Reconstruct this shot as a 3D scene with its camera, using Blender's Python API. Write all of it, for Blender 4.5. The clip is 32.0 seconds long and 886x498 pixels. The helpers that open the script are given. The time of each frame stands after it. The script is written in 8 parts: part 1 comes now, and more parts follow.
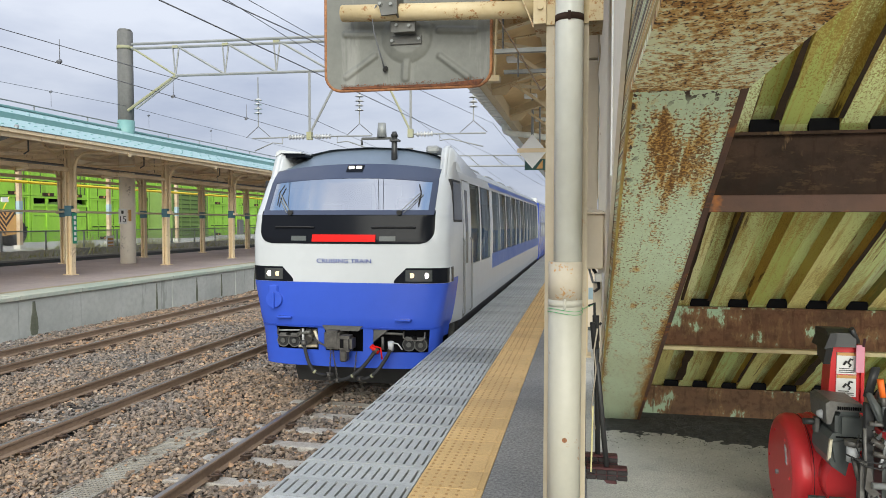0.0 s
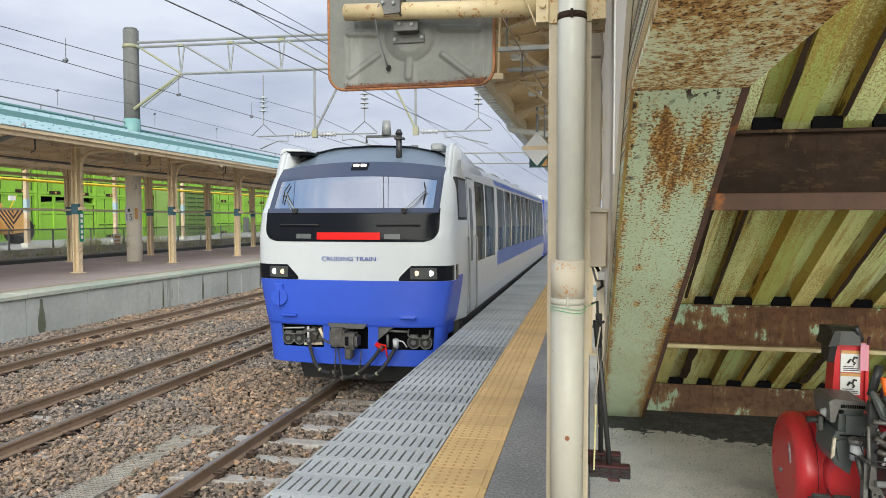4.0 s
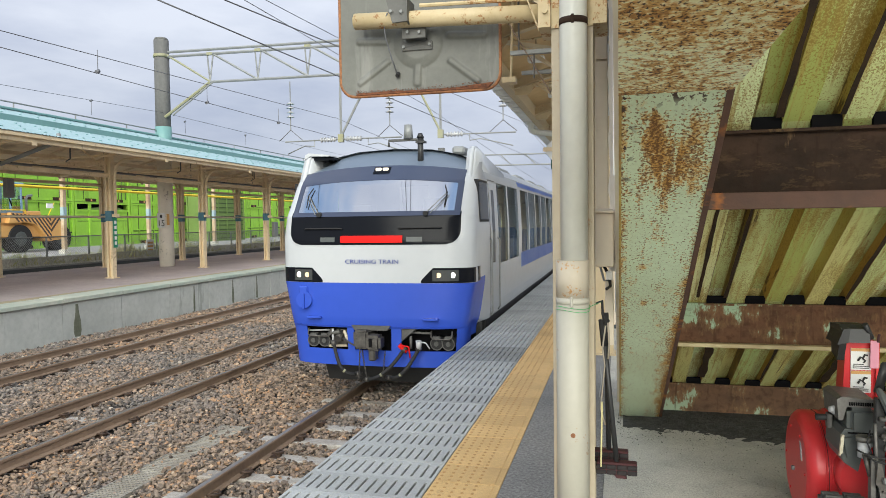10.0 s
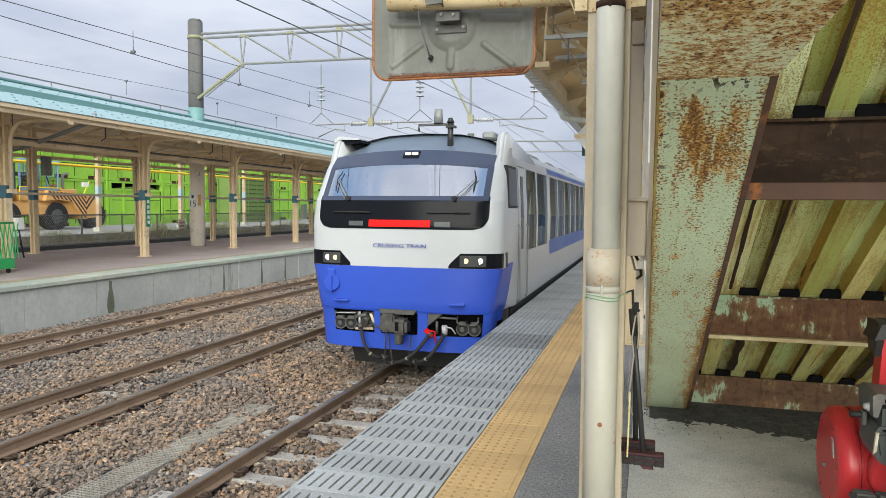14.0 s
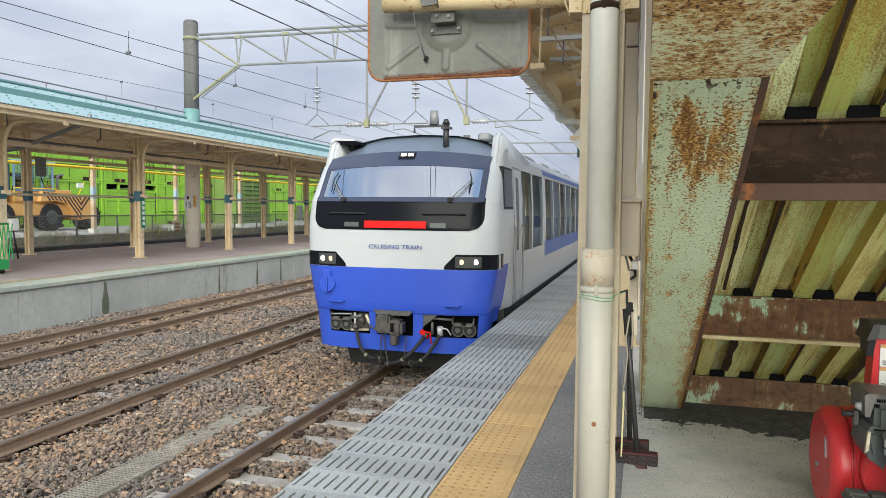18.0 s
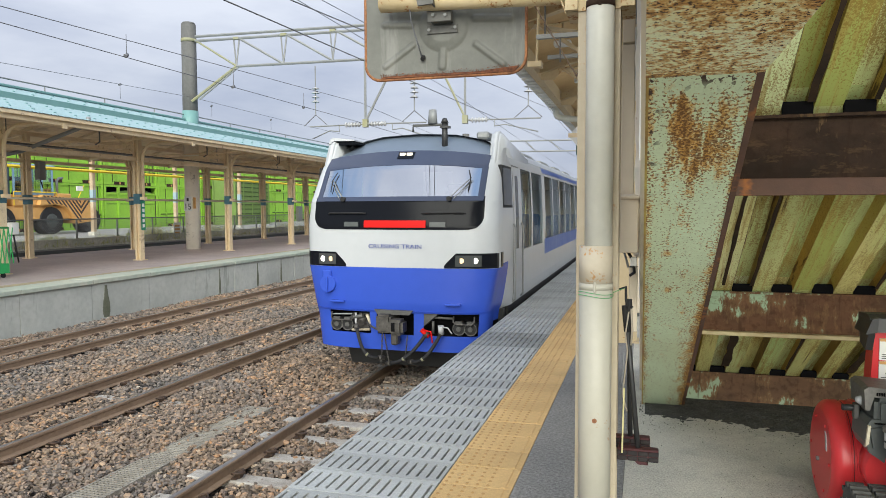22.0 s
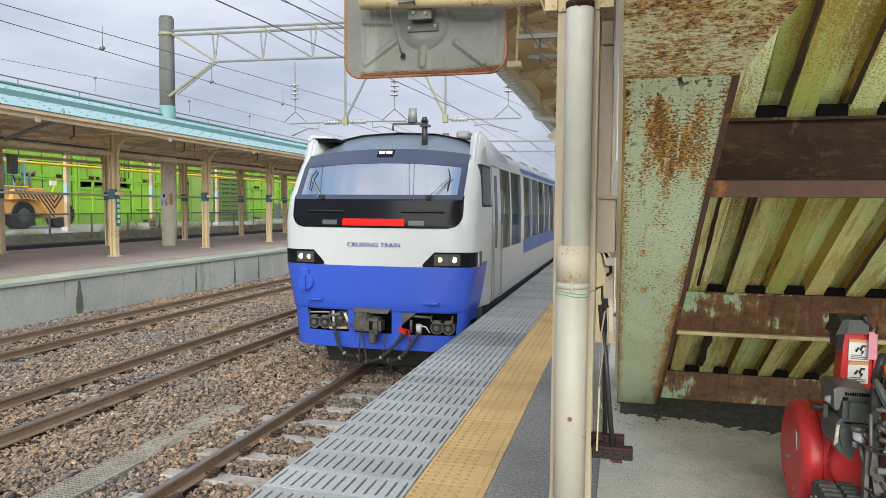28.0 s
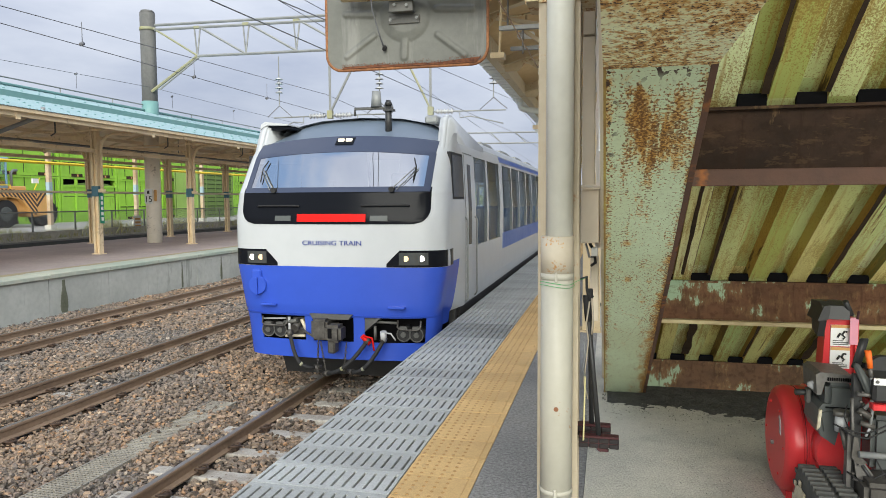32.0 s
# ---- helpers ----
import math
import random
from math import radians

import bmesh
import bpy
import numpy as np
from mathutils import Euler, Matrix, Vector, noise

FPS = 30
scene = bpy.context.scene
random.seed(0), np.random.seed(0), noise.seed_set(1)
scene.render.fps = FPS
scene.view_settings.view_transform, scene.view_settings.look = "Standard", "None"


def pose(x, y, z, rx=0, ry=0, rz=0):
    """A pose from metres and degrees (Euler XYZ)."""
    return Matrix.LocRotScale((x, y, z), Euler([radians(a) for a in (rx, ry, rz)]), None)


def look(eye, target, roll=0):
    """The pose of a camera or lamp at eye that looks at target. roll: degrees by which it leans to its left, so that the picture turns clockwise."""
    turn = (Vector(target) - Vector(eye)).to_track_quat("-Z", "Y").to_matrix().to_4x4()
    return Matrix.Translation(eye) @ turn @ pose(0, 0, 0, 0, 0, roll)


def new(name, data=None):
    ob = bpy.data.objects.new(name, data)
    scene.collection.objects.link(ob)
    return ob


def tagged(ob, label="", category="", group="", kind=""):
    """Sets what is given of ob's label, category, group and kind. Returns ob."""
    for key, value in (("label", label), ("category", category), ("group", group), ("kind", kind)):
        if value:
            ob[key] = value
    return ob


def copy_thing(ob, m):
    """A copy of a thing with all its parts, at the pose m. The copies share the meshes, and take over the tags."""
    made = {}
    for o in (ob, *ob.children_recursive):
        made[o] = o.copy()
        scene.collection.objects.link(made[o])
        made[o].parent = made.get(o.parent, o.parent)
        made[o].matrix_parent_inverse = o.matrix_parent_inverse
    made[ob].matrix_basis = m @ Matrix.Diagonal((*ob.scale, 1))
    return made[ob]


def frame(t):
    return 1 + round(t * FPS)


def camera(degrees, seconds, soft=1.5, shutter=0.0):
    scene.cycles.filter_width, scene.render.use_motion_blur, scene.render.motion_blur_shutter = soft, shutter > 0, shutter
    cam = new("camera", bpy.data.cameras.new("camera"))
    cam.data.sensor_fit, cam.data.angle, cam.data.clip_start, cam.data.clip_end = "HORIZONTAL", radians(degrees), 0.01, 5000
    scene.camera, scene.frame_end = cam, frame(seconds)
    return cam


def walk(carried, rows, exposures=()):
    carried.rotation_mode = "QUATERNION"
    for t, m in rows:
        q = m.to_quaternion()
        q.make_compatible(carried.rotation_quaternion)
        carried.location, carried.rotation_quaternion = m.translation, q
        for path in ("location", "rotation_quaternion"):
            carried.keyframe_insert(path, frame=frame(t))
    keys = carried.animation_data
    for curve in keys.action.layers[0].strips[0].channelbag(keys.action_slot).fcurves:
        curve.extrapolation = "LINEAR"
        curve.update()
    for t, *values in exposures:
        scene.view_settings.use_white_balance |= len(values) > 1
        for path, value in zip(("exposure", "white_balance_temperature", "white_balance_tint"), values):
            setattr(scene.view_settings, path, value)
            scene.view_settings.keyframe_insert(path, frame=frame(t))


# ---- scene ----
cam = camera(65.0, 32.0, soft=0.3)
# light and exposure: an overcast sky, brighter towards the zenith and the veiled sun
EXPOSE, SKY, SUN, ZENITH = 1.12, 0.40, 2.5, 1.8
CLOUD_DARK, CLOUD_LIGHT = (0.50, 0.56, 0.71, 1), (0.78, 0.83, 0.94, 1)
# seconds, eye x y z, turn to the left, tilt up, roll
PATH = [
    (0, 0.9676, 0.5508, 1.5609, 11.387, -2.254, 0.078),
    (0.5, 0.9694, 0.5465, 1.5675, 11.275, -2.282, 0.152),
    (1, 0.9723, 0.5469, 1.5658, 11.091, -2.179, 0.070),
    (1.5, 0.9717, 0.5382, 1.5691, 11.410, -2.160, -0.011),
    (2, 0.9715, 0.5408, 1.5660, 11.736, -2.144, 0.174),
    (2.5, 0.9726, 0.5478, 1.5648, 11.881, -2.120, 0.408),
    (3, 0.9727, 0.5453, 1.5636, 12.010, -2.294, 0.123),
    (3.5, 0.9770, 0.5484, 1.5663, 11.831, -2.380, -0.005),
    (5.5, 0.9832, 0.5400, 1.5630, 11.985, -2.777, -0.115),
    (6, 0.9808, 0.5383, 1.5590, 12.148, -2.843, -0.028),
    (6.5, 0.9770, 0.5499, 1.5584, 12.200, -3.076, -0.145),
    (7, 0.9770, 0.5490, 1.5552, 12.132, -3.148, -0.197),
    (7.5, 1.0003, 0.5492, 1.5555, 12.231, -3.390, -0.202),
    (8, 1.0458, 0.5438, 1.5465, 14.524, -3.527, -0.037),
    (8.5, 1.0555, 0.4889, 1.5619, 14.669, -3.362, -0.253),
    (9, 1.0883, 0.4796, 1.5663, 14.265, -2.718, -0.664),
    (9.5, 1.1009, 0.4885, 1.5690, 13.742, -2.110, -0.654),
    (10, 1.0943, 0.4932, 1.5671, 14.215, -2.270, -0.732),
    (10.5, 1.0893, 0.4971, 1.5650, 14.782, -2.648, -0.675),
    (11, 1.0851, 0.5060, 1.5602, 15.047, -2.953, -0.575),
    (11.5, 1.0791, 0.5108, 1.5603, 15.056, -2.975, -0.303),
    (12, 1.0786, 0.5094, 1.5585, 15.226, -3.153, -0.139),
    (12.5, 1.0758, 0.5101, 1.5598, 15.615, -3.105, -0.063),
    (13, 1.0744, 0.5035, 1.5603, 16.060, -3.016, 0.209),
    (13.5, 1.0745, 0.5100, 1.5555, 16.484, -3.180, 0.430),
    (14, 1.0797, 0.5024, 1.5628, 16.441, -3.443, 0.396),
    (14.5, 1.0829, 0.5016, 1.5635, 16.339, -3.255, 0.027),
    (16.5, 1.0853, 0.4965, 1.5601, 16.051, -2.678, 0.372),
    (17, 1.0874, 0.4931, 1.5612, 16.037, -2.974, 0.289),
    (17.5, 1.0876, 0.4879, 1.5587, 16.090, -3.171, 0.278),
    (18, 1.0868, 0.4927, 1.5571, 16.096, -3.311, 0.466),
    (18.5, 1.0845, 0.4929, 1.5551, 15.942, -3.164, 0.312),
    (19, 1.0823, 0.4932, 1.5576, 15.944, -3.041, 0.147),
    (19.5, 1.0864, 0.4879, 1.5593, 15.820, -2.955, 0.056),
    (20, 1.0898, 0.4870, 1.5605, 15.819, -2.834, 0.141),
    (20.5, 1.0927, 0.4859, 1.5590, 15.882, -2.896, 0.169),
    (21, 1.0959, 0.4889, 1.5587, 15.889, -3.097, -0.123),
    (21.5, 1.0954, 0.4881, 1.5552, 16.059, -3.288, -0.239),
    (22, 1.0950, 0.4892, 1.5566, 16.127, -3.392, -0.192),
    (22.5, 1.0925, 0.4912, 1.5580, 15.979, -3.381, -0.353),
    (23, 1.0912, 0.5003, 1.5552, 15.840, -3.362, -0.377),
    (23.5, 1.0931, 0.4975, 1.5541, 15.700, -3.453, -0.256),
    (24, 1.0944, 0.4977, 1.5523, 15.491, -3.515, -0.095),
    (24.5, 1.0930, 0.4914, 1.5545, 15.402, -3.512, 0.071),
    (25, 1.0918, 0.4876, 1.5545, 15.360, -3.545, 0.054),
    (25.5, 1.0968, 0.4899, 1.5552, 15.339, -3.573, -0.022),
    (27.5, 1.0981, 0.4853, 1.5492, 14.628, -3.267, 0.457),
    (28, 1.0996, 0.4890, 1.5523, 14.396, -3.456, 0.461),
    (28.5, 1.0995, 0.4933, 1.5491, 14.083, -3.432, 0.652),
    (29, 1.0991, 0.4969, 1.5477, 13.720, -3.465, 0.722),
    (29.5, 1.1010, 0.4973, 1.5511, 13.486, -3.614, 0.582),
    (30, 1.1091, 0.4962, 1.5474, 13.315, -3.747, 0.410),
    (30.5, 1.1153, 0.5018, 1.5495, 13.199, -4.013, 0.157),
    (31, 1.1159, 0.5054, 1.5519, 13.033, -4.264, -0.119),
    (31.5, 1.1162, 0.4974, 1.5524, 13.179, -4.320, -0.403),
    (32, 1.1140, 0.4950, 1.5526, 13.391, -4.064, -0.342),
]



def aim(x, y, z, turn, tilt, roll):
    a, b = radians(turn), radians(tilt)
    return look((x, y, z), (x - math.sin(a) * math.cos(b), y + math.cos(a) * math.cos(b), z + math.sin(b)), roll)


walk(cam, [(r[0], aim(*r[1:])) for r in PATH], exposures=[(0, EXPOSE), (32.0, EXPOSE)])

# ---- light: a bright overcast day ----
world = bpy.data.worlds.new("overcast_sky")
scene.world = world
world.use_nodes = True
wn, wl = world.node_tree.nodes, world.node_tree.links
wn.clear()
w_out, w_bg, w_sky = wn.new("ShaderNodeOutputWorld"), wn.new("ShaderNodeBackground"), wn.new("ShaderNodeTexSky")
w_sky.sky_type, w_sky.sun_disc = "NISHITA", False
w_sky.sun_elevation, w_sky.sun_rotation = radians(25), radians(168)
w_tc, w_map, w_n1, w_n2, w_r, w_mix = (wn.new("ShaderNodeTexCoord"), wn.new("ShaderNodeMapping"), wn.new("ShaderNodeTexNoise"),
                                      wn.new("ShaderNodeTexNoise"), wn.new("ShaderNodeValToRGB"), wn.new("ShaderNodeMix"))
w_map.inputs["Scale"].default_value = (1.0, 1.0, 3.2)
w_n1.inputs["Scale"].default_value, w_n1.inputs["Detail"].default_value, w_n1.inputs["Roughness"].default_value = 2.6, 7, 0.55
w_r.color_ramp.elements[0].position, w_r.color_ramp.elements[1].position = 0.36, 0.66
w_r.color_ramp.elements[0].color, w_r.color_ramp.elements[1].color = CLOUD_DARK, CLOUD_LIGHT
w_mix.data_type = "RGBA"
w_mix.inputs["Factor"].default_value = 0.93
w_gain = wn.new("ShaderNodeMix")
w_gain.data_type, w_gain.blend_type = "RGBA", "MULTIPLY"
w_gain.inputs["Factor"].default_value = 1.0
w_gain.inputs["B"].default_value = (0.1, 0.1, 0.1, 1)
wl.new(w_tc.outputs["Generated"], w_map.inputs["Vector"])
wl.new(w_map.outputs["Vector"], w_n1.inputs["Vector"])
wl.new(w_n1.outputs["Fac"], w_r.inputs["Fac"])
wl.new(w_sky.outputs["Color"], w_gain.inputs["A"])
wl.new(w_gain.outputs["Result"], w_mix.inputs["A"])
wl.new(w_r.outputs["Color"], w_mix.inputs["B"])
w_sep, w_up, w_lum = wn.new("ShaderNodeSeparateXYZ"), wn.new("ShaderNodeMapRange"), wn.new("ShaderNodeVectorMath")
w_up.inputs["From Min"].default_value, w_up.inputs["From Max"].default_value = 0.0, 1.0
w_up.inputs["To Min"].default_value, w_up.inputs["To Max"].default_value = 1.0, ZENITH
w_lum.operation = "SCALE"
wl.new(w_tc.outputs["Generated"], w_sep.inputs["Vector"])
wl.new(w_sep.outputs["Z"], w_up.inputs["Value"])
wl.new(w_up.outputs["Result"], w_lum.inputs["Scale"])
wl.new(w_mix.outputs["Result"], w_lum.inputs[0])
w_gap, w_high, w_thin, w_blue = wn.new("ShaderNodeMapRange"), wn.new("ShaderNodeMapRange"), wn.new("ShaderNodeMath"), wn.new("ShaderNodeMix")
w_n2.inputs["Scale"].default_value, w_n2.inputs["Detail"].default_value, w_n2.inputs["Roughness"].default_value = 3.4, 6, 0.55
wl.new(w_tc.outputs["Generated"], w_n2.inputs["Vector"])
wl.new(w_n2.outputs["Fac"], w_gap.inputs["Value"])
w_gap.inputs["From Min"].default_value, w_gap.inputs["From Max"].default_value = 0.50, 0.66
wl.new(w_sep.outputs["Z"], w_high.inputs["Value"])
w_high.inputs["From Min"].default_value, w_high.inputs["From Max"].default_value = 0.42, 0.62
w_high.inputs["To Max"].default_value = 0.85
w_thin.operation = "MULTIPLY"
wl.new(w_gap.outputs["Result"], w_thin.inputs[0])
wl.new(w_high.outputs["Result"], w_thin.inputs[1])
w_blue.data_type = "RGBA"
w_blue.inputs["B"].default_value = (0.36, 0.62, 1.08, 1)
wl.new(w_thin.outputs["Value"], w_blue.inputs["Factor"])
wl.new(w_lum.outputs["Vector"], w_blue.inputs["A"])
wl.new(w_blue.outputs["Result"], w_bg.inputs["Color"])
w_bg.inputs["Strength"].default_value = SKY
wl.new(w_bg.outputs["Background"], w_out.inputs["Surface"])

sun = new("sun", bpy.data.lights.new("sun", "SUN"))
sun.data.energy, sun.data.angle, sun.data.color = SUN, radians(55), (0.98, 0.965, 0.85)
sun.matrix_world = look((6, -28, 13.5), (0, 0, 0))


# ---- materials ----
def mat(name, base, rough=0.7, metal=0.0, second=None, big=1.5, small=14.0, amount=0.5, bump=0.15, bump_scale=60.0, local=False,
        rust=None, rust_at=0.55, rust_scale=3.0, rust_stretch=(1, 1, 1), rand=0.0, spec=0.4, fleck=7.0, rust_col=((0.22, 0.085, 0.03), (0.36, 0.17, 0.06)), grain=None, grit=None, edge=0.0, stain=None):
    """A painted or mineral surface: two scales of colour drift, fine relief, and patches of rust or dirt."""
    m = bpy.data.materials.new(name)
    m.use_nodes = True
    n, l = m.node_tree.nodes, m.node_tree.links
    b = n["Principled BSDF"]
    b.inputs["Roughness"].default_value, b.inputs["Metallic"].default_value = rough, metal
    b.inputs["Specular IOR Level"].default_value = spec
    second = second or tuple(c * 0.72 for c in base)
    tc, geo = n.new("ShaderNodeTexCoord"), n.new("ShaderNodeNewGeometry")
    where = tc.outputs["Object"] if local else geo.outputs["Position"]

    def noise_at(scale, detail=4.0, stretch=None, rough_=0.6):
        t = n.new("ShaderNodeTexNoise")
        t.inputs["Scale"].default_value, t.inputs["Detail"].default_value, t.inputs["Roughness"].default_value = scale, detail, rough_
        if stretch:
            mp = n.new("ShaderNodeMapping")
            mp.inputs["Scale"].default_value = stretch
            l.new(where, mp.inputs["Vector"])
            l.new(mp.outputs["Vector"], t.inputs["Vector"])
        else:
            l.new(where, t.inputs["Vector"])
        return t.outputs["Fac"]

    def ramp(fac, p0, p1, c0=(0, 0, 0, 1), c1=(1, 1, 1, 1)):
        r = n.new("ShaderNodeValToRGB")
        r.color_ramp.elements[0].position, r.color_ramp.elements[1].position = p0, p1
        r.color_ramp.elements[0].color, r.color_ramp.elements[1].color = c0, c1
        l.new(fac, r.inputs["Fac"])
        return r.outputs["Color"]

    def mix(fac, a, c, blend="MIX"):
        x = n.new("ShaderNodeMix")
        x.data_type, x.blend_type = "RGBA", blend
        for sock, v in (("Factor", fac), ("A", a), ("B", c)):
            if isinstance(v, (int, float)):
                x.inputs[sock].default_value = v
            elif isinstance(v, tuple):
                x.inputs[sock].default_value = (*v[:3], 1)
            else:
                l.new(v, x.inputs[sock])
        return x.outputs["Result"]

    def times(fac, k):
        q = n.new("ShaderNodeMath")
        q.operation = "MULTIPLY"
        l.new(fac, q.inputs[0])
        q.inputs[1].default_value = k
        return q.outputs["Value"]

    c = mix(times(ramp(noise_at(big, 4.0, grain), 0.35, 0.7), amount), tuple(base), tuple(second))
    c = mix(times(ramp(noise_at(small, 3.0), 0.4, 0.75), amount * 0.6), c, tuple(s * 0.9 for s in second))
    if stain:
        s_scale, s_stretch, s_at, s_edge, s_col, s_amount = stain
        c = mix(times(ramp(noise_at(s_scale, 5.0, s_stretch, 0.62), s_at, s_at + s_edge), s_amount), c, tuple(s_col))
    if grit:
        g = ramp(noise_at(grit[0], 2.0), 0.32, 0.68, (1 - grit[1], 1 - grit[1], 1 - grit[1], 1), (1 + grit[1] * 0.6, 1 + grit[1] * 0.6, 1 + grit[1] * 0.6, 1))
        c = mix(1.0, c, g, "MULTIPLY")
    if rand:
        oi = n.new("ShaderNodeObjectInfo")
        v = n.new("ShaderNodeMapRange")
        v.inputs["To Min"].default_value, v.inputs["To Max"].default_value = 1 - rand, 1 + rand * 0.6
        l.new(oi.outputs["Random"], v.inputs["Value"])
        hv = n.new("ShaderNodeHueSaturation")
        l.new(v.outputs["Result"], hv.inputs["Value"])
        l.new(c, hv.inputs["Color"])
        c = hv.outputs["Color"]
    height = noise_at(bump_scale, 3.0)
    if rust is not None:
        f1 = noise_at(rust_scale, 6.0, rust_stretch, 0.68)
        f2 = noise_at(rust_scale * fleck, 4.0, rust_stretch, 0.6)
        s = n.new("ShaderNodeMath")
        s.operation = "MULTIPLY_ADD"
        l.new(f2, s.inputs[0])
        s.inputs[1].default_value = 0.45 if fleck == 7.0 else 0.5
        l.new(f1 if fleck == 7.0 else times(f1, 0.5), s.inputs[2])
        base_at = rust_at + (0.2 if fleck == 7.0 else 0.0)
        f = ramp(s.outputs["Value"], base_at, base_at + (edge or (0.06 if fleck == 7.0 else 0.022)))
        rc = mix(ramp(f2, 0.35, 0.65), rust_col[0], rust_col[1])
        c = mix(times(f, rust), c, rc)
        rr = n.new("ShaderNodeMapRange")
        rr.inputs["To Min"].default_value, rr.inputs["To Max"].default_value = rough, max(rough, 0.85)
        l.new(f, rr.inputs["Value"])
        l.new(rr.outputs["Result"], b.inputs["Roughness"])
    l.new(c, b.inputs["Base Color"])
    if bump:
        bp = n.new("ShaderNodeBump")
        bp.inputs["Strength"].default_value, bp.inputs["Distance"].default_value = bump, 0.01
        l.new(height, bp.inputs["Height"])
        l.new(bp.outputs["Normal"], b.inputs["Normal"])
    return m


def glow(name, color, strength):
    m = bpy.data.materials.new(name)
    m.use_nodes = True
    b = m.node_tree.nodes["Principled BSDF"]
    b.inputs["Base Color"].default_value = (*(c * 0.3 for c in color), 1)
    b.inputs["Emission Color"].default_value, b.inputs["Emission Strength"].default_value = (*color, 1), strength
    return m


def glass(name, tint, rough=0.03, alpha=1.7, film=0.0):
    """Window glass: a glossy film over a see-through tint."""
    m = bpy.data.materials.new(name)
    m.use_nodes = True
    n, l = m.node_tree.nodes, m.node_tree.links
    n.clear()
    out, tr_, gl, mx, fr = (n.new("ShaderNodeOutputMaterial"), n.new("ShaderNodeBsdfTransparent"), n.new("ShaderNodeBsdfGlossy"),
                            n.new("ShaderNodeMixShader"), n.new("ShaderNodeFresnel"))
    tr_.inputs["Color"].default_value = (*tint, 1)
    gl.inputs["Roughness"].default_value = rough
    fr.inputs["IOR"].default_value = alpha
    if film:
        mx.inputs["Fac"].default_value = film
    else:
        l.new(fr.outputs["Fac"], mx.inputs["Fac"])
    l.new(tr_.outputs["BSDF"], mx.inputs[1])
    l.new(gl.outputs["BSDF"], mx.inputs[2])
    l.new(mx.outputs["Shader"], out.inputs["Surface"])
    return m


def stones(name, cols, scale, bump=1.0):
    """Crushed stone: cells of uneven colour, shade painted into the gaps, rounded relief."""
    m = bpy.data.materials.new(name)
    m.use_nodes = True
    n, l = m.node_tree.nodes, m.node_tree.links
    b = n["Principled BSDF"]
    b.inputs["Roughness"].default_value = 0.9
    geo, vo, nz, rp, rp2, mx, bp = (n.new("ShaderNodeNewGeometry"), n.new("ShaderNodeTexVoronoi"), n.new("ShaderNodeTexNoise"),
                                    n.new("ShaderNodeValToRGB"), n.new("ShaderNodeValToRGB"), n.new("ShaderNodeMix"), n.new("ShaderNodeBump"))
    vo.inputs["Scale"].default_value = scale
    nz.inputs["Scale"].default_value, nz.inputs["Detail"].default_value = 0.5, 4
    sep = n.new("ShaderNodeSeparateColor")
    l.new(geo.outputs["Position"], vo.inputs["Vector"])
    l.new(geo.outputs["Position"], nz.inputs["Vector"])
    l.new(vo.outputs["Color"], sep.inputs["Color"])
    l.new(sep.outputs["Red"], rp.inputs["Fac"])
    e = rp.color_ramp.elements
    e[0].color, e[1].color = (*cols[0], 1), (*cols[-1], 1)
    for k, c in enumerate(cols[1:-1]):
        x = e.new((k + 1) / (len(cols) - 1))
        x.color = (*c, 1)
    # cell edges darkened: shade between stones put into the colour
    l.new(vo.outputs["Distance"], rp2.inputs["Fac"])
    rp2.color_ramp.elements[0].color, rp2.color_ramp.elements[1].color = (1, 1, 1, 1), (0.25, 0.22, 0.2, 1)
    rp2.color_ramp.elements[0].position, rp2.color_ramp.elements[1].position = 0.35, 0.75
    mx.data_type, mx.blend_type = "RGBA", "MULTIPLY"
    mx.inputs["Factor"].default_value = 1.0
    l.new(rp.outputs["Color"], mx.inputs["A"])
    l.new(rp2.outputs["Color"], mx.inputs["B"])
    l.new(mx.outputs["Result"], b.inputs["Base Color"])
    iv = n.new("ShaderNodeMath")
    iv.operation = "SUBTRACT"
    iv.inputs[0].default_value = 1.0
    l.new(vo.outputs["Distance"], iv.inputs[1])
    bp.inputs["Strength"].default_value, bp.inputs["Distance"].default_value = bump, 0.03
    l.new(iv.outputs["Value"], bp.inputs["Height"])
    l.new(bp.outputs["Normal"], b.inputs["Normal"])
    return m


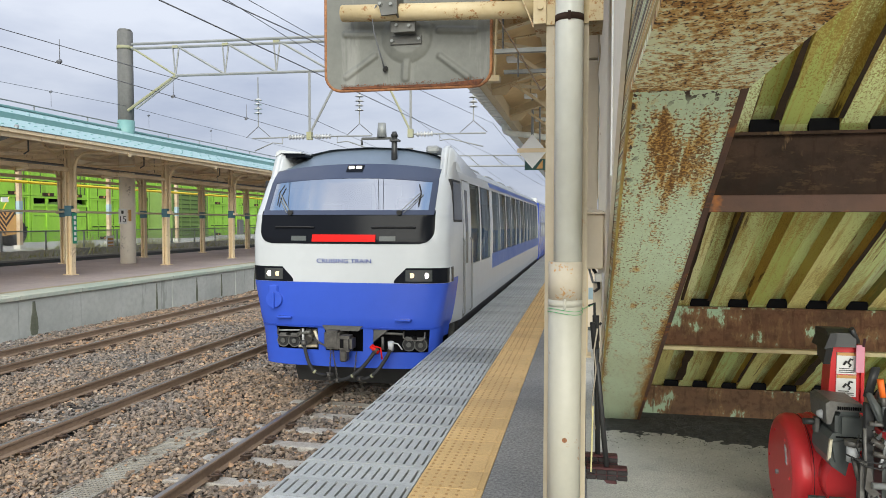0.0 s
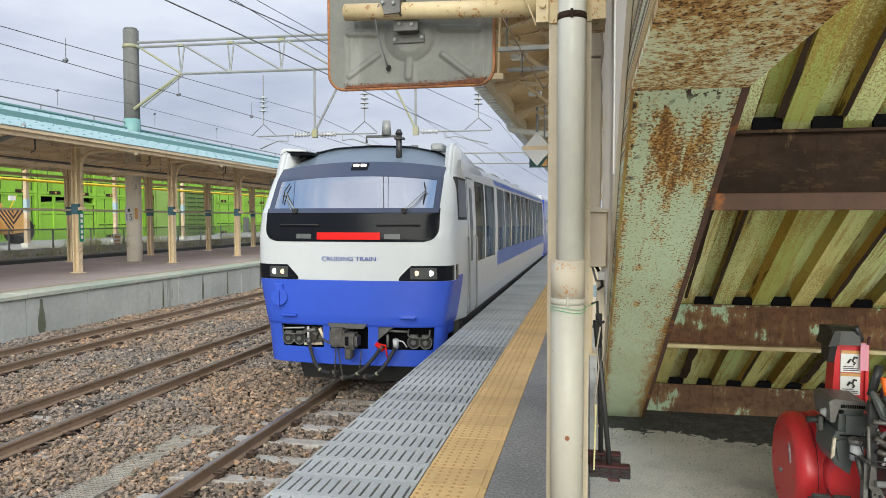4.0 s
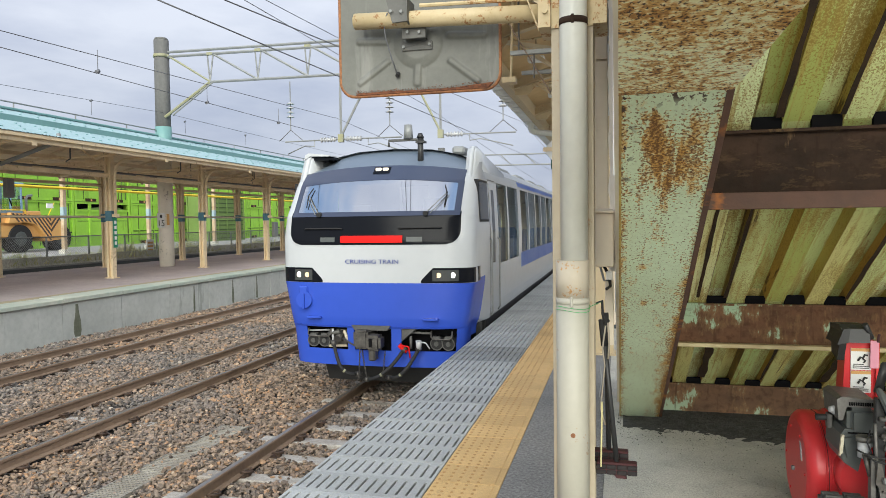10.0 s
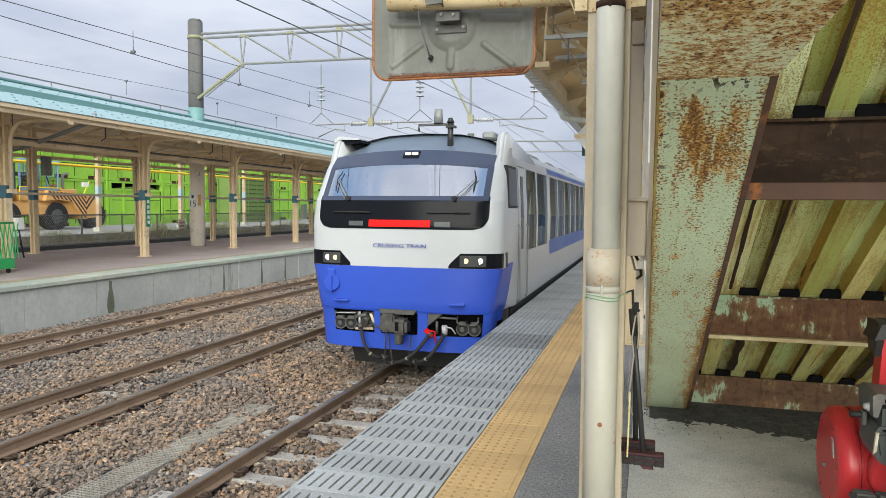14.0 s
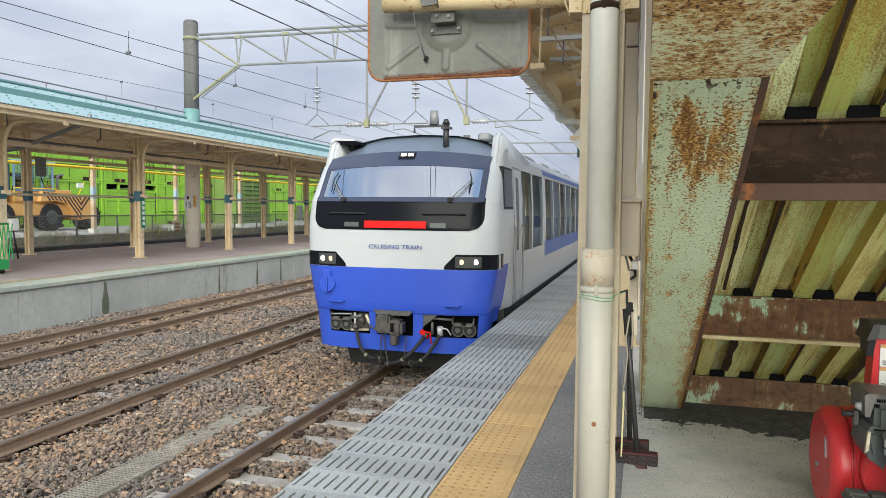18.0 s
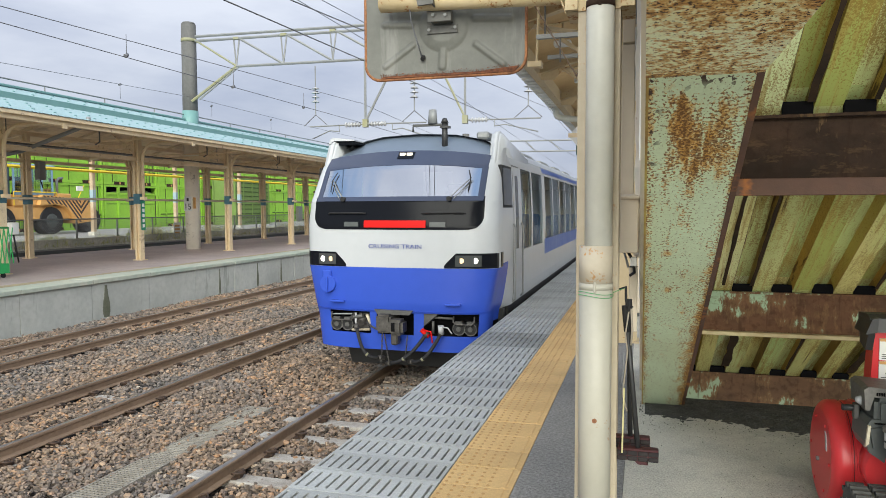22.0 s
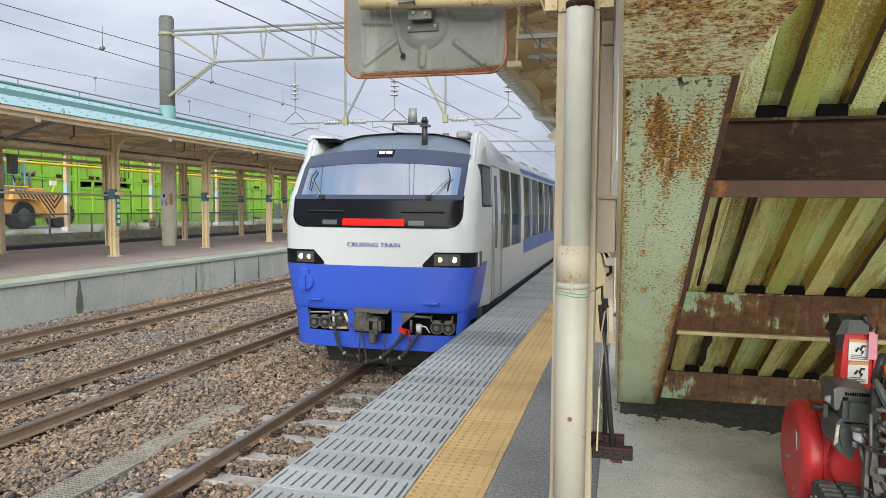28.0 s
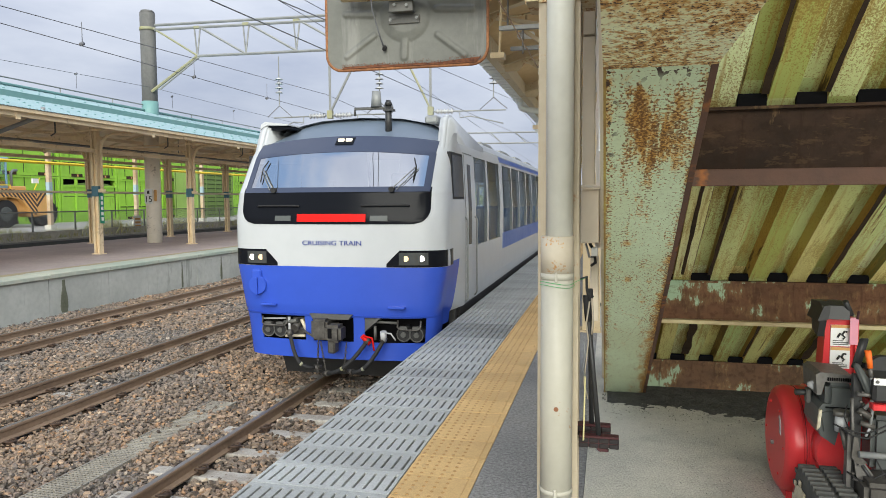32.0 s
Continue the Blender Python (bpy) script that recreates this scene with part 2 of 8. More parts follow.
class Nodes:
    """A node material, built step by step."""

    def __init__(self, name, rough=0.65, spec=0.35):
        self.m = bpy.data.materials.new(name)
        self.m.use_nodes = True
        self.n, self.l = self.m.node_tree.nodes, self.m.node_tree.links
        self.b = self.n["Principled BSDF"]
        self.b.inputs["Roughness"].default_value, self.b.inputs["Specular IOR Level"].default_value = rough, spec
        self.geo = self.n.new("ShaderNodeNewGeometry")
        self.pos = self.geo.outputs["Position"]
        sep = self.n.new("ShaderNodeSeparateXYZ")
        self.l.new(self.pos, sep.inputs["Vector"])
        self.x, self.y, self.z = sep.outputs

    def noise(self, scale, detail=4.0, stretch=(1, 1, 1), rough=0.6):
        t, mp = self.n.new("ShaderNodeTexNoise"), self.n.new("ShaderNodeMapping")
        t.inputs["Scale"].default_value, t.inputs["Detail"].default_value, t.inputs["Roughness"].default_value = scale, detail, rough
        mp.inputs["Scale"].default_value = stretch
        self.l.new(self.pos, mp.inputs["Vector"])
        self.l.new(mp.outputs["Vector"], t.inputs["Vector"])
        return t.outputs["Fac"]

    def rise(self, v, a, b):
        """0 below a, 1 above b (or the other way round where b is below a)."""
        r = self.n.new("ShaderNodeMapRange")
        r.interpolation_type = "SMOOTHSTEP"
        if a > b:
            a, b = b, a
            r.inputs["To Min"].default_value, r.inputs["To Max"].default_value = 1.0, 0.0
        r.inputs["From Min"].default_value, r.inputs["From Max"].default_value = a, b
        self.l.new(v, r.inputs["Value"])
        return r.outputs["Result"]

    def math(self, op, a, b):
        q = self.n.new("ShaderNodeMath")
        q.operation = op
        for k, v in enumerate((a, b)):
            if isinstance(v, (int, float)):
                q.inputs[k].default_value = v
            else:
                self.l.new(v, q.inputs[k])
        return q.outputs["Value"]

    def mix(self, fac, a, c, blend="MIX"):
        x = self.n.new("ShaderNodeMix")
        x.data_type, x.blend_type = "RGBA", blend
        for sock, v in (("Factor", fac), ("A", a), ("B", c)):
            if isinstance(v, (int, float)):
                x.inputs[sock].default_value = v
            elif isinstance(v, tuple):
                x.inputs[sock].default_value = (*v[:3], 1)
            else:
                self.l.new(v, x.inputs[sock])
        return x.outputs["Result"]

    def finish(self, colour, height=None, strength=0.2, distance=0.01):
        self.l.new(colour, self.b.inputs["Base Color"])
        if height is not None:
            bp = self.n.new("ShaderNodeBump")
            bp.inputs["Strength"].default_value, bp.inputs["Distance"].default_value = strength, distance
            self.l.new(height, bp.inputs["Height"])
            self.l.new(bp.outputs["Normal"], self.b.inputs["Normal"])
        return self.m


def stringer_paint():
    """Pale green paint: a large rust bloom high on the stringer, flecks all over, rusted edges."""
    k = Nodes("pale_green_rusting_paint", 0.62)
    base = k.mix(k.rise(k.noise(1.6, 4, (1, 0.6, 0.6)), 0.35, 0.7), (0.64, 0.77, 0.55), (0.58, 0.67, 0.45))
    base = k.mix(k.math("MULTIPLY", k.rise(k.noise(60, 3), 0.35, 0.7), 0.25), base, (0.42, 0.48, 0.30))
    bloom = k.math("MULTIPLY", k.math("MULTIPLY", k.rise(k.z, 1.56, 1.74), k.rise(k.z, 1.905, 1.87)), k.math("MULTIPLY", k.rise(k.x, 1.12, 1.18), k.rise(k.x, 1.385, 1.33)))
    trail = k.math("MULTIPLY", k.math("MULTIPLY", k.rise(k.z, 0.7, 1.3), k.rise(k.x, 1.13, 1.18)), k.rise(k.x, 1.34, 1.26))
    edge_l = k.rise(k.x, 1.150, 1.10)
    edge_r = k.rise(k.x, 1.335, 1.405)
    foot = k.math("MULTIPLY", k.rise(k.x, 1.25, 1.37), k.rise(k.z, 1.45, 0.9))
    run = k.noise(1.0, 5, (17, 0, 5.5), 0.62)
    blot = k.noise(11.0, 5, (1.3, 0, 0.8), 0.65)
    bloom = k.math("MULTIPLY", bloom, k.rise(run, 0.30, 0.50))
    trail = k.math("MULTIPLY", trail, k.rise(run, 0.46, 0.64))
    reach = k.math("ADD", k.math("ADD", k.math("MULTIPLY", bloom, 0.20), k.math("MULTIPLY", trail, 0.14)), k.math("ADD", k.math("MULTIPLY", k.math("MAXIMUM", edge_l, edge_r), 0.17), k.math("MULTIPLY", foot, 0.13)))
    reach = k.math("ADD", reach, k.math("MULTIPLY", k.math("SUBTRACT", blot, 0.565), 0.50))
    fleck = k.noise(1.0, 2, (85, 0, 175), 0.55)
    sm = k.math("ADD", fleck, reach)
    halo = k.rise(k.math("ADD", k.noise(16, 4, (1, 0, 1.5)), reach), 0.58, 0.78)
    c = k.mix(k.math("MULTIPLY", halo, 0.85), base, (0.62, 0.36, 0.09))
    c = k.mix(k.math("MULTIPLY", k.rise(sm, 0.615, 0.665), 0.8), c, k.mix(k.rise(k.noise(40, 2), 0.35, 0.65), (0.24, 0.10, 0.02), (0.52, 0.25, 0.04)))
    c = k.mix(k.math("MULTIPLY", k.rise(k.math("ADD", k.noise(1.0, 2, (110, 0, 210), 0.5), k.math("MULTIPLY", sm, 0.5)), 0.86, 0.91), 0.85), c, (0.12, 0.05, 0.014))
    chip = k.math("MULTIPLY", k.rise(k.noise(1.0, 3, (26, 0, 42), 0.6), 0.57, 0.59), k.math("MAXIMUM", k.rise(k.z, 1.885, 1.925), k.math("MULTIPLY", k.rise(k.x, 1.16, 1.11), k.rise(k.z, 1.5, 1.8))))
    c = k.mix(chip, c, (0.055, 0.03, 0.022))
    return k.finish(c, k.math("ADD", sm, k.math("MULTIPLY", k.noise(90, 2), 0.2)), 0.35, 0.006)


def soffit_paint():
    """Cream-green plate almost eaten up by rust in ragged cross bands."""
    k = Nodes("rusted_soffit_paint", 0.68)
    base = k.mix(k.rise(k.noise(2.0), 0.35, 0.7), (0.80, 0.84, 0.58), (0.74, 0.70, 0.42))
    band = k.noise(1.0, 5, (7, 3.6, 1), 0.65)
    fleck = k.noise(1.0, 4, (46, 34, 1), 0.65)
    fine = k.noise(1.0, 3, (120, 80, 1), 0.6)
    far = k.math("MULTIPLY", k.rise(k.y, 2.45, 2.75), 0.10)
    sm = k.math("ADD", k.math("ADD", fleck, far), k.math("MULTIPLY", k.math("SUBTRACT", band, 0.5), 0.8))
    c = k.mix(k.math("MULTIPLY", k.rise(sm, 0.40, 0.58), 0.9), base, (0.56, 0.29, 0.06))
    c = k.mix(k.math("MULTIPLY", k.rise(sm, 0.55, 0.66), 0.8), c, (0.30, 0.125, 0.025))
    c = k.mix(k.rise(k.math("ADD", fine, k.math("MULTIPLY", sm, 0.35)), 0.745, 0.79), c, (0.05, 0.021, 0.008))
    return k.finish(c, k.math("ADD", sm, fine), 0.4, 0.008)


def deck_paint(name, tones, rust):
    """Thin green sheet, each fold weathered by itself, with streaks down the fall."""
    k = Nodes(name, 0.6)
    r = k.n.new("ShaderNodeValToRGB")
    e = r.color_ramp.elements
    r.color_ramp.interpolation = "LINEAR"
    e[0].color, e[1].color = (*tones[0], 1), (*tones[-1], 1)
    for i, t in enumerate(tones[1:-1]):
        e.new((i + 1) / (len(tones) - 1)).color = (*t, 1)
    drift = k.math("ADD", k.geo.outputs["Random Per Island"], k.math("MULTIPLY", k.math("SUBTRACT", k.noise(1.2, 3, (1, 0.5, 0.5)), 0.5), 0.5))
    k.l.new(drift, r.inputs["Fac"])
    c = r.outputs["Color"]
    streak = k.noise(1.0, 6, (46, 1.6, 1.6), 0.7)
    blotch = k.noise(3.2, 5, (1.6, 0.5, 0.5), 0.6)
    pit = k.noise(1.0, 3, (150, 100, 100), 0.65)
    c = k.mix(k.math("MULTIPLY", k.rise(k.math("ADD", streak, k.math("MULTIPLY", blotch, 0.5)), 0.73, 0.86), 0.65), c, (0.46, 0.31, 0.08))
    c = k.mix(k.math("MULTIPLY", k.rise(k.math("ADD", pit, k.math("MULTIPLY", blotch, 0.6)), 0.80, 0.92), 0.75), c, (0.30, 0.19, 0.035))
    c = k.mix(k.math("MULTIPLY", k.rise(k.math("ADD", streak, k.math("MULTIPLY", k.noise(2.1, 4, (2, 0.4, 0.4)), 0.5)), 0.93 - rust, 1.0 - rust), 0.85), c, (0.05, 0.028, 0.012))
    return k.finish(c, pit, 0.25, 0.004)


def beam_paint(name, base, second, green, at):
    """Brown rusted steel with flakes of old green paint, wet dark runs and bright rust."""
    k = Nodes(name, 0.8, 0.15)
    c = k.mix(k.rise(k.noise(2.6, 5, (1, 1, 1.5)), 0.35, 0.68), base, second)
    c = k.mix(k.math("MULTIPLY", k.rise(k.noise(24, 4), 0.45, 0.7), 0.6), c, tuple(v * 0.4 for v in base))
    flake = k.math("ADD", k.noise(1.9, 4, (1, 1, 1.3), 0.6), k.math("MULTIPLY", k.math("SUBTRACT", k.noise(17, 4, (1.4, 1, 0.5), 0.7), 0.5), 0.45))
    c = k.mix(k.math("MULTIPLY", k.rise(flake, at, at + 0.06), 0.85), c, green)
    c = k.mix(k.math("MULTIPLY", k.math("MULTIPLY", k.rise(flake, at - 0.07, at), k.rise(flake, at + 0.05, at + 0.01)), 0.4), c, (0.24, 0.15, 0.07))
    runs = k.noise(1.0, 4, (22, 1, 2.2), 0.6)
    c = k.mix(k.math("MULTIPLY", k.rise(runs, 0.55, 0.68), 0.75), c, tuple(v * 0.5 for v in base))
    c = k.mix(k.math("MULTIPLY", k.rise(k.noise(1.0, 5, (9, 1, 26), 0.7), 0.56, 0.66), 0.35), c, (0.13, 0.08, 0.04))
    return k.finish(c, k.math("ADD", flake, k.noise(70, 3)), 0.35, 0.006)


# bed colours near black: they paint the shade between the loose stones
BED_SHADE_COLS = [(0.030, 0.025, 0.022), (0.055, 0.045, 0.037), (0.042, 0.036, 0.032), (0.07, 0.058, 0.048), (0.024, 0.021, 0.019)]
M = dict(
    ballast=stones("ballast_stone", BED_SHADE_COLS, 16),
    earth=mat("yard_earth", (0.24, 0.23, 0.21), 0.95, second=(0.12, 0.13, 0.08), big=0.15, small=2, amount=0.8),
    asphalt=mat("platform_asphalt", (0.27, 0.265, 0.255), 0.92, second=(0.18, 0.18, 0.18), big=1.2, small=25, amount=0.8, bump=0.6, bump_scale=90, grit=(55, 0.4), stain=(0.9, (1, 1, 1), 0.52, 0.15, (0.16, 0.16, 0.16), 0.7)),
    asphalt_far=mat("far_asphalt", (0.49, 0.41, 0.385), 0.92, second=(0.34, 0.285, 0.27), big=0.5, small=9, amount=0.8, bump=0.3),
    floor=mat("dusty_concrete_floor", (0.53, 0.52, 0.455), 0.93, second=(0.41, 0.40, 0.355), big=1.8, small=14, amount=0.55, bump=0.6, bump_scale=70, grit=(90, 0.2),
              rust=0.5, rust_at=0.53, rust_scale=0.9, rust_stretch=(1, 1, 1), rust_col=((0.14, 0.14, 0.13), (0.26, 0.26, 0.24)), fleck=90.0, edge=0.05,
              stain=(1.3, (1, 1, 1), 0.52, 0.14, (0.30, 0.30, 0.275), 0.7)),
    concrete=mat("weathered_concrete", (0.50, 0.51, 0.475), 0.9, second=(0.34, 0.35, 0.325), big=0.7, small=8, amount=0.7, bump=0.3, rust=0.5, rust_at=0.62,
                 rust_scale=1.2, rust_stretch=(1, 1, 0.15), rust_col=((0.14, 0.15, 0.12), (0.22, 0.23, 0.2))),
    sleeper=mat("concrete_sleeper", (0.46, 0.435, 0.39), 0.92, second=(0.25, 0.215, 0.18), big=3, small=25, amount=0.8, bump=0.4, grit=(120, 0.25)),
    slat=mat("grey_composite_panel", (0.42, 0.44, 0.44), 0.65, second=(0.29, 0.30, 0.30), big=1.1, small=40, amount=0.6, bump=0.12, rand=0.14, grit=(90, 0.12)),
    # near-black that paints the shade inside slots, openings and gaps
    dark=mat("void_shade_black", (0.008, 0.008, 0.009), 0.95, amount=0.2, bump=0, spec=0.02),
    yellow=mat("yellow_tactile_tile", (0.66, 0.445, 0.20), 0.78, second=(0.50, 0.335, 0.15), big=2.4, small=30, amount=0.65, bump=0.2, rand=0.13, grit=(160, 0.15),
               rust=0.35, rust_at=0.66, rust_scale=5, rust_col=((0.16, 0.12, 0.08), (0.24, 0.18, 0.11))),
    rail=mat("rail_steel_brown", (0.27, 0.19, 0.13), 0.75, second=(0.15, 0.10, 0.07), big=1, small=20, amount=0.6),
    railtop=mat("rail_head_worn", (0.33, 0.31, 0.29), 0.35, metal=0.8, second=(0.2, 0.16, 0.13), big=1, small=9, amount=0.6, bump=0.03),
    beige=mat("cream_painted_steel", (0.53, 0.425, 0.265), 0.55, second=(0.42, 0.325, 0.19), big=1.2, small=18, amount=0.5, bump=0.06, rust=0.7, rust_at=0.66, rust_scale=6),
    cream=mat("cream_wall_panel", (0.66, 0.58, 0.45), 0.55, second=(0.57, 0.49, 0.37), big=1.2, small=12, amount=0.4, bump=0.05),
    white=mat("white_paint", (0.74, 0.74, 0.71), 0.5, second=(0.55, 0.55, 0.52), big=1.6, small=15, amount=0.5, bump=0.08),
    pipe=mat("grey_drain_pipe", (0.64, 0.64, 0.575), 0.38, second=(0.50, 0.49, 0.43), big=2, small=12, amount=0.5, bump=0.03, grain=(3, 3, 0.25)),
    pipe_low=mat("ivory_pipe_sleeve", (0.43, 0.415, 0.35), 0.45, second=(0.36, 0.34, 0.28), big=3, small=20, amount=0.4, bump=0.04, rust=0.6, rust_at=0.70, rust_scale=9),
    flange=mat("rust_beam_flange", (0.12, 0.06, 0.04), 0.75, second=(0.075, 0.045, 0.035), big=2.0, small=14, amount=0.8, bump=0.25, stain=(5.0, (1, 1, 1.5), 0.54, 0.1, (0.36, 0.13, 0.03), 0.8)),
    flange_pale=mat("pale_beam_flange", (0.52, 0.47, 0.27), 0.7, second=(0.30, 0.21, 0.11), big=3.0, small=18, amount=0.8, bump=0.2),
    train_white=mat("train_white_enamel", (0.465, 0.485, 0.50), 0.22, second=(0.43, 0.45, 0.465), big=0.8, small=5, amount=0.35, bump=0.0, local=True, spec=0.5),
    train_blue=mat("train_blue_enamel", (0.031, 0.080, 0.46), 0.24, second=(0.027, 0.070, 0.40), big=0.8, small=5, amount=0.4, bump=0.0, local=True, spec=0.5),
    train_slate=mat("train_slate_panel", (0.040, 0.050, 0.085), 0.16, second=(0.06, 0.07, 0.105), big=0.8, small=5, amount=0.4, bump=0.0, local=True, spec=0.4),
    train_black=mat("train_black_mask", (0.006, 0.007, 0.010), 0.15, second=(0.01, 0.011, 0.013), big=0.8, small=5, amount=0.4, bump=0.0, local=True, spec=0.10),
    train_grey=mat("train_underframe_grey", (0.10, 0.10, 0.095), 0.7, second=(0.05, 0.05, 0.048), big=3, small=30, amount=0.8, local=True),
    steel=mat("oily_cast_steel", (0.13, 0.122, 0.11), 0.5, metal=0.4, second=(0.035, 0.032, 0.03), big=7, small=40, amount=0.9, local=True),
    red=mat("red_reflector", (0.60, 0.014, 0.012), 0.4, bump=0, amount=0.2, local=True, spec=0.08),
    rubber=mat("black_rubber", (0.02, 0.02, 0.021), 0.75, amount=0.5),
    tan=mat("tan_painted_post", (0.80, 0.65, 0.43), 0.6, second=(0.62, 0.48, 0.29), big=0.9, small=10, amount=0.7, bump=0.06, rust=0.5, rust_at=0.64, rust_scale=3, rust_col=((0.14, 0.08, 0.05), (0.25, 0.15, 0.09))),
    ceilwood=mat("canopy_soffit_tan", (0.90, 0.75, 0.51), 0.8, second=(0.74, 0.59, 0.38), big=0.7, small=6, amount=0.6, bump=0.1, stain=(1.2, (1, 0.4, 1), 0.53, 0.1, (0.36, 0.26, 0.16), 0.6)),
    turq=mat("turquoise_roof_metal", (0.27, 0.385, 0.415), 0.5, second=(0.215, 0.33, 0.35), big=0.5, small=5, amount=0.5, bump=0.03, grit=(6, 0.1)),
    turq_deep=mat("turquoise_trim", (0.16, 0.31, 0.305), 0.5, second=(0.125, 0.26, 0.255), big=0.5, small=5, amount=0.4, bump=0.03),
    polegrey=mat("spun_concrete_pole", (0.135, 0.135, 0.13), 0.8, second=(0.075, 0.077, 0.075), big=0.8, small=9, amount=0.7, grain=(3, 3, 0.2)),
    galv=mat("galvanised_steel", (0.26, 0.27, 0.265), 0.5, metal=0.2, second=(0.18, 0.187, 0.187), big=1, small=20, amount=0.6, bump=0.05),
    lichen=mat("galvanised_with_yellow_stain", (0.25, 0.26, 0.20), 0.6, second=(0.27, 0.255, 0.11), big=2, small=15, amount=0.7, bump=0.05),
    wire=mat("overhead_wire", (0.15, 0.155, 0.17), 0.6, amount=0.2, bump=0),
    porcelain=mat("porcelain_insulator", (0.42, 0.43, 0.44), 0.25, amount=0.3, bump=0),
    lime=mat("lime_green_wagon", (0.31, 0.58, 0.055), 0.55, second=(0.24, 0.47, 0.045), big=0.35, small=3, amount=0.7, bump=0.04, rust=0.35, rust_at=0.60, rust_scale=0.8, rust_stretch=(1, 1, 0.3), rust_col=((0.10, 0.17, 0.03), (0.16, 0.22, 0.06))),
    lime_dim=mat("dull_green_wagon", (0.15, 0.235, 0.06), 0.6, second=(0.10, 0.16, 0.04), big=0.4, small=3, amount=0.6, bump=0.04),
    orange=mat("orange_machine_paint", (0.64, 0.36, 0.12), 0.5, second=(0.5, 0.27, 0.09), big=0.8, small=6, amount=0.5),
    machine_red=mat("red_machine_paint", (0.63, 0.04, 0.045), 0.3, second=(0.53, 0.032, 0.038), big=4, small=30, amount=0.4, bump=0.02),
    black=mat("black_plastic", (0.022, 0.023, 0.024), 0.45, second=(0.04, 0.04, 0.04), big=5, small=40, amount=0.5, bump=0.05),
    greydark=mat("dark_grey_shroud", (0.065, 0.074, 0.072), 0.45, second=(0.10, 0.108, 0.105), big=5, small=40, amount=0.5, bump=0.05),
    plate=mat("mirror_back_grey", (0.145, 0.148, 0.132), 0.5, second=(0.105, 0.108, 0.096), big=4, small=30, amount=0.7, bump=0.05, rust=0.3, rust_at=0.72, rust_scale=9,
              rust_stretch=(2, 2, .4), rust_col=((0.4, 0.4, 0.38), (0.5, 0.5, 0.48)), stain=(9, (1, 1, 0.15), 0.54, 0.1, (0.30, 0.30, 0.28), 0.35)),
    rustframe=mat("orange_rusted_frame", (0.36, 0.155, 0.06), 0.7, second=(0.15, 0.06, 0.03), big=9, small=45, amount=0.9, bump=0.3, grit=(90, 0.35)),
    signwhite=mat("white_sign_face", (0.76, 0.76, 0.74), 0.45, amount=0.2, bump=0),
    leaf=mat("weed_leaves", (0.24, 0.30, 0.09), 0.8, second=(0.56, 0.50, 0.30), big=1.2, small=9, amount=0.8),
    cabin_blue=mat("blue_cab_frame", (0.20, 0.33, 0.46), 0.5, amount=0.4),
    amber=mat("yellow_paint", (0.92, 0.68, 0.04), 0.5, amount=0.4),
    letter=mat("navy_lettering", (0.025, 0.05, 0.25), 0.4, amount=0.1, bump=0, local=True),
    ink=mat("black_ink", (0.03, 0.03, 0.03), 0.6, amount=0.1, bump=0),
)
M["stringer"], M["soffit"] = stringer_paint(), soffit_paint()
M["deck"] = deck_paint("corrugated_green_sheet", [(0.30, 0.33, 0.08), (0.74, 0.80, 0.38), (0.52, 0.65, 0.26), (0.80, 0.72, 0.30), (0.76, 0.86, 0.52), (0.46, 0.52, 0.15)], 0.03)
# fold walls: rust streaks, and darker tones that paint their shade
M["deck_rust_shade"] = deck_paint("rusty_shaded_sheet_fold", [(0.44, 0.40, 0.11), (0.52, 0.33, 0.07), (0.12, 0.07, 0.03), (0.36, 0.40, 0.13)], 0.06)
M["lap_rust"] = mat("black_brown_lap_rust", (0.020, 0.013, 0.008), 0.8, second=(0.06, 0.032, 0.015), big=6, small=40, amount=0.8, bump=0.3)
M["beam"] = beam_paint("rust_brown_beam", (0.062, 0.036, 0.024), (0.028, 0.019, 0.014), (0.16, 0.13, 0.06), 0.68)
M["beam_green"] = beam_paint("rusted_beam_with_green_paint", (0.15, 0.075, 0.042), (0.09, 0.05, 0.03), (0.38, 0.54, 0.37), 0.565)
M["beam_foot"] = beam_paint("flaking_green_foot_beam", (0.15, 0.085, 0.05), (0.09, 0.055, 0.035), (0.34, 0.46, 0.32), 0.50)
M["glass_front"] = glass("windscreen_glass", (0.80, 0.86, 0.88), 0.015, film=0.72)
M["glass_side"] = glass("side_window_glass", (0.80, 0.86, 0.88), 0.02, film=0.13)
M["glass_dark"] = mat("dark_tinted_glass", (0.02, 0.025, 0.03), 0.10, amount=0.3, bump=0, local=True, spec=0.03)
M["train_lens"] = mat("lamp_cover_glass", (0.05, 0.055, 0.055), 0.06, amount=0.3, bump=0, local=True, spec=0.6)
M["train_roof"] = mat("train_roof_grey", (0.33, 0.35, 0.37), 0.45, second=(0.25, 0.27, 0.29), big=0.6, small=4, amount=0.5, bump=0.02, local=True)
M["roof_slate"] = mat("roof_front_slate", (0.13, 0.165, 0.21), 0.35, second=(0.10, 0.125, 0.165), big=0.8, small=5, amount=0.5, bump=0.01, local=True)
M["stripe_dark"] = mat("dark_brown_stripe", (0.06, 0.04, 0.035), 0.6, amount=0.4, bump=0)
M["clad"] = mat("cream_stair_cladding", (0.86, 0.80, 0.67), 0.55, second=(0.76, 0.68, 0.54), big=1.2, small=12, amount=0.5, bump=0.05, rust=0.4, rust_at=0.68, rust_scale=6)
# dark green for seams, rods and the painted shade along ribs
M["lime_dark"] = mat("shade_and_seam_green", (0.045, 0.075, 0.02), 0.7, amount=0.5, bump=0)
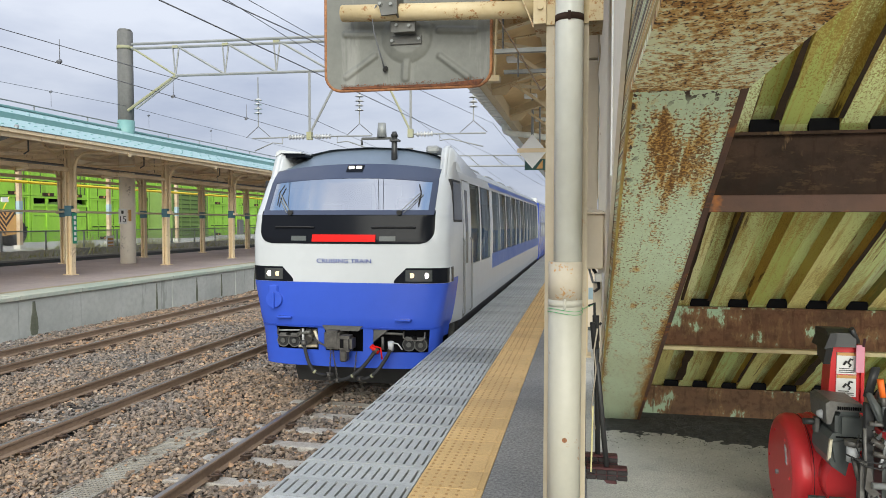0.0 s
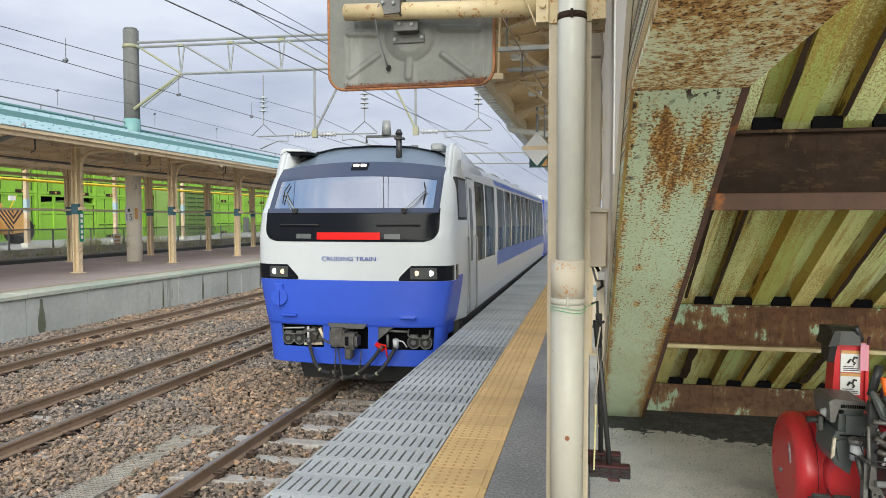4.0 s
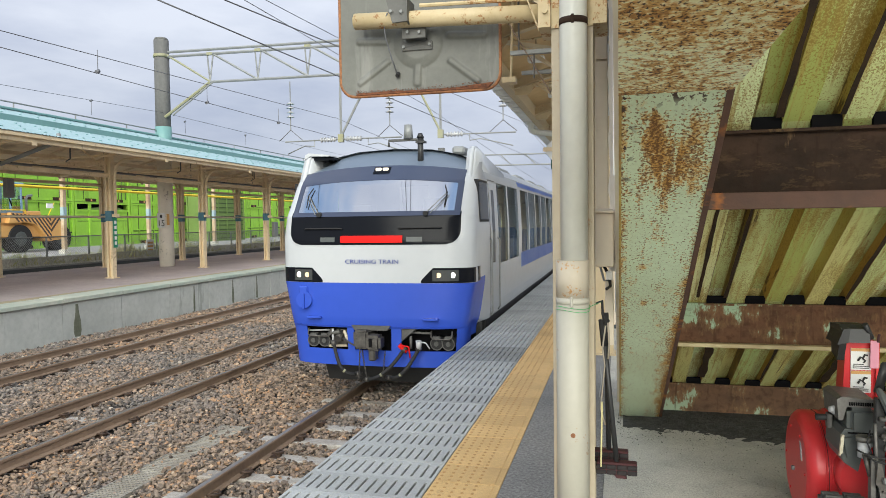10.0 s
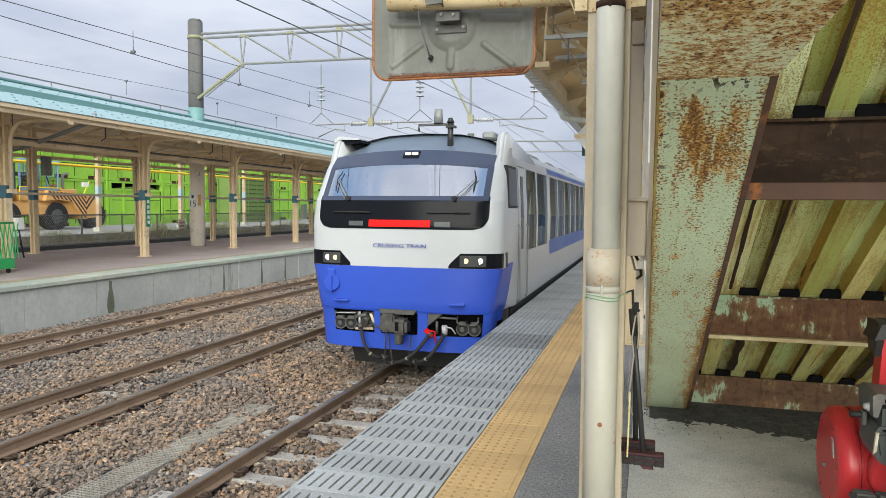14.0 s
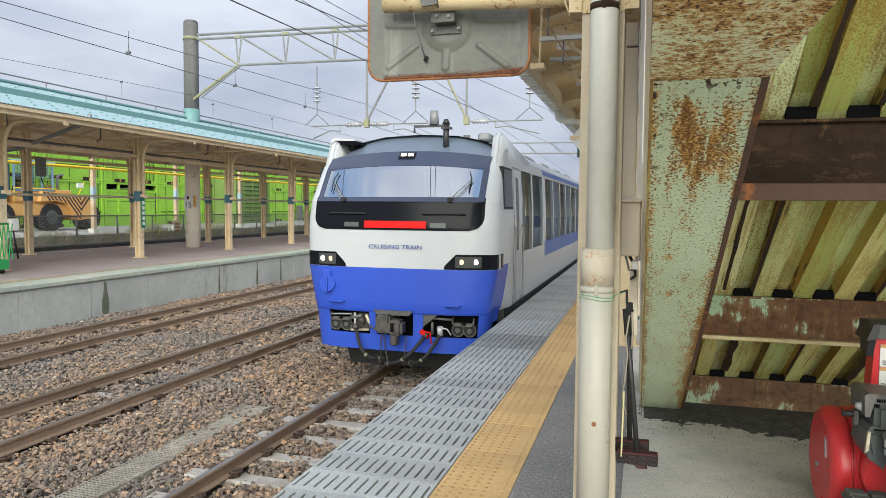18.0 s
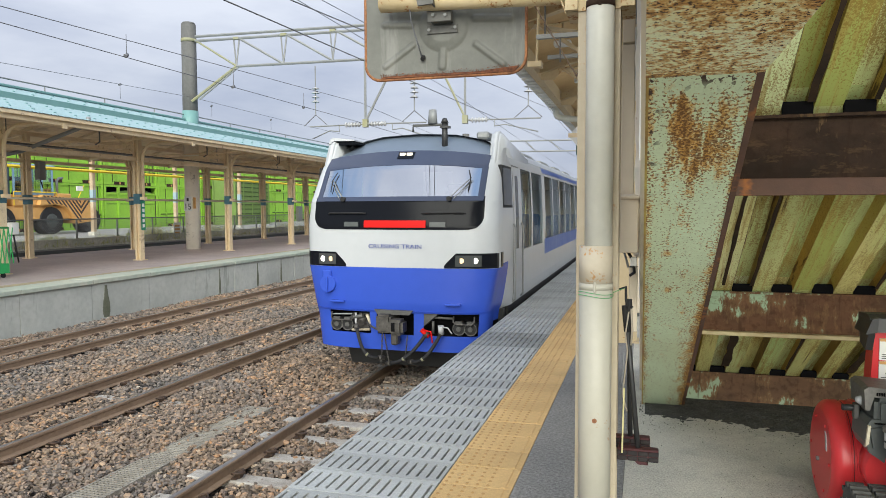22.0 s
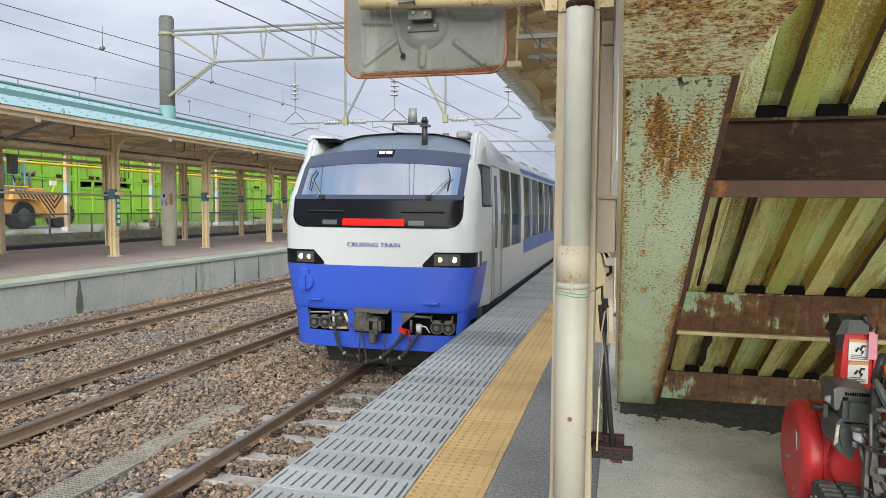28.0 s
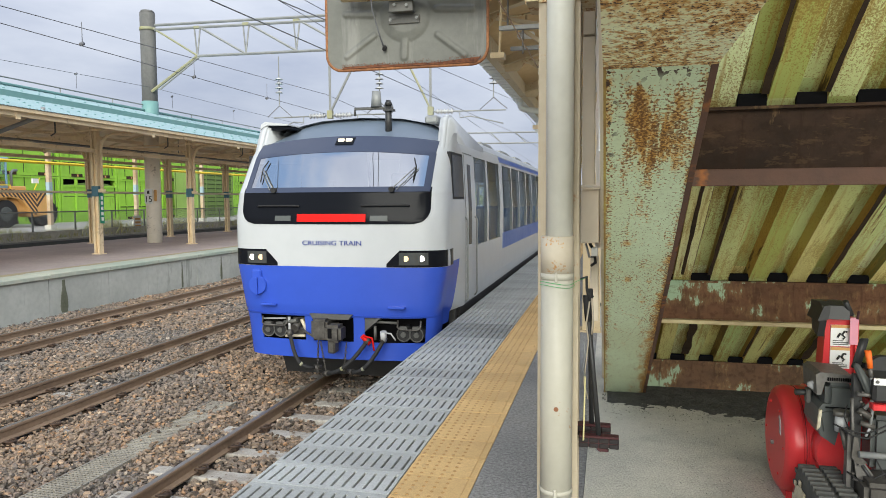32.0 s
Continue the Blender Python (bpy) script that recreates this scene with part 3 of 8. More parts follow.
M["post_rusty"] = mat("rust_stained_cream_post", (0.50, 0.42, 0.29), 0.6, second=(0.30, 0.19, 0.10), big=1.6, small=9, amount=0.9, bump=0.05)
M["yellow_dot"] = mat("worn_tactile_dot", (0.38, 0.225, 0.08), 0.75, second=(0.31, 0.18, 0.065), big=3, small=40, amount=0.6, bump=0.1)
M["sleeve_cream"] = mat("stained_cream_sleeve", (0.50, 0.45, 0.36), 0.55, second=(0.42, 0.36, 0.27), big=3, small=20, amount=0.6, bump=0.06, rust=0.85, rust_at=0.635, rust_scale=12, rust_col=((0.20, 0.08, 0.03), (0.50, 0.22, 0.03)))
M["col_cream"] = mat("cream_column_paint", (0.46, 0.40, 0.30), 0.55, second=(0.37, 0.31, 0.215), big=2, small=14, amount=0.7, bump=0.06, rust=0.7, rust_at=0.68, rust_scale=9)
M["train_band"] = mat("train_slate_blue_band", (0.04, 0.09, 0.34), 0.45, second=(0.13, 0.19, 0.40), big=1.4, small=4, amount=0.8, bump=0, local=True, spec=0.15)
M["cab_grey"] = mat("cab_lining_grey", (0.42, 0.44, 0.44), 0.7, amount=0.4, bump=0, local=True)
M["seat_blue"] = mat("blue_seat_cloth", (0.06, 0.16, 0.36), 0.9, amount=0.4, bump=0, local=True)
M["beige_rust"] = mat("cream_paint_pitted_with_rust", (0.58, 0.48, 0.30), 0.55, second=(0.48, 0.36, 0.18), big=3, small=22, amount=0.7, bump=0.15, rust=0.9, rust_at=0.58, rust_scale=11)
M["mast_cream"] = mat("flaking_cream_paint", (0.86, 0.80, 0.68), 0.7, second=(0.74, 0.67, 0.55), big=0.9, small=7, amount=0.6, bump=0.1, rust=0.7, rust_at=0.64, rust_scale=1.6, rust_col=((0.25, 0.22, 0.18), (0.33, 0.29, 0.24)))
M["grate"] = mat("dull_grating_bars", (0.36, 0.34, 0.29), 0.85, second=(0.17, 0.15, 0.125), big=1.5, small=12, amount=0.8)
M["slat_darker"] = mat("darker_composite_panel", (0.17, 0.175, 0.17), 0.6, second=(0.29, 0.31, 0.31), big=1.6, small=40, amount=0.8, bump=0.12, rand=0.1)
M["edge_rust"] = mat("ochre_rusted_edge", (0.50, 0.40, 0.10), 0.7, second=(0.24, 0.11, 0.04), big=4, small=30, amount=0.9, bump=0.2)
M["coping"] = mat("greenish_coping_concrete", (0.48, 0.48, 0.40), 0.85, second=(0.28, 0.38, 0.32), big=0.3, small=6, amount=0.8, bump=0.2)
M["line_tan"] = mat("faded_line_paint", (0.42, 0.36, 0.22), 0.85, second=(0.28, 0.24, 0.17), big=1.0, small=8, amount=0.8)
M["moss"] = mat("dark_moss", (0.10, 0.11, 0.07), 0.95, second=(0.19, 0.19, 0.15), big=3, small=20, amount=0.8)
M["band_blue"] = mat("blue_grey_band", (0.07, 0.17, 0.22), 0.6, amount=0.4, bump=0)
M["band_pale"] = mat("pale_blue_band", (0.28, 0.38, 0.42), 0.6, amount=0.4, bump=0)
M["sign_green"] = mat("green_sign", (0.02, 0.22, 0.13), 0.5, amount=0.2, bump=0)
M["sign_dark"] = mat("dark_green_sign", (0.03, 0.09, 0.08), 0.5, amount=0.2, bump=0)
M["green_wire"] = mat("green_plastic_wire", (0.03, 0.36, 0.10), 0.5, amount=0.3, bump=0)
M["yard"] = mat("grey_yard_concrete", (0.44, 0.43, 0.40), 0.92, second=(0.30, 0.29, 0.27), big=0.2, small=3, amount=0.7)
M["bracket_grey"] = mat("grey_bracket_steel", (0.12, 0.12, 0.112), 0.55, metal=0.2, second=(0.075, 0.075, 0.07), big=8, small=50, amount=0.6)
M["brush_red"] = mat("dark_red_plastic", (0.05, 0.012, 0.014), 0.6, amount=0.4)
M["crumb"] = mat("rust_flakes", (0.20, 0.075, 0.035), 0.9, second=(0.07, 0.03, 0.02), big=40, small=120, amount=0.9, bump=0.2)
M["clip"] = mat("dark_oily_spring_clip", (0.035, 0.024, 0.018), 0.6, second=(0.09, 0.05, 0.03), big=12, small=60, amount=0.7, bump=0.2)
M["string"] = mat("grey_string", (0.34, 0.30, 0.24), 0.9, amount=0.4)
M["pink"] = mat("pink_paper", (0.68, 0.30, 0.38), 0.8, amount=0.2, bump=0)
M["steel_dark"] = mat("dirty_grey_steel", (0.16, 0.155, 0.145), 0.5, metal=0.4, second=(0.09, 0.085, 0.08), big=8, small=60, amount=0.8)
M["sprocket"] = mat("cream_sprocket_paint", (0.62, 0.58, 0.45), 0.6, second=(0.3, 0.22, 0.14), big=12, small=60, amount=0.7)
M["orange_grip"] = mat("orange_rubber_grip", (0.85, 0.16, 0.02), 0.5, amount=0.2, bump=0)
M["lamp_on"] = glow("lit_headlamp", (1.0, 0.97, 0.9), 6.0)
M["brush_dark"] = mat("dusty_black_bristle", (0.028, 0.023, 0.023), 0.85, second=(0.013, 0.011, 0.012), big=20, small=90, amount=0.8)
M["canopy_near"] = mat("warm_tan_boards", (0.62, 0.44, 0.23), 0.8, second=(0.46, 0.32, 0.16), big=0.9, small=8, amount=0.6, bump=0.1)
M["kerb_old"] = mat("stained_old_concrete", (0.62, 0.61, 0.55), 0.92, second=(0.38, 0.38, 0.33), big=0.8, small=7, amount=0.9, bump=0.3, grit=(14, 0.3))
M["pillar_pale"] = mat("pale_window_pillar", (0.50, 0.52, 0.54), 0.35, second=(0.42, 0.44, 0.46), big=1, small=6, amount=0.3, bump=0, local=True)
# dark grit; near the stair foot this black also paints shade
M["grit"] = mat("dark_grit_and_shade", (0.075, 0.076, 0.07), 0.9, second=(0.035, 0.036, 0.033), big=14, small=70, amount=0.9, bump=0.8, bump_scale=90, grit=(80, 0.5))
M["track_rubber"] = mat("dusty_track_rubber", (0.06, 0.062, 0.06), 0.8, second=(0.10, 0.10, 0.095), big=14, small=70, amount=0.8, bump=0.2)
M["straw"] = mat("pale_bamboo", (0.55, 0.50, 0.26), 0.7, amount=0.5)
M["lamp_amber"] = glow("warm_inner_lamp", (1.0, 0.66, 0.34), 0.8)
M["lamp_top"] = glow("lit_top_lamp", (1.0, 0.88, 0.70), 0.5)


# ---- mesh tools ----
def bm_box(bm, x0, x1, y0, y1, z0, z1):
    v = [bm.verts.new(p) for p in ((x0, y0, z0), (x1, y0, z0), (x1, y1, z0), (x0, y1, z0), (x0, y0, z1), (x1, y0, z1), (x1, y1, z1), (x0, y1, z1))]
    for f in ((3, 2, 1, 0), (4, 5, 6, 7), (0, 1, 5, 4), (1, 2, 6, 5), (2, 3, 7, 6), (3, 0, 4, 7)):
        bm.faces.new([v[i] for i in f])
    return v


def box(x0, x1, y0, y1, z0, z1, bevel=0.0, seg=1):
    bm = bmesh.new()
    bm_box(bm, x0, x1, y0, y1, z0, z1)
    if bevel:
        bmesh.ops.bevel(bm, geom=bm.edges[:], offset=bevel, segments=seg, affect="EDGES")
    return bm


def bm_bar(bm, a, b, r, r2=None, n=10, cap=True, flat=None, turn=0.0):
    """A round (or n-sided) bar from a to b; flat: scale across the second direction."""
    a, b = Vector(a), Vector(b)
    d = (b - a).normalized()
    s = d.orthogonal().normalized() if abs(d.z) > 0.99 else d.cross(Vector((0, 0, 1))).normalized()
    u = s.cross(d)
    r2 = r if r2 is None else r2
    k = 1.0 if flat is None else flat
    rings = []
    for c, rr in ((a, r), (b, r2)):
        rings.append([bm.verts.new(c + (s * math.cos(w) + u * math.sin(w) * k) * rr) for w in (turn + 2 * math.pi * i / n for i in range(n))])
    for i in range(n):
        j = (i + 1) % n
        f = bm.faces.new((rings[0][i], rings[0][j], rings[1][j], rings[1][i]))
        f.smooth = n > 6
    if cap:
        bm.faces.new(rings[0][::-1])
        bm.faces.new(rings[1])


def bar(a, b, r, r2=None, n=10, **k):
    bm = bmesh.new()
    bm_bar(bm, a, b, r, r2, n, **k)
    return bm


def bm_tube(bm, pts, r, n=8):
    """A bent round tube through points."""
    pts = [Vector(p) for p in pts]
    rings, up = [], None
    for i, p in enumerate(pts):
        d = (pts[min(i + 1, len(pts) - 1)] - pts[max(i - 1, 0)]).normalized()
        if up is None:
            up = d.orthogonal().normalized()
        up = (up - d * up.dot(d)).normalized()
        s = d.cross(up)
        rr = r[i] if isinstance(r, (list, tuple)) else r
        rings.append([bm.verts.new(p + (up * math.cos(w) + s * math.sin(w)) * rr) for w in (2 * math.pi * k / n for k in range(n))])
    for q in range(len(rings) - 1):
        for i in range(n):
            j = (i + 1) % n
            f = bm.faces.new((rings[q][i], rings[q][j], rings[q + 1][j], rings[q + 1][i]))
            f.smooth = True
    bm.faces.new(rings[0][::-1])
    bm.faces.new(rings[-1])


def tube(pts, r, n=8):
    bm = bmesh.new()
    bm_tube(bm, pts, r, n)
    return bm


def bm_prism(bm, outline, axis, a, b):
    """A flat outline pushed from a to b along axis 0, 1 or 2; the outline gives the other two coordinates in order."""
    def place(p, w):
        q = list(p)
        q.insert(axis, w)
        return q
    lo = [bm.verts.new(place(p, a)) for p in outline]
    hi = [bm.verts.new(place(p, b)) for p in outline]
    n = len(outline)
    bm.faces.new(lo)
    bm.faces.new(hi[::-1])
    for i in range(n):
        j = (i + 1) % n
        bm.faces.new((lo[j], lo[i], hi[i], hi[j]))


def prism(outline, axis, a, b, bevel=0.0):
    bm = bmesh.new()
    bm_prism(bm, outline, axis, a, b)
    bmesh.ops.recalc_face_normals(bm, faces=bm.faces[:])
    if bevel:
        bmesh.ops.bevel(bm, geom=bm.edges[:], offset=bevel, segments=3, affect="EDGES", clamp_overlap=True)
        for f in bm.faces:
            f.smooth = True
    return bm


def rounded(x0, x1, z0, z1, r, n=5):
    """The outline of a rectangle with round corners."""
    out = []
    for cx, cz, a0 in ((x1 - r, z1 - r, 0), (x0 + r, z1 - r, 90), (x0 + r, z0 + r, 180), (x1 - r, z0 + r, 270)):
        for k in range(n + 1):
            a = radians(a0 + 90 * k / n)
            out.append((cx + r * math.cos(a), cz + r * math.sin(a)))
    return out


def data(name, bm, material):
    me = bpy.data.meshes.new(name)
    bm.to_mesh(me)
    bm.free()
    me.materials.append(material)
    return me


def thing(name, label, category, at=(0, 0, 0), group="", kind=""):
    ob = new(name)
    ob.location = at
    ob.empty_display_size = 0.1
    return tagged(ob, label, category, group, kind)


def part(name, bm, material, parent, label=""):
    ob = new(name, data(name, bm, material) if isinstance(bm, bmesh.types.BMesh) else bm)
    ob.parent = parent
    return tagged(ob, label)


def solid(name, bm, material, label, category, group="", kind="", at=(0, 0, 0)):
    ob = new(name, data(name, bm, material))
    ob.location = at
    return tagged(ob, label, category, group, kind)


def lettering(name, words, size, material, parent, m, label=""):
    cu = bpy.data.curves.new(name, "FONT")
    cu.body, cu.size, cu.extrude, cu.align_x = words, size, 0.002, "CENTER"
    tmp = bpy.data.objects.new(name, cu)
    scene.collection.objects.link(tmp)
    bpy.context.view_layer.update()
    me = bpy.data.meshes.new_from_object(tmp.evaluated_get(bpy.context.evaluated_depsgraph_get()))
    bpy.data.objects.remove(tmp)
    me.materials.clear()
    me.materials.append(material)
    ob = part(name, me, material, parent, label)
    ob.matrix_basis = m
    return ob

# ---- setting: ground, track bed, platforms ----
RAIL_Z, BED = -0.945, -1.13
ground = solid("ground", box(-1500, 1500, -600, 2500, -1.9, -1.4), M["earth"], "flat gravelly railway yard ground", "ground", kind="structure")


def bed_height(x, y):
    return BED + 0.035 * noise.noise((x * 0.9, y * 0.9, 0)) + 0.02 * noise.noise((x * 3.1, y * 3.1, 4))


def track_bed():
    bm = bmesh.new()
    xs = np.linspace(-11.5, -0.95, 60)
    ys = np.concatenate([np.arange(-2, 26, 0.25), np.arange(26, 60, 1.0), np.arange(60, 321, 20.0)])
    rows = [[bm.verts.new((x, y, bed_height(x, y))) for x in xs] for y in ys]
    for a, b in zip(rows, rows[1:]):
        for i in range(len(xs) - 1):
            bm.faces.new((a[i], a[i + 1], b[i + 1], b[i]))
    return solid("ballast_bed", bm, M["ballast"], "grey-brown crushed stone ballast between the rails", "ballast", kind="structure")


track_bed()


def rail_mesh(y0, y1):
    prof = [(-0.06, -0.145), (0.06, -0.145), (0.06, -0.132), (0.012, -0.115), (0.010, -0.045), (0.032, -0.032), (0.0325, -0.006), (0.026, 0.0),
            (-0.026, 0.0), (-0.0325, -0.006), (-0.032, -0.032), (-0.010, -0.045), (-0.012, -0.115), (-0.06, -0.132)]
    bm = bmesh.new()
    a = [bm.verts.new((p[0], y0, p[1])) for p in prof]
    b = [bm.verts.new((p[0], y1, p[1])) for p in prof]
    for i in range(len(prof)):
        j = (i + 1) % len(prof)
        f = bm.faces.new((a[i], b[i], b[j], a[j]))
        f.material_index = 1 if i == 7 else 0
    bm.faces.new(a)
    bm.faces.new(b[::-1])
    bmesh.ops.recalc_face_normals(bm, faces=bm.faces[:])
    me = data("rail", bm, M["rail"])
    me.materials.append(M["railtop"])
    return me


def tracks():
    me = rail_mesh(-6, 320)
    running = data("running_band", box(-0.02, 0.02, -6, 320, -0.001, 0.0015), M["railtop"])
    for x in (-2.816, -1.684, -6.54, -5.40, -10.06, -8.92):
        ob = thing("rail", "long rusty brown steel rail with a worn head", "rail", (x, 0, RAIL_Z), "rails of the three tracks")
        part("rail_body", me, None, ob)
        part("running_band", running, None, ob, "worn running band on the rail head")
    bm = bmesh.new()
    vs = [(-1.0, -0.12, -0.19), (1.0, -0.12, -0.19), (1.0, 0.12, -0.19), (-1.0, 0.12, -0.19), (-0.99, -0.1, 0), (0.99, -0.1, 0), (0.99, 0.1, 0), (-0.99, 0.1, 0)]
    v = [bm.verts.new(p) for p in vs]
    for f in ((3, 2, 1, 0), (4, 5, 6, 7), (0, 1, 5, 4), (1, 2, 6, 5), (2, 3, 7, 6), (3, 0, 4, 7)):
        bm.faces.new([v[i] for i in f])
    bmesh.ops.bevel(bm, geom=bm.edges[:], offset=0.012, segments=1, affect="EDGES")
    tie = data("sleeper", bm, M["sleeper"])
    clip = bmesh.new()
    bm_box(clip, -0.13, 0.13, -0.07, 0.07, 0, 0.012)
    for s in (-1, 1):
        bm_tube(clip, [(s * 0.066, -0.045, 0.045), (s * 0.10, -0.062, 0.062), (s * 0.155, -0.04, 0.055), (s * 0.172, 0.02, 0.042), (s * 0.13, 0.06, 0.062), (s * 0.085, 0.045, 0.058), (s * 0.072, 0.01, 0.045)], 0.012, 6)
        bm_box(clip, s * 0.12 - 0.028, s * 0.12 + 0.028, -0.03, 0.03, 0.0, 0.05)
    clip = data("rail_fastener", clip, M["clip"])
    for cx, top, first, last in ((-2.25, -1.095, 3.9, 46), (-5.97, -1.122, 4.2, 40), (-9.49, -1.122, 8.0, 44)):
        y = first
        while y < last:
            ob = new("sleeper", tie)
            ob.location = (cx + random.uniform(-0.03, 0.03), y, top + random.uniform(-0.012, 0.004))
            ob.rotation_euler.z = random.uniform(-0.012, 0.012)
            tagged(ob, "weathered pale concrete sleeper half sunk in ballast", "sleeper", "sleepers of the tracks")
            if y < 16:
                for s in (-0.566, 0.566):
                    c = part("rail_fastener", clip, None, ob)
                    c.location = (s, 0, 0.003)
            y += 0.62


tracks()


def scatter_stones():
    """Loose stones over the track bed, thickest where the camera is near."""
    bv = np.array([(x * (1.0 if z < 0 else 0.8), y, z) for z in (-1.0, 1.0) for x, y in ((-1, -1), (1, -1), (1, 1), (-1, 1))]) * 0.72
    bf = np.array([(3, 2, 1, 0), (4, 5, 6, 7), (0, 1, 5, 4), (1, 2, 6, 5), (2, 3, 7, 6), (3, 0, 4, 7)])
    rng = np.random.default_rng(7)
    spots = []
    for y0, y1, n, r0, r1 in ((-1.0, 3.2, 7000, 0.024, 0.044), (3.2, 8, 50000, 0.016, 0.031), (8, 13, 46000, 0.018, 0.034), (13, 20, 32000, 0.023, 0.042), (20, 34, 22000, 0.03, 0.052)):
        x0 = -11.4 if y0 > 6 else -9.0 if y0 > 0 else -5.0
        xy = np.stack([rng.uniform(x0, -0.95, n), rng.uniform(y0, y1, n), rng.uniform(r0, r1, n)], 1)
        spots.append(xy)
    s = np.concatenate(spots)
    drain = (np.abs(s[:, 0] + 3.80) < 0.165 + 0.05 * np.sin(s[:, 1] * 5.1) * np.sin(s[:, 1] * 2.3)) & (s[:, 1] > 2.5) & (s[:, 1] < 8.6) & (rng.uniform(size=len(s)) < 0.80 + 0.17 * (s[:, 1] < 7.4) - 0.4 * (s[:, 1] > 8.1))
    for x in (-2.816, -1.684, -6.54, -5.40, -10.06, -8.92):
        drain |= np.abs(s[:, 0] - x) < 0.075
    for c, f in ((-2.25, 3.9), (-5.97, 4.2), (-9.49, 8.0)):
        k = np.abs((s[:, 1] - f + 0.31) % 0.62 - 0.31) < 0.11
        drain |= k & (np.abs(s[:, 0] - c) < 0.98) & (rng.uniform(size=len(s)) < (0.86 if c > -3 else 0.6))
    s = s[~drain]
    n = len(s)
    heap = 0.05 * np.exp(-((s[:, 0] + 4.5) / 0.35) ** 2) + 0.05 * rng.uniform(size=n) ** 1.5
    z = np.array([bed_height(a, b) for a, b in s[:, :2]]) + heap
    ang = rng.uniform(0, 6.283, n)
    sc = s[:, 2:3] * rng.uniform(0.6, 1.3, (n, 3)) * np.array([1.32, 0.98, 0.62])
    v = bv[None] * (1 + rng.uniform(-0.55, 0.35, (n, len(bv), 3)))
    v = v * sc[:, None]
    tip, roll = rng.uniform(-0.55, 0.55, (n, 1)), rng.uniform(-0.55, 0.55, (n, 1))
    v = np.stack([v[..., 0], v[..., 1] * np.cos(tip) - v[..., 2] * np.sin(tip), v[..., 1] * np.sin(tip) + v[..., 2] * np.cos(tip)], -1)
    v = np.stack([v[..., 0] * np.cos(roll) + v[..., 2] * np.sin(roll), v[..., 1], -v[..., 0] * np.sin(roll) + v[..., 2] * np.cos(roll)], -1)
    c, d = np.cos(ang)[:, None], np.sin(ang)[:, None]
    v = np.stack([v[..., 0] * c - v[..., 1] * d + s[:, 0:1], v[..., 0] * d + v[..., 1] * c + s[:, 1:2], v[..., 2] + z[:, None]], -1).reshape(-1, 3)
    f = (bf[None] + (np.arange(n) * len(bv))[:, None, None]).reshape(-1, 4)
    me = bpy.data.meshes.new("loose_ballast")
    me.vertices.add(len(v))
    me.vertices.foreach_set("co", v.ravel())
    me.loops.add(f.size)
    me.loops.foreach_set("vertex_index", f.ravel().astype(np.int32))
    me.polygons.add(len(f))
    me.polygons.foreach_set("loop_start", np.arange(0, f.size, 4, dtype=np.int32))
    me.update(calc_edges=True)
    me.shade_flat()
    me.materials.append(M["island_stone"])
    tagged(new("loose_ballast", me), "loose angular ballast stones in grey and brown", "ballast", kind="stuff")


def island_stone():
    m = bpy.data.materials.new("angular_ballast_stone")
    m.use_nodes = True
    n, l = m.node_tree.nodes, m.node_tree.links
    b = n["Principled BSDF"]
    b.inputs["Roughness"].default_value = 0.92
    geo, rp, nz, mx, sp, gr, ad = (n.new("ShaderNodeNewGeometry"), n.new("ShaderNodeValToRGB"), n.new("ShaderNodeTexNoise"), n.new("ShaderNodeMix"),
                                   n.new("ShaderNodeTexNoise"), n.new("ShaderNodeValToRGB"), n.new("ShaderNodeMix"))
    e = rp.color_ramp.elements
    e[0].color, e[1].color = (0.060, 0.055, 0.053, 1), (0.44, 0.40, 0.35, 1)
    for p, c in ((0.25, (0.155, 0.137, 0.126, 1)), (0.5, (0.235, 0.205, 0.18, 1)), (0.72, (0.205, 0.172, 0.158, 1)), (0.86, (0.30, 0.245, 0.205, 1)), (0.965, (0.34, 0.225, 0.145, 1))):
        e.new(p).color = c
    l.new(geo.outputs["Random Per Island"], rp.inputs["Fac"])
    nz.inputs["Scale"].default_value, nz.inputs["Detail"].default_value = 0.55, 5
    sp.inputs["Scale"].default_value = 45
    l.new(geo.outputs["Position"], nz.inputs["Vector"])
    l.new(geo.outputs["Position"], sp.inputs["Vector"])
    mx.data_type, mx.blend_type = "RGBA", "MULTIPLY"
    gr.color_ramp.elements[0].position, gr.color_ramp.elements[1].position = 0.38, 0.62
    gr.color_ramp.elements[0].color, gr.color_ramp.elements[1].color = (1.18, 1.0, 0.80, 1), (0.86, 0.87, 0.86, 1)
    l.new(nz.outputs["Fac"], gr.inputs["Fac"])
    mx.inputs["Factor"].default_value = 1.0
    l.new(rp.outputs["Color"], mx.inputs["A"])
    l.new(gr.outputs["Color"], mx.inputs["B"])
    ad.data_type, ad.blend_type = "RGBA", "OVERLAY"
    ad.inputs["Factor"].default_value = 0.5
    l.new(mx.outputs["Result"], ad.inputs["A"])
    l.new(sp.outputs["Fac"], ad.inputs["B"])
    l.new(ad.outputs["Result"], b.inputs["Base Color"])
    return m


M["island_stone"] = island_stone()
scatter_stones()


# near platform: concrete mass with slatted edge panels, tactile tiles, asphalt and a dusty floor
near_platform = thing("platform", "station platform with slatted edge and yellow tactile strip", "platform", kind="structure")
part("platform_body", box(-0.55, 16, -8, 320, -1.42, -0.06), M["concrete"], near_platform)
part("edge_support", box(-0.79, -0.545, -8, 320, -0.34, -0.062), M["concrete"], near_platform)
part("asphalt_strip", box(0.417, 1.0, -8, 320, -0.058, 0.0), M["asphalt"], near_platform, "worn dark asphalt strip")
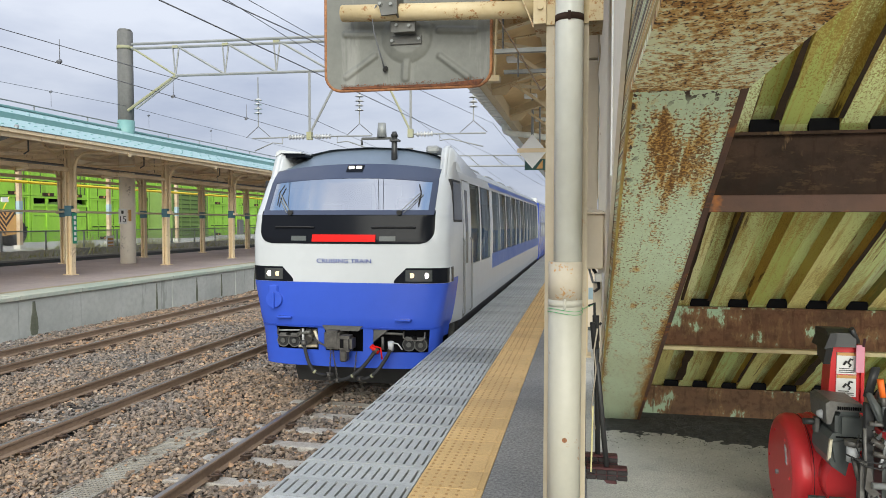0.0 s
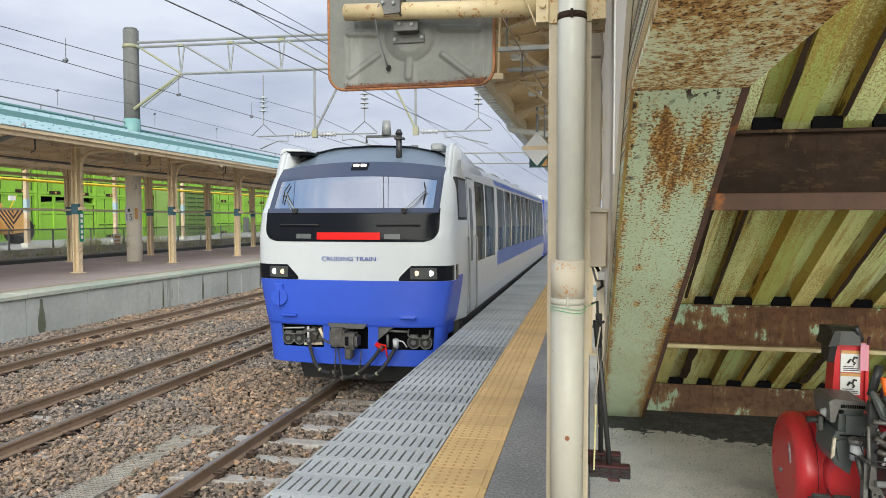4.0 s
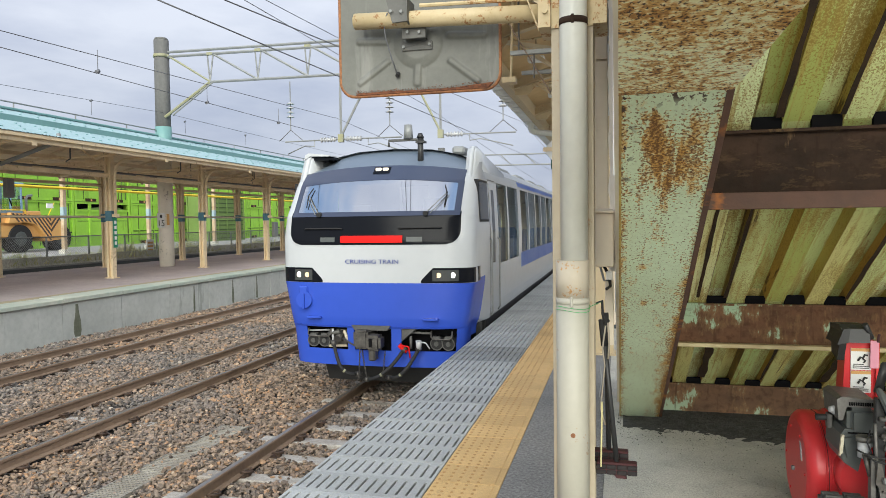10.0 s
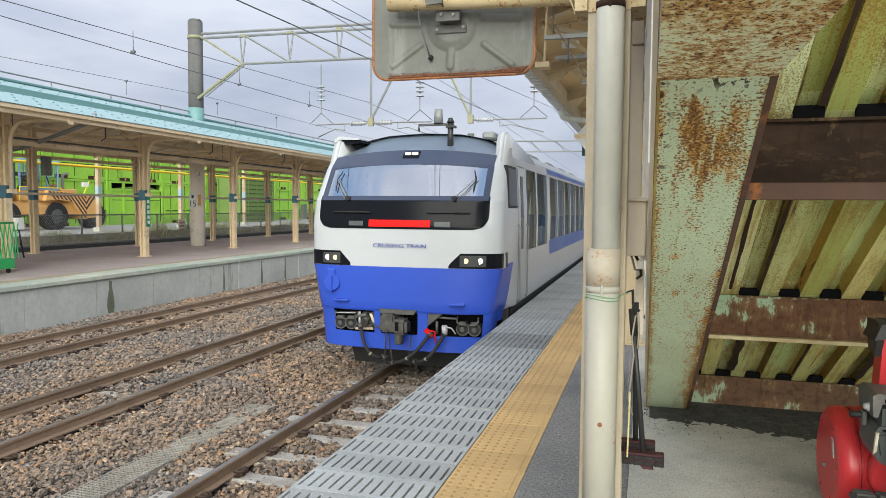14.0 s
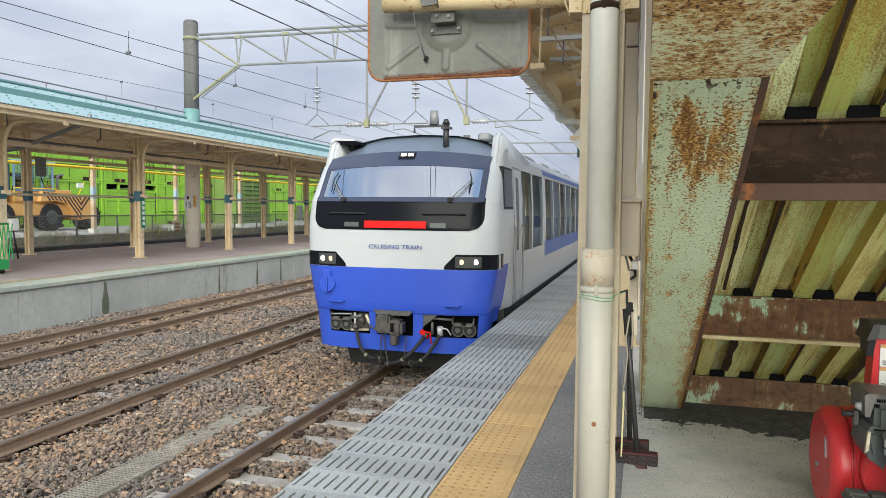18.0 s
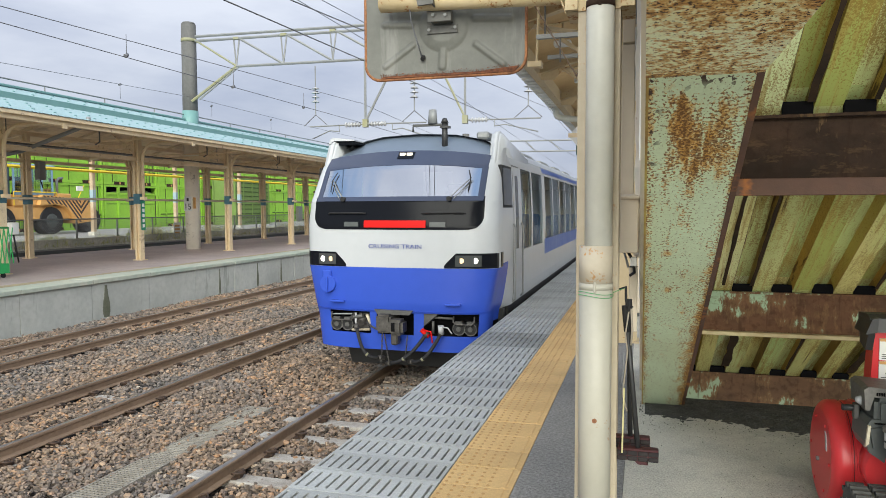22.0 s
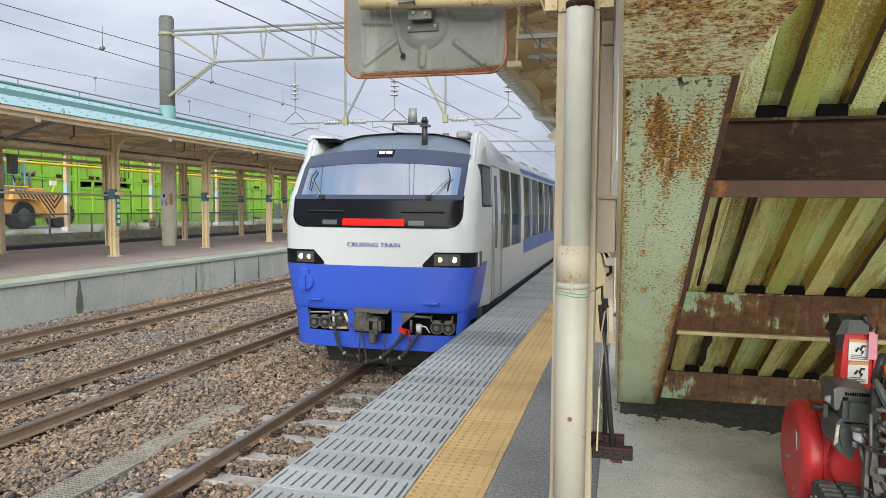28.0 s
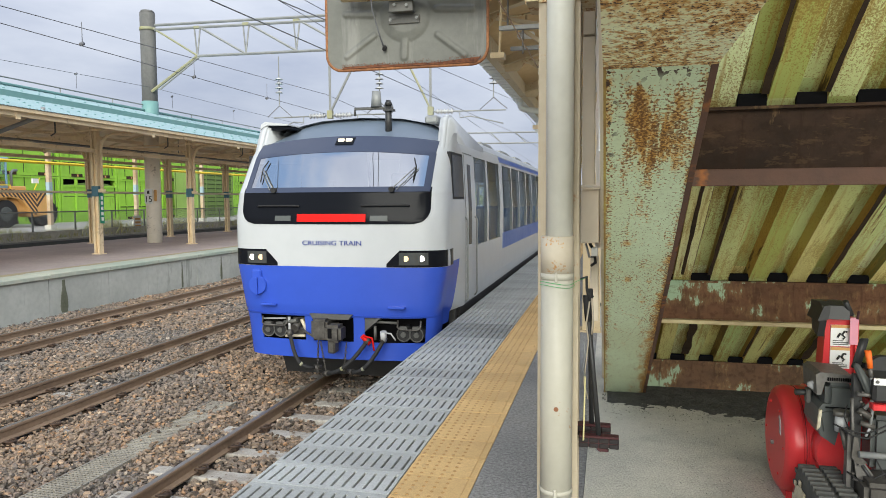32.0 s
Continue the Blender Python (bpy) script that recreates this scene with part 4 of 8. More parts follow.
part("dusty_floor", box(1.002, 16, -8, 320, -0.058, -0.001), M["floor"], near_platform, "dusty grey concrete floor")


def slat_panel_mesh(w, d):
    """One plastic edge panel with a row of through slots."""
    bm = bmesh.new()
    n = 13
    pitch = w / n
    sw, m0 = pitch * 0.25, 0.040
    g = 0.003
    zt, zb = 0.0, -0.045
    def quad(a, b, c, e):
        bm.faces.new([bm.verts.new(p) for p in (a, b, c, e)])
    quad((g, g, zt), (w - g, g, zt), (w - g, m0, zt), (g, m0, zt))
    quad((g, d - m0, zt), (w - g, d - m0, zt), (w - g, d - g, zt), (g, d - g, zt))
    x = g
    for i in range(n):
        a = (i + 0.5) * pitch - sw / 2
        quad((x, m0, zt), (a, m0, zt), (a, d - m0, zt), (x, d - m0, zt))
        b = a + sw
        quad((a, m0, zb), (a, m0, zt), (a, d - m0, zt), (a, d - m0, zb))
        quad((b, m0, zt), (b, m0, zb), (b, d - m0, zb), (b, d - m0, zt))
        quad((a, d - m0, zt), (b, d - m0, zt), (b, d - m0, zb), (a, d - m0, zb))
        quad((b, m0, zt), (a, m0, zt), (a, m0, zb), (b, m0, zb))
        x = b
    quad((x, m0, zt), (w - g, m0, zt), (w - g, d - m0, zt), (x, d - m0, zt))
    quad((g, g, zb), (w - g, g, zb), (w - g, g, zt), (g, g, zt))
    quad((w - g, d - g, zb), (g, d - g, zb), (g, d - g, zt), (w - g, d - g, zt))
    quad((g, d - g, zb), (g, g, zb), (g, g, zt), (g, d - g, zt))
    quad((w - g, g, zb), (w - g, d - g, zb), (w - g, d - g, zt), (w - g, g, zt))
    return data("edge_panel", bm, M["slat"])


def tile_mesh(dots):
    """One yellow tactile tile: a field of blunt dots and a raised line on the inner side."""
    bm = bmesh.new()
    g = 0.0035
    bm_box(bm, g, 0.415 - g, g, 0.3 - g, -0.04, 0.0)
    if dots:
        for i in range(5):
            for j in range(5):
                first = len(bm.faces)
                bm_bar(bm, (0.03 + 0.06 * i, 0.03 + 0.06 * j, 0), (0.03 + 0.06 * i, 0.03 + 0.06 * j, 0.0035), 0.0115, 0.0075, n=6)
                bm.faces.ensure_lookup_table()
                for f in bm.faces[first:]:
                    f.material_index = 1
        bm_box(bm, 0.352, 0.372, 0.012, 0.288, 0.0, 0.005)
    me = data("tactile_tile", bm, M["yellow"])
    me.materials.append(M["yellow_dot"])
    return me


def platform_pieces():
    me, t1, t0 = slat_panel_mesh(0.803, 0.3), tile_mesh(True), tile_mesh(False)
    # darker copy of the panel, for those between y 7.9 and 8.75
    stained = me.copy()
    stained.materials[0] = M["slat_darker"]
    # black sheet paints the shade seen through the panel slots
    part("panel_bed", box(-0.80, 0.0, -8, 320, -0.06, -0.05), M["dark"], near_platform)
    y = 4.5 - 0.3 * 24
    i = 0
    while y < 62:
        p = part("edge_panel", stained if 7.9 < y < 8.75 else me, None, near_platform)
        p.location = (-0.803, y, random.uniform(-0.002, 0.001))
        q = part("tactile_tile", t1 if y < 17 else t0, None, near_platform)
        q.location = (0.001, y, random.uniform(-0.002, 0.001))
        y += 0.3
        i += 1
    far = bmesh.new()
    for k in range(240):
        bm_box(far, -0.803, -0.004, y + k * 0.3 + 0.004, y + k * 0.3 + 0.296, -0.045, 0)
    tagged(part("edge_panels_beyond", far, M["slat"], near_platform), kind="stuff")
    part("tactile_strip_beyond", box(0, 0.415, y, 250, -0.04, 0), M["yellow"], near_platform)


platform_pieces()
drain = thing("drain_channel", "narrow drain with a dull grey bar grating between the tracks", "drain")
for x in (-3.985, -3.635):
    part("side_bar", box(x, x + 0.02, 2.5, 8.6, -1.22, -1.078), M["grate"], drain)
gb = bmesh.new()
for k in range(135):
    bm_box(gb, -3.965, -3.635, 2.52 + k * 0.045, 2.535 + k * 0.045, -1.10, -1.081)
for k in range(7):
    bm_box(gb, -3.93 + k * 0.045, -3.922 + k * 0.045, 2.52, 8.58, -1.10, -1.083)
# black floor paints the shade below the grating bars
part("channel", box(-3.965, -3.635, 2.5, 8.6, -1.30, -1.20), M["dark"], drain)
tagged(part("grating", gb, M["grate"], drain), kind="stuff")

# ---- stair seen from below ----
STAIR_X0, STAIR_X1 = 1.105, 3.6
stair = thing("staircase", "underside of a rusting pale green steel footbridge stair", "staircase", at=(0, 0, 0))


def girder(x0, x1):
    low = [(6.15, 0.0), (2.61, 1.932), (1.0, 1.945)]
    high = [(1.0, 2.33), (2.75, 2.28), (6.80, 0.0)]
    bm = prism(low + high, 0, x0, x1)
    return bm


part("stringer", girder(1.096, 1.404), M["stringer"], stair, "pale green box stringer speckled with rust")
# unseen far stringer, added to darken the space under the stair
part("stringer", girder(3.6, 3.9), M["stringer"], stair, "pale green box stringer speckled with rust")
# rusted lower plate of the landing part
part("landing_soffit", prism([(2.60, 1.944), (2.60, 1.927), (1.0, 1.938), (1.0, 1.954)], 0, 1.094, 1.408), M["soffit"], stair, "heavily rusted soffit plate")
part("stringer_lip", prism([(6.142, 0.0), (2.606, 1.930), (2.63, 1.946), (6.19, 0.0)], 0, 1.392, 1.4125), M["flange"], stair, "rust-brown stringer edge")


part("stringer_lip", prism([(6.142, 0.0), (2.606, 1.930), (1.0, 1.936), (1.0, 1.97), (2.64, 1.96), (6.22, 0.0)], 0, 1.0945, 1.103), M["edge_rust"], stair, "ochre rusted stringer edge")


def deck_z(y):
    return 1.062 + (4.98 - y) * 0.60


DECK_PITCH, DECK_X = 0.217, 1.29


def deck():
    """Trapezoid-ribbed steel sheet that climbs towards the viewer; every fold is a strip with a weathering of its own."""
    bm = bmesh.new()
    fold = [(0, 0), (0.10, 0), (0.120, 0.075), (0.197, 0.075), (DECK_PITCH, 0)]
    rng = random.Random(21)
    x = DECK_X
    while x < STAIR_X1:
        for k in range(4):
            (xa, za), (xb, zb) = fold[k], fold[k + 1]
            for y0, y1 in ((6.75, 4.97), (4.97, 3.51), (3.51, 1.9)):
                f = bm.faces.new([bm.verts.new(p) for p in ((x + xa, y0, deck_z(y0) + za), (x + xb, y0, deck_z(y0) + zb), (x + xb, y1, deck_z(y1) + zb), (x + xa, y1, deck_z(y1) + za))])
                # most steep walls take the darker tones: rust with shade painted in
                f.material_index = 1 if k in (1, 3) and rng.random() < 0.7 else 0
        x += DECK_PITCH
    return bm


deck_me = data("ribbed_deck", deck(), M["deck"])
deck_me.materials.append(M["deck_rust_shade"])
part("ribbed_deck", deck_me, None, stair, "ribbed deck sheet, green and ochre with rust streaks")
# rust-eaten laps between the sheets
for x, y0, y1, w in ((1.705, 2.2, 3.48, 0.016), (1.93, 2.2, 3.48, 0.012), (1.44, 5.03, 6.1, 0.04), (1.440, 3.58, 4.93, 0.052), (1.555, 3.58, 4.93, 0.012), (1.71, 3.58, 4.93, 0.012), (2.36, 3.65, 4.93, 0.014), (1.71, 5.03, 6.2, 0.035), (2.14, 5.03, 6.2, 0.014), (2.57, 5.03, 6.2, 0.03), (2.80, 3.65, 4.93, 0.02)):
    seam = bmesh.new()
    n = 30
    prev = None
    for i in range(n + 1):
        y = y0 + (y1 - y0) * i / n
        o = w * 0.35 * noise.noise((x * 7, y * 9, 1))
        g = w * (0.8 + 0.5 * noise.noise((x * 3, y * 5, 7)))
        row = [seam.verts.new((x + o - g, y, deck_z(y) - 0.004)), seam.verts.new((x + o + g, y, deck_z(y) - 0.004)), seam.verts.new((x + o, y, deck_z(y) + 0.01))]
        if prev:
            for k in range(3):
                seam.faces.new((prev[k], prev[(k + 1) % 3], row[(k + 1) % 3], row[k]))
        prev = row
    part("rusted_lap", seam, M["lap_rust"], stair, "dark rust-eaten lap of the deck sheet")
part("tread_mass", prism([(6.9, 0.22), (2.45, 2.80), (1.9, 3.05), (1.0, 3.05), (1.0, 3.25), (2.3, 3.25), (7.2, 0.22)], 0, 1.11, STAIR_X1), M["concrete"], stair, "concrete treads above the deck")


def cross_beam(name, y, z0, z1, lip, x1=STAIR_X1, mats=("beam", "flange"), deep=0.10):
    b = part(name, box(1.41, x1, y, y + 0.012, z0 + 0.012, z1 - 0.012), M[mats[0]], stair, "rust-brown channel beam")
    part("flange", box(1.41, x1, y - deep, y + 0.012, z0, z0 + 0.012), M[mats[1]], b)
    if lip:
        part("flange_lip", box(1.41, x1, y - deep - 0.008, y - deep, z0 - 0.002, z0 + lip, 0.003), M[mats[1]], b)
    part("top_flange", box(1.41, x1, y - deep * 0.3, y + 0.012, z1 - 0.012, z1), M[mats[0]], b)
    # black blocks added to paint the shade in the open rib gaps
    x = DECK_X
    while x < x1:
        part("rib_filler", box(x + 0.104, x + 0.213, y - 0.012, y + 0.010, z1 + 0.001, z1 + 0.048 + 0.012 * noise.noise((x * 5, y, 0))), M["dark"], b, "black block painting the shade in a rib gap")
        x += DECK_PITCH


cross_beam("cross_beam", 3.52, 1.601, 1.915, 0.064)
cross_beam("cross_beam", 4.98, 0.798, 1.05, 0.022, mats=("beam_green", "flange_pale"))
cross_beam("cross_beam", 6.30, 0.012, 0.255, 0, mats=("beam_foot", "beam"), deep=0.05)
cross_beam("landing_beam", 1.6, 1.95, 2.2, 0, mats=("soffit", "soffit"))


def dirt_drift():
    """A low bank of dark grit at the foot of the stair; its near-black also paints the stair's shade."""
    bm = bmesh.new()
    xs, ys = np.linspace(1.12, 3.5, 120), np.linspace(5.45, 6.32, 44)
    rows = []
    for y in ys:
        row = []
        for x in xs:
            reach = 5.86 - 0.12 * min(1.0, max(0.0, (x - 1.3) / 0.6)) + 0.14 * noise.noise((x * 2.1, 0, 3)) + 0.09 * noise.noise((x * 9, y * 9, 1)) + 0.07 * noise.noise((x * 27, y * 27, 6))
            h = (y - reach) * 0.07 + 0.007 * noise.noise((x * 22, y * 22, 0)) + 0.004 * noise.noise((x * 60, y * 60, 5))
            row.append(bm.verts.new((x, y, max(-0.012, min(0.03, h)))))
        rows.append(row)
    for a, b in zip(rows, rows[1:]):
        for i in range(len(xs) - 1):
            bm.faces.new((a[i], a[i + 1], b[i + 1], b[i]))
    return bm


def floor_grit():
    """Loose grit on the floor, thick by the drift and thinning out towards the open."""
    rng = random.Random(31)
    bm = bmesh.new()
    for i in range(3600):
        x = rng.uniform(1.08, 3.2)
        y = 6.2 - abs(rng.gauss(0, 0.34)) if i < 1700 else rng.uniform(2.6, 5.9)
        if i >= 1700 and noise.noise((x * 1.3, y * 1.3, 9)) < 0.0:
            continue
        r = rng.uniform(0.0025, 0.006) * (1.0 if i < 1700 else 0.7)
        a = rng.uniform(0, 6.28)
        ring = [bm.verts.new((x + r * rng.uniform(0.7, 1.2) * math.cos(a + k * 2.094), y + r * rng.uniform(0.7, 1.2) * math.sin(a + k * 2.094), 0.0)) for k in range(3)]
        tip = bm.verts.new((x + r * rng.uniform(-0.3, 0.3), y + r * rng.uniform(-0.3, 0.3), r * rng.uniform(0.7, 1.3) + (0.01 if y > 5.95 else 0)))
        for k in range(3):
            bm.faces.new((ring[k], ring[(k + 1) % 3], tip))
    return bm


tagged(new("loose_grit", data("loose_grit", floor_grit(), M["grit"])), "loose dark grit scattered over the concrete floor", "grit", kind="stuff")
tagged(new("dirt_drift", data("dirt_drift", dirt_drift(), M["grit"])), "dark grit with painted shade along the stair foot", "dirt", kind="stuff")

# column and pipe
col = thing("canopy_column", "cream steel column with a drain pipe fixed to it", "column", at=(0, 0, 0))
for nm, b in (("flange", box(0.80, 0.985, 3.70, 3.712, 0, 3.4)), ("flange", box(0.80, 0.985, 3.878, 3.89, 0, 3.4)), ("web", box(0.888, 0.897, 3.712, 3.878, 0, 3.4))):
    part(nm, b, M["col_cream"], col)
part("drain_pipe", bar((0.902, 3.625, 1.38), (0.902, 3.625, 3.4), 0.060, n=24), M["pipe"], col, "grey plastic drain pipe")
part("pipe_sleeve", bar((0.893, 3.622, 0.0), (0.893, 3.622, 1.385), 0.0715, n=24), M["pipe_low"], col, "ivory steel pipe sleeve with rust specks")

# ---- the train ----
train = thing("train", "white and blue diesel excursion train with black windscreen mask", "train", at=(-2.315, 9.75, RAIL_Z))


def lerp(x, table):
    for (a, p), (b, q) in zip(table, table[1:]):
        if x <= b:
            return p + (q - p) * max(0.0, (x - a) / (b - a))
    return table[-1][1]


def half_width(h):
    return lerp(h, ((0.40, 1.28), (1.02, 1.34), (1.655, 1.462), (2.35, 1.466), (3.1, 1.43), (3.5, 1.36)))


def nose(x, h):
    """How far back the front face lies at a place across and a height."""
    w, n, d = half_width(h), 4.5, 0.42
    u = min(1.0, abs(x) / w)
    back = lerp(h, ((0.40, 0.05), (1.0, 0.035), (1.06, 0.0), (2.25, 0.0), (2.6, 0.07), (3.12, 0.42), (3.5, 0.85), (3.62, 1.25)))
    return d * (1 - (1 - u ** n) ** (1 / n)) + 0.07 * u * u + back


def crisp(bm):
    bmesh.ops.recalc_face_normals(bm, faces=bm.faces[:])
    for e in bm.edges:
        if len(e.link_faces) == 2 and e.calc_face_angle(0) > 0.7:
            e.smooth = False


def patch(heights, left, right, off=0.0, nx=24, thick=0.02):
    """A skin on the nose between two edges, each a function of the height."""
    bm = bmesh.new()
    rows = []
    for h in heights:
        a, b = left(h), right(h)
        row = []
        for i in range(nx + 1):
            t = -math.cos(math.pi * i / nx) * 0.5 + 0.5
            x = a + (b - a) * t
            row.append(bm.verts.new((x, nose(x, h) - off, h)))
        rows.append(row)
    for p, q in zip(rows, rows[1:]):
        for i in range(nx):
            bm.faces.new((p[i], p[i + 1], q[i + 1], q[i])).smooth = True
    if thick:
        edge = bmesh.ops.extrude_face_region(bm, geom=bm.faces[:])
        for v in [g for g in edge["geom"] if isinstance(g, bmesh.types.BMVert)]:
            v.co.y += thick
        crisp(bm)
    return bm


def steps(a, b, n):
    return [a + (b - a) * i / n for i in range(n + 1)]


full_l, full_r = (lambda h: -half_width(h)), (lambda h: half_width(h))
part("nose_lower", patch(steps(1.02, 1.655, 8), full_l, full_r, nx=48), M["train_blue"], train, "glossy blue lower nose")
part("nose_upper", patch(steps(1.655, 2.60, 14), full_l, full_r, nx=48), M["train_white"], train, "glossy white nose")
for s in (-1, 1):
    lo = (lambda h: -half_width(h)) if s < 0 else (lambda h: 1.24)
    hi = (lambda h: -1.24) if s < 0 else (lambda h: half_width(h))
    part("windscreen_pillar", patch(steps(2.60, 3.5, 14), lo, hi, nx=10, thick=0.05), M["train_white"], train)
roundbase = lambda h, w: w - 0.20 * (1 - math.sqrt(max(0.0, 1 - ((2.40 - h) / 0.205) ** 2))) if h < 2.40 else w
part("mask", patch(steps(2.195, 2.66, 16), lambda h: -roundbase(h, 1.285), lambda h: roundbase(h, 1.285), off=0.008, nx=40), M["train_black"], train, "glossy black mask below the windscreen")


def arch(x, side, mid):
    return side + (mid - side) * (1 - (x / 1.22) ** 2)


def arch_patch(lo, hi, w, off, n=40, rows=10, thick=0.02):
    """A skin whose lower and upper edge are shallow arches; lo and hi give (side, middle) heights."""
    bm = bmesh.new()
    grid = []
    for r in range(rows + 1):
        row = []
        for i in range(n + 1):
            x = -w + 2 * w * i / n
            a, b = arch(x, *lo), arch(x, *hi)
            h = a + (b - a) * r / rows
            row.append(bm.verts.new((x, nose(x, h) - off, h)))
        grid.append(row)
    for p, q in zip(grid, grid[1:]):
        for i in range(n):
            bm.faces.new((p[i], p[i + 1], q[i + 1], q[i])).smooth = True
    if thick:
        edge = bmesh.ops.extrude_face_region(bm, geom=bm.faces[:])
        for v in [g for g in edge["geom"] if isinstance(g, bmesh.types.BMVert)]:
            v.co.y += thick
        crisp(bm)
    return bm


part("windscreen", arch_patch((2.66, 2.66), (3.06, 3.13), 1.195, 0.006, thick=0), M["glass_front"], train, "clear windscreen with sky reflections")
part("forehead", arch_patch((3.06, 3.13), (3.27, 3.36), 1.265, 0.010), M["train_slate"], train, "dark slate panel above the windscreen")
part("windscreen_sill", arch_patch((2.60, 2.60), (2.665, 2.665), 1.265, 0.014), M["train_slate"], train)
for s in (-1, 1):
    lo, hi = ((lambda h: -1.27), (lambda h: -1.185)) if s < 0 else ((lambda h: 1.185), (lambda h: 1.27))
    part("windscreen_edge", patch(steps(2.62, 3.09, 8), lo, hi, off=0.012, nx=4), M["train_slate"], train)


# skirt with its openings
for a, b in ((-1.0, -0.775), (-0.285, -0.205), (0.215, 0.325), (0.905, 1.0)):
    part("skirt_panel", patch(steps(0.68, 1.03, 3), lambda h, a=a: a * half_width(h), lambda h, b=b: b * half_width(h), nx=12), M["train_blue"], train)
part("skirt_bottom", patch(steps(0.46, 0.69, 4), full_l, full_r, nx=48), M["train_blue"], train)
part("skirt_ledge", patch(steps(1.01, 1.035, 1), full_l, full_r, off=0.015, nx=48), M["train_blue"], train)
# black block paints the shade behind the skirt openings
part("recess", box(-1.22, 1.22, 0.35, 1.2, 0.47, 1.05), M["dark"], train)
coupler = part("coupler", box(-0.22, 0.0, -0.16, 0.3, 0.74, 1.0, 0.03, 2), M["steel"], train, "oily grey knuckle coupler")
part("knuckle", box(-0.02, 0.20, -0.22, 0.02, 0.72, 0.94, 0.04, 2), M["steel"], coupler)
# black plate paints the shade in the knuckle's gap
part("knuckle_gap", box(0.04, 0.09, -0.228, -0.2, 0.78, 0.90), M["dark"], coupler)
part("release_bar", tube([(-0.42, -0.02, 0.86), (-0.30, -0.06, 0.80), (-0.22, -0.1, 0.78)], 0.014), M["steel"], coupler)
part("lock_lift", box(0.02, 0.12, -0.2, -0.05, 0.58, 0.74, 0.02), M["steel"], coupler)
part("top_plate", prism([(-0.29, 1.05), (0.29, 1.05), (0.24, 0.985), (-0.24, 0.985)], 1, -0.03, 0.3), M["train_grey"], coupler)
for x in (-0.93, -0.76, 0.93, 1.10):
    soc = part("jumper_socket", bar((x, 0.10, 0.80), (x, 0.36, 0.80), 0.085, n=16), M["rubber"], train, "round jumper socket with hinged cover")
    part("cover_boss", bar((x, 0.075, 0.80), (x, 0.10, 0.80), 0.035, n=10), M["train_grey"], soc)
    part("cover_hinge", box(x - 0.05, x + 0.05, 0.08, 0.14, 0.875, 0.905), M["train_grey"], soc)
for x0, x1 in ((-1.0, -0.65), (0.86, 1.16)):
    part("guard_loop", tube([(x0, 0.09, 0.98), (x0, 0.06, 0.90), (x0 + 0.04, 0.05, 0.87), (x1 - 0.04, 0.05, 0.87), (x1, 0.06, 0.90), (x1, 0.09, 0.98)], 0.011), M["steel"], train)
part("valve_block", box(-0.66, -0.40, 0.14, 0.34, 0.70, 0.96, 0.04, 2), M["steel"], train)
part("valve_body", bar((-0.52, 0.02, 0.84), (-0.52, 0.2, 0.90), 0.05, n=10), M["steel"], train)
for a, b, r, m in (((-0.70, 0.10, 0.90), (-0.50, 0.06, 0.94), 0.028, "bracket_grey"), ((-0.62, 0.08, 0.98), (-0.62, 0.08, 0.74), 0.018, "porcelain"), ((-0.44, 0.06, 0.96), (-0.36, 0.10, 0.74), 0.022, "sprocket"),
                   ((-0.70, 0.12, 0.72), (-0.42, 0.12, 0.73), 0.020, "sprocket"), ((0.44, 0.12, 0.95), (0.84, 0.12, 0.94), 0.018, "bracket_grey"), ((0.56, 0.08, 0.90), (0.56, 0.08, 0.72), 0.020, "bracket_grey"), ((-1.08, 0.16, 0.93), (-0.70, 0.14, 0.95), 0.012, "porcelain")):
    part("air_pipe", bar(a, b, r, n=8), M[m], train)
for x in (-0.93, -0.76, 0.93, 1.10):
    part("socket_rim", tube([(x + 0.088 * math.cos(radians(30 * k)), 0.095, 0.80 + 0.088 * math.sin(radians(30 * k))) for k in range(13)], 0.008, 5), M["bracket_grey"], train)
part("bracket", prism([(0.40, 1.02), (0.66, 1.02), (0.42, 0.82)], 1, 0.05, 0.3), M["train_grey"], train)


def hose(pts, label=""):
    h = part("brake_hose", tube(pts, 0.025, 10), M["rubber"], train, label or "black rubber brake hose")
    a, b = Vector(pts[0]), Vector(pts[1])
    part("hose_collar", bar(a + (a - b) * 0.25, a + (b - a) * 0.35, 0.040, n=12), M["steel"], h)
    c, d = Vector(pts[-1]), Vector(pts[-2])
    part("hose_coupling", bar(c, c + (c - d).normalized() * 0.10, 0.04, 0.028, n=10), M["steel"], h)
    mid = Vector(pts[len(pts) // 2])
    nxt = Vector(pts[len(pts) // 2 + 1])
    part("hose_band", bar(mid, mid + (nxt - mid).normalized() * 0.03, 0.028, n=10), M["lichen"], h)
    return h


def droop(a, b, low, n=9):
    out = []
    for i in range(n + 1):
        t = i / n
        p = Vector(a).lerp(Vector(b), t)
        p.z -= low * 4 * t * (1 - t) * (1.15 - 0.3 * t)
        p.y -= 0.10 * math.sin(math.pi * t)
        out.append(tuple(p))
    return out


hose(droop((-0.56, -0.04, 0.80), (-0.22, -0.06, 0.36), 0.13))
hose(droop((0.50, -0.05, 0.74), (-0.02, -0.08, 0.30), 0.10))
hose(droop((0.71, -0.03, 0.76), (0.30, -0.06, 0.33), 0.12))
cock = part("angle_cock", bar((0.44, -0.08, 0.80), (0.53, -0.04, 0.70), 0.035, n=10), M["red"], train, "red brake cock with its lever")
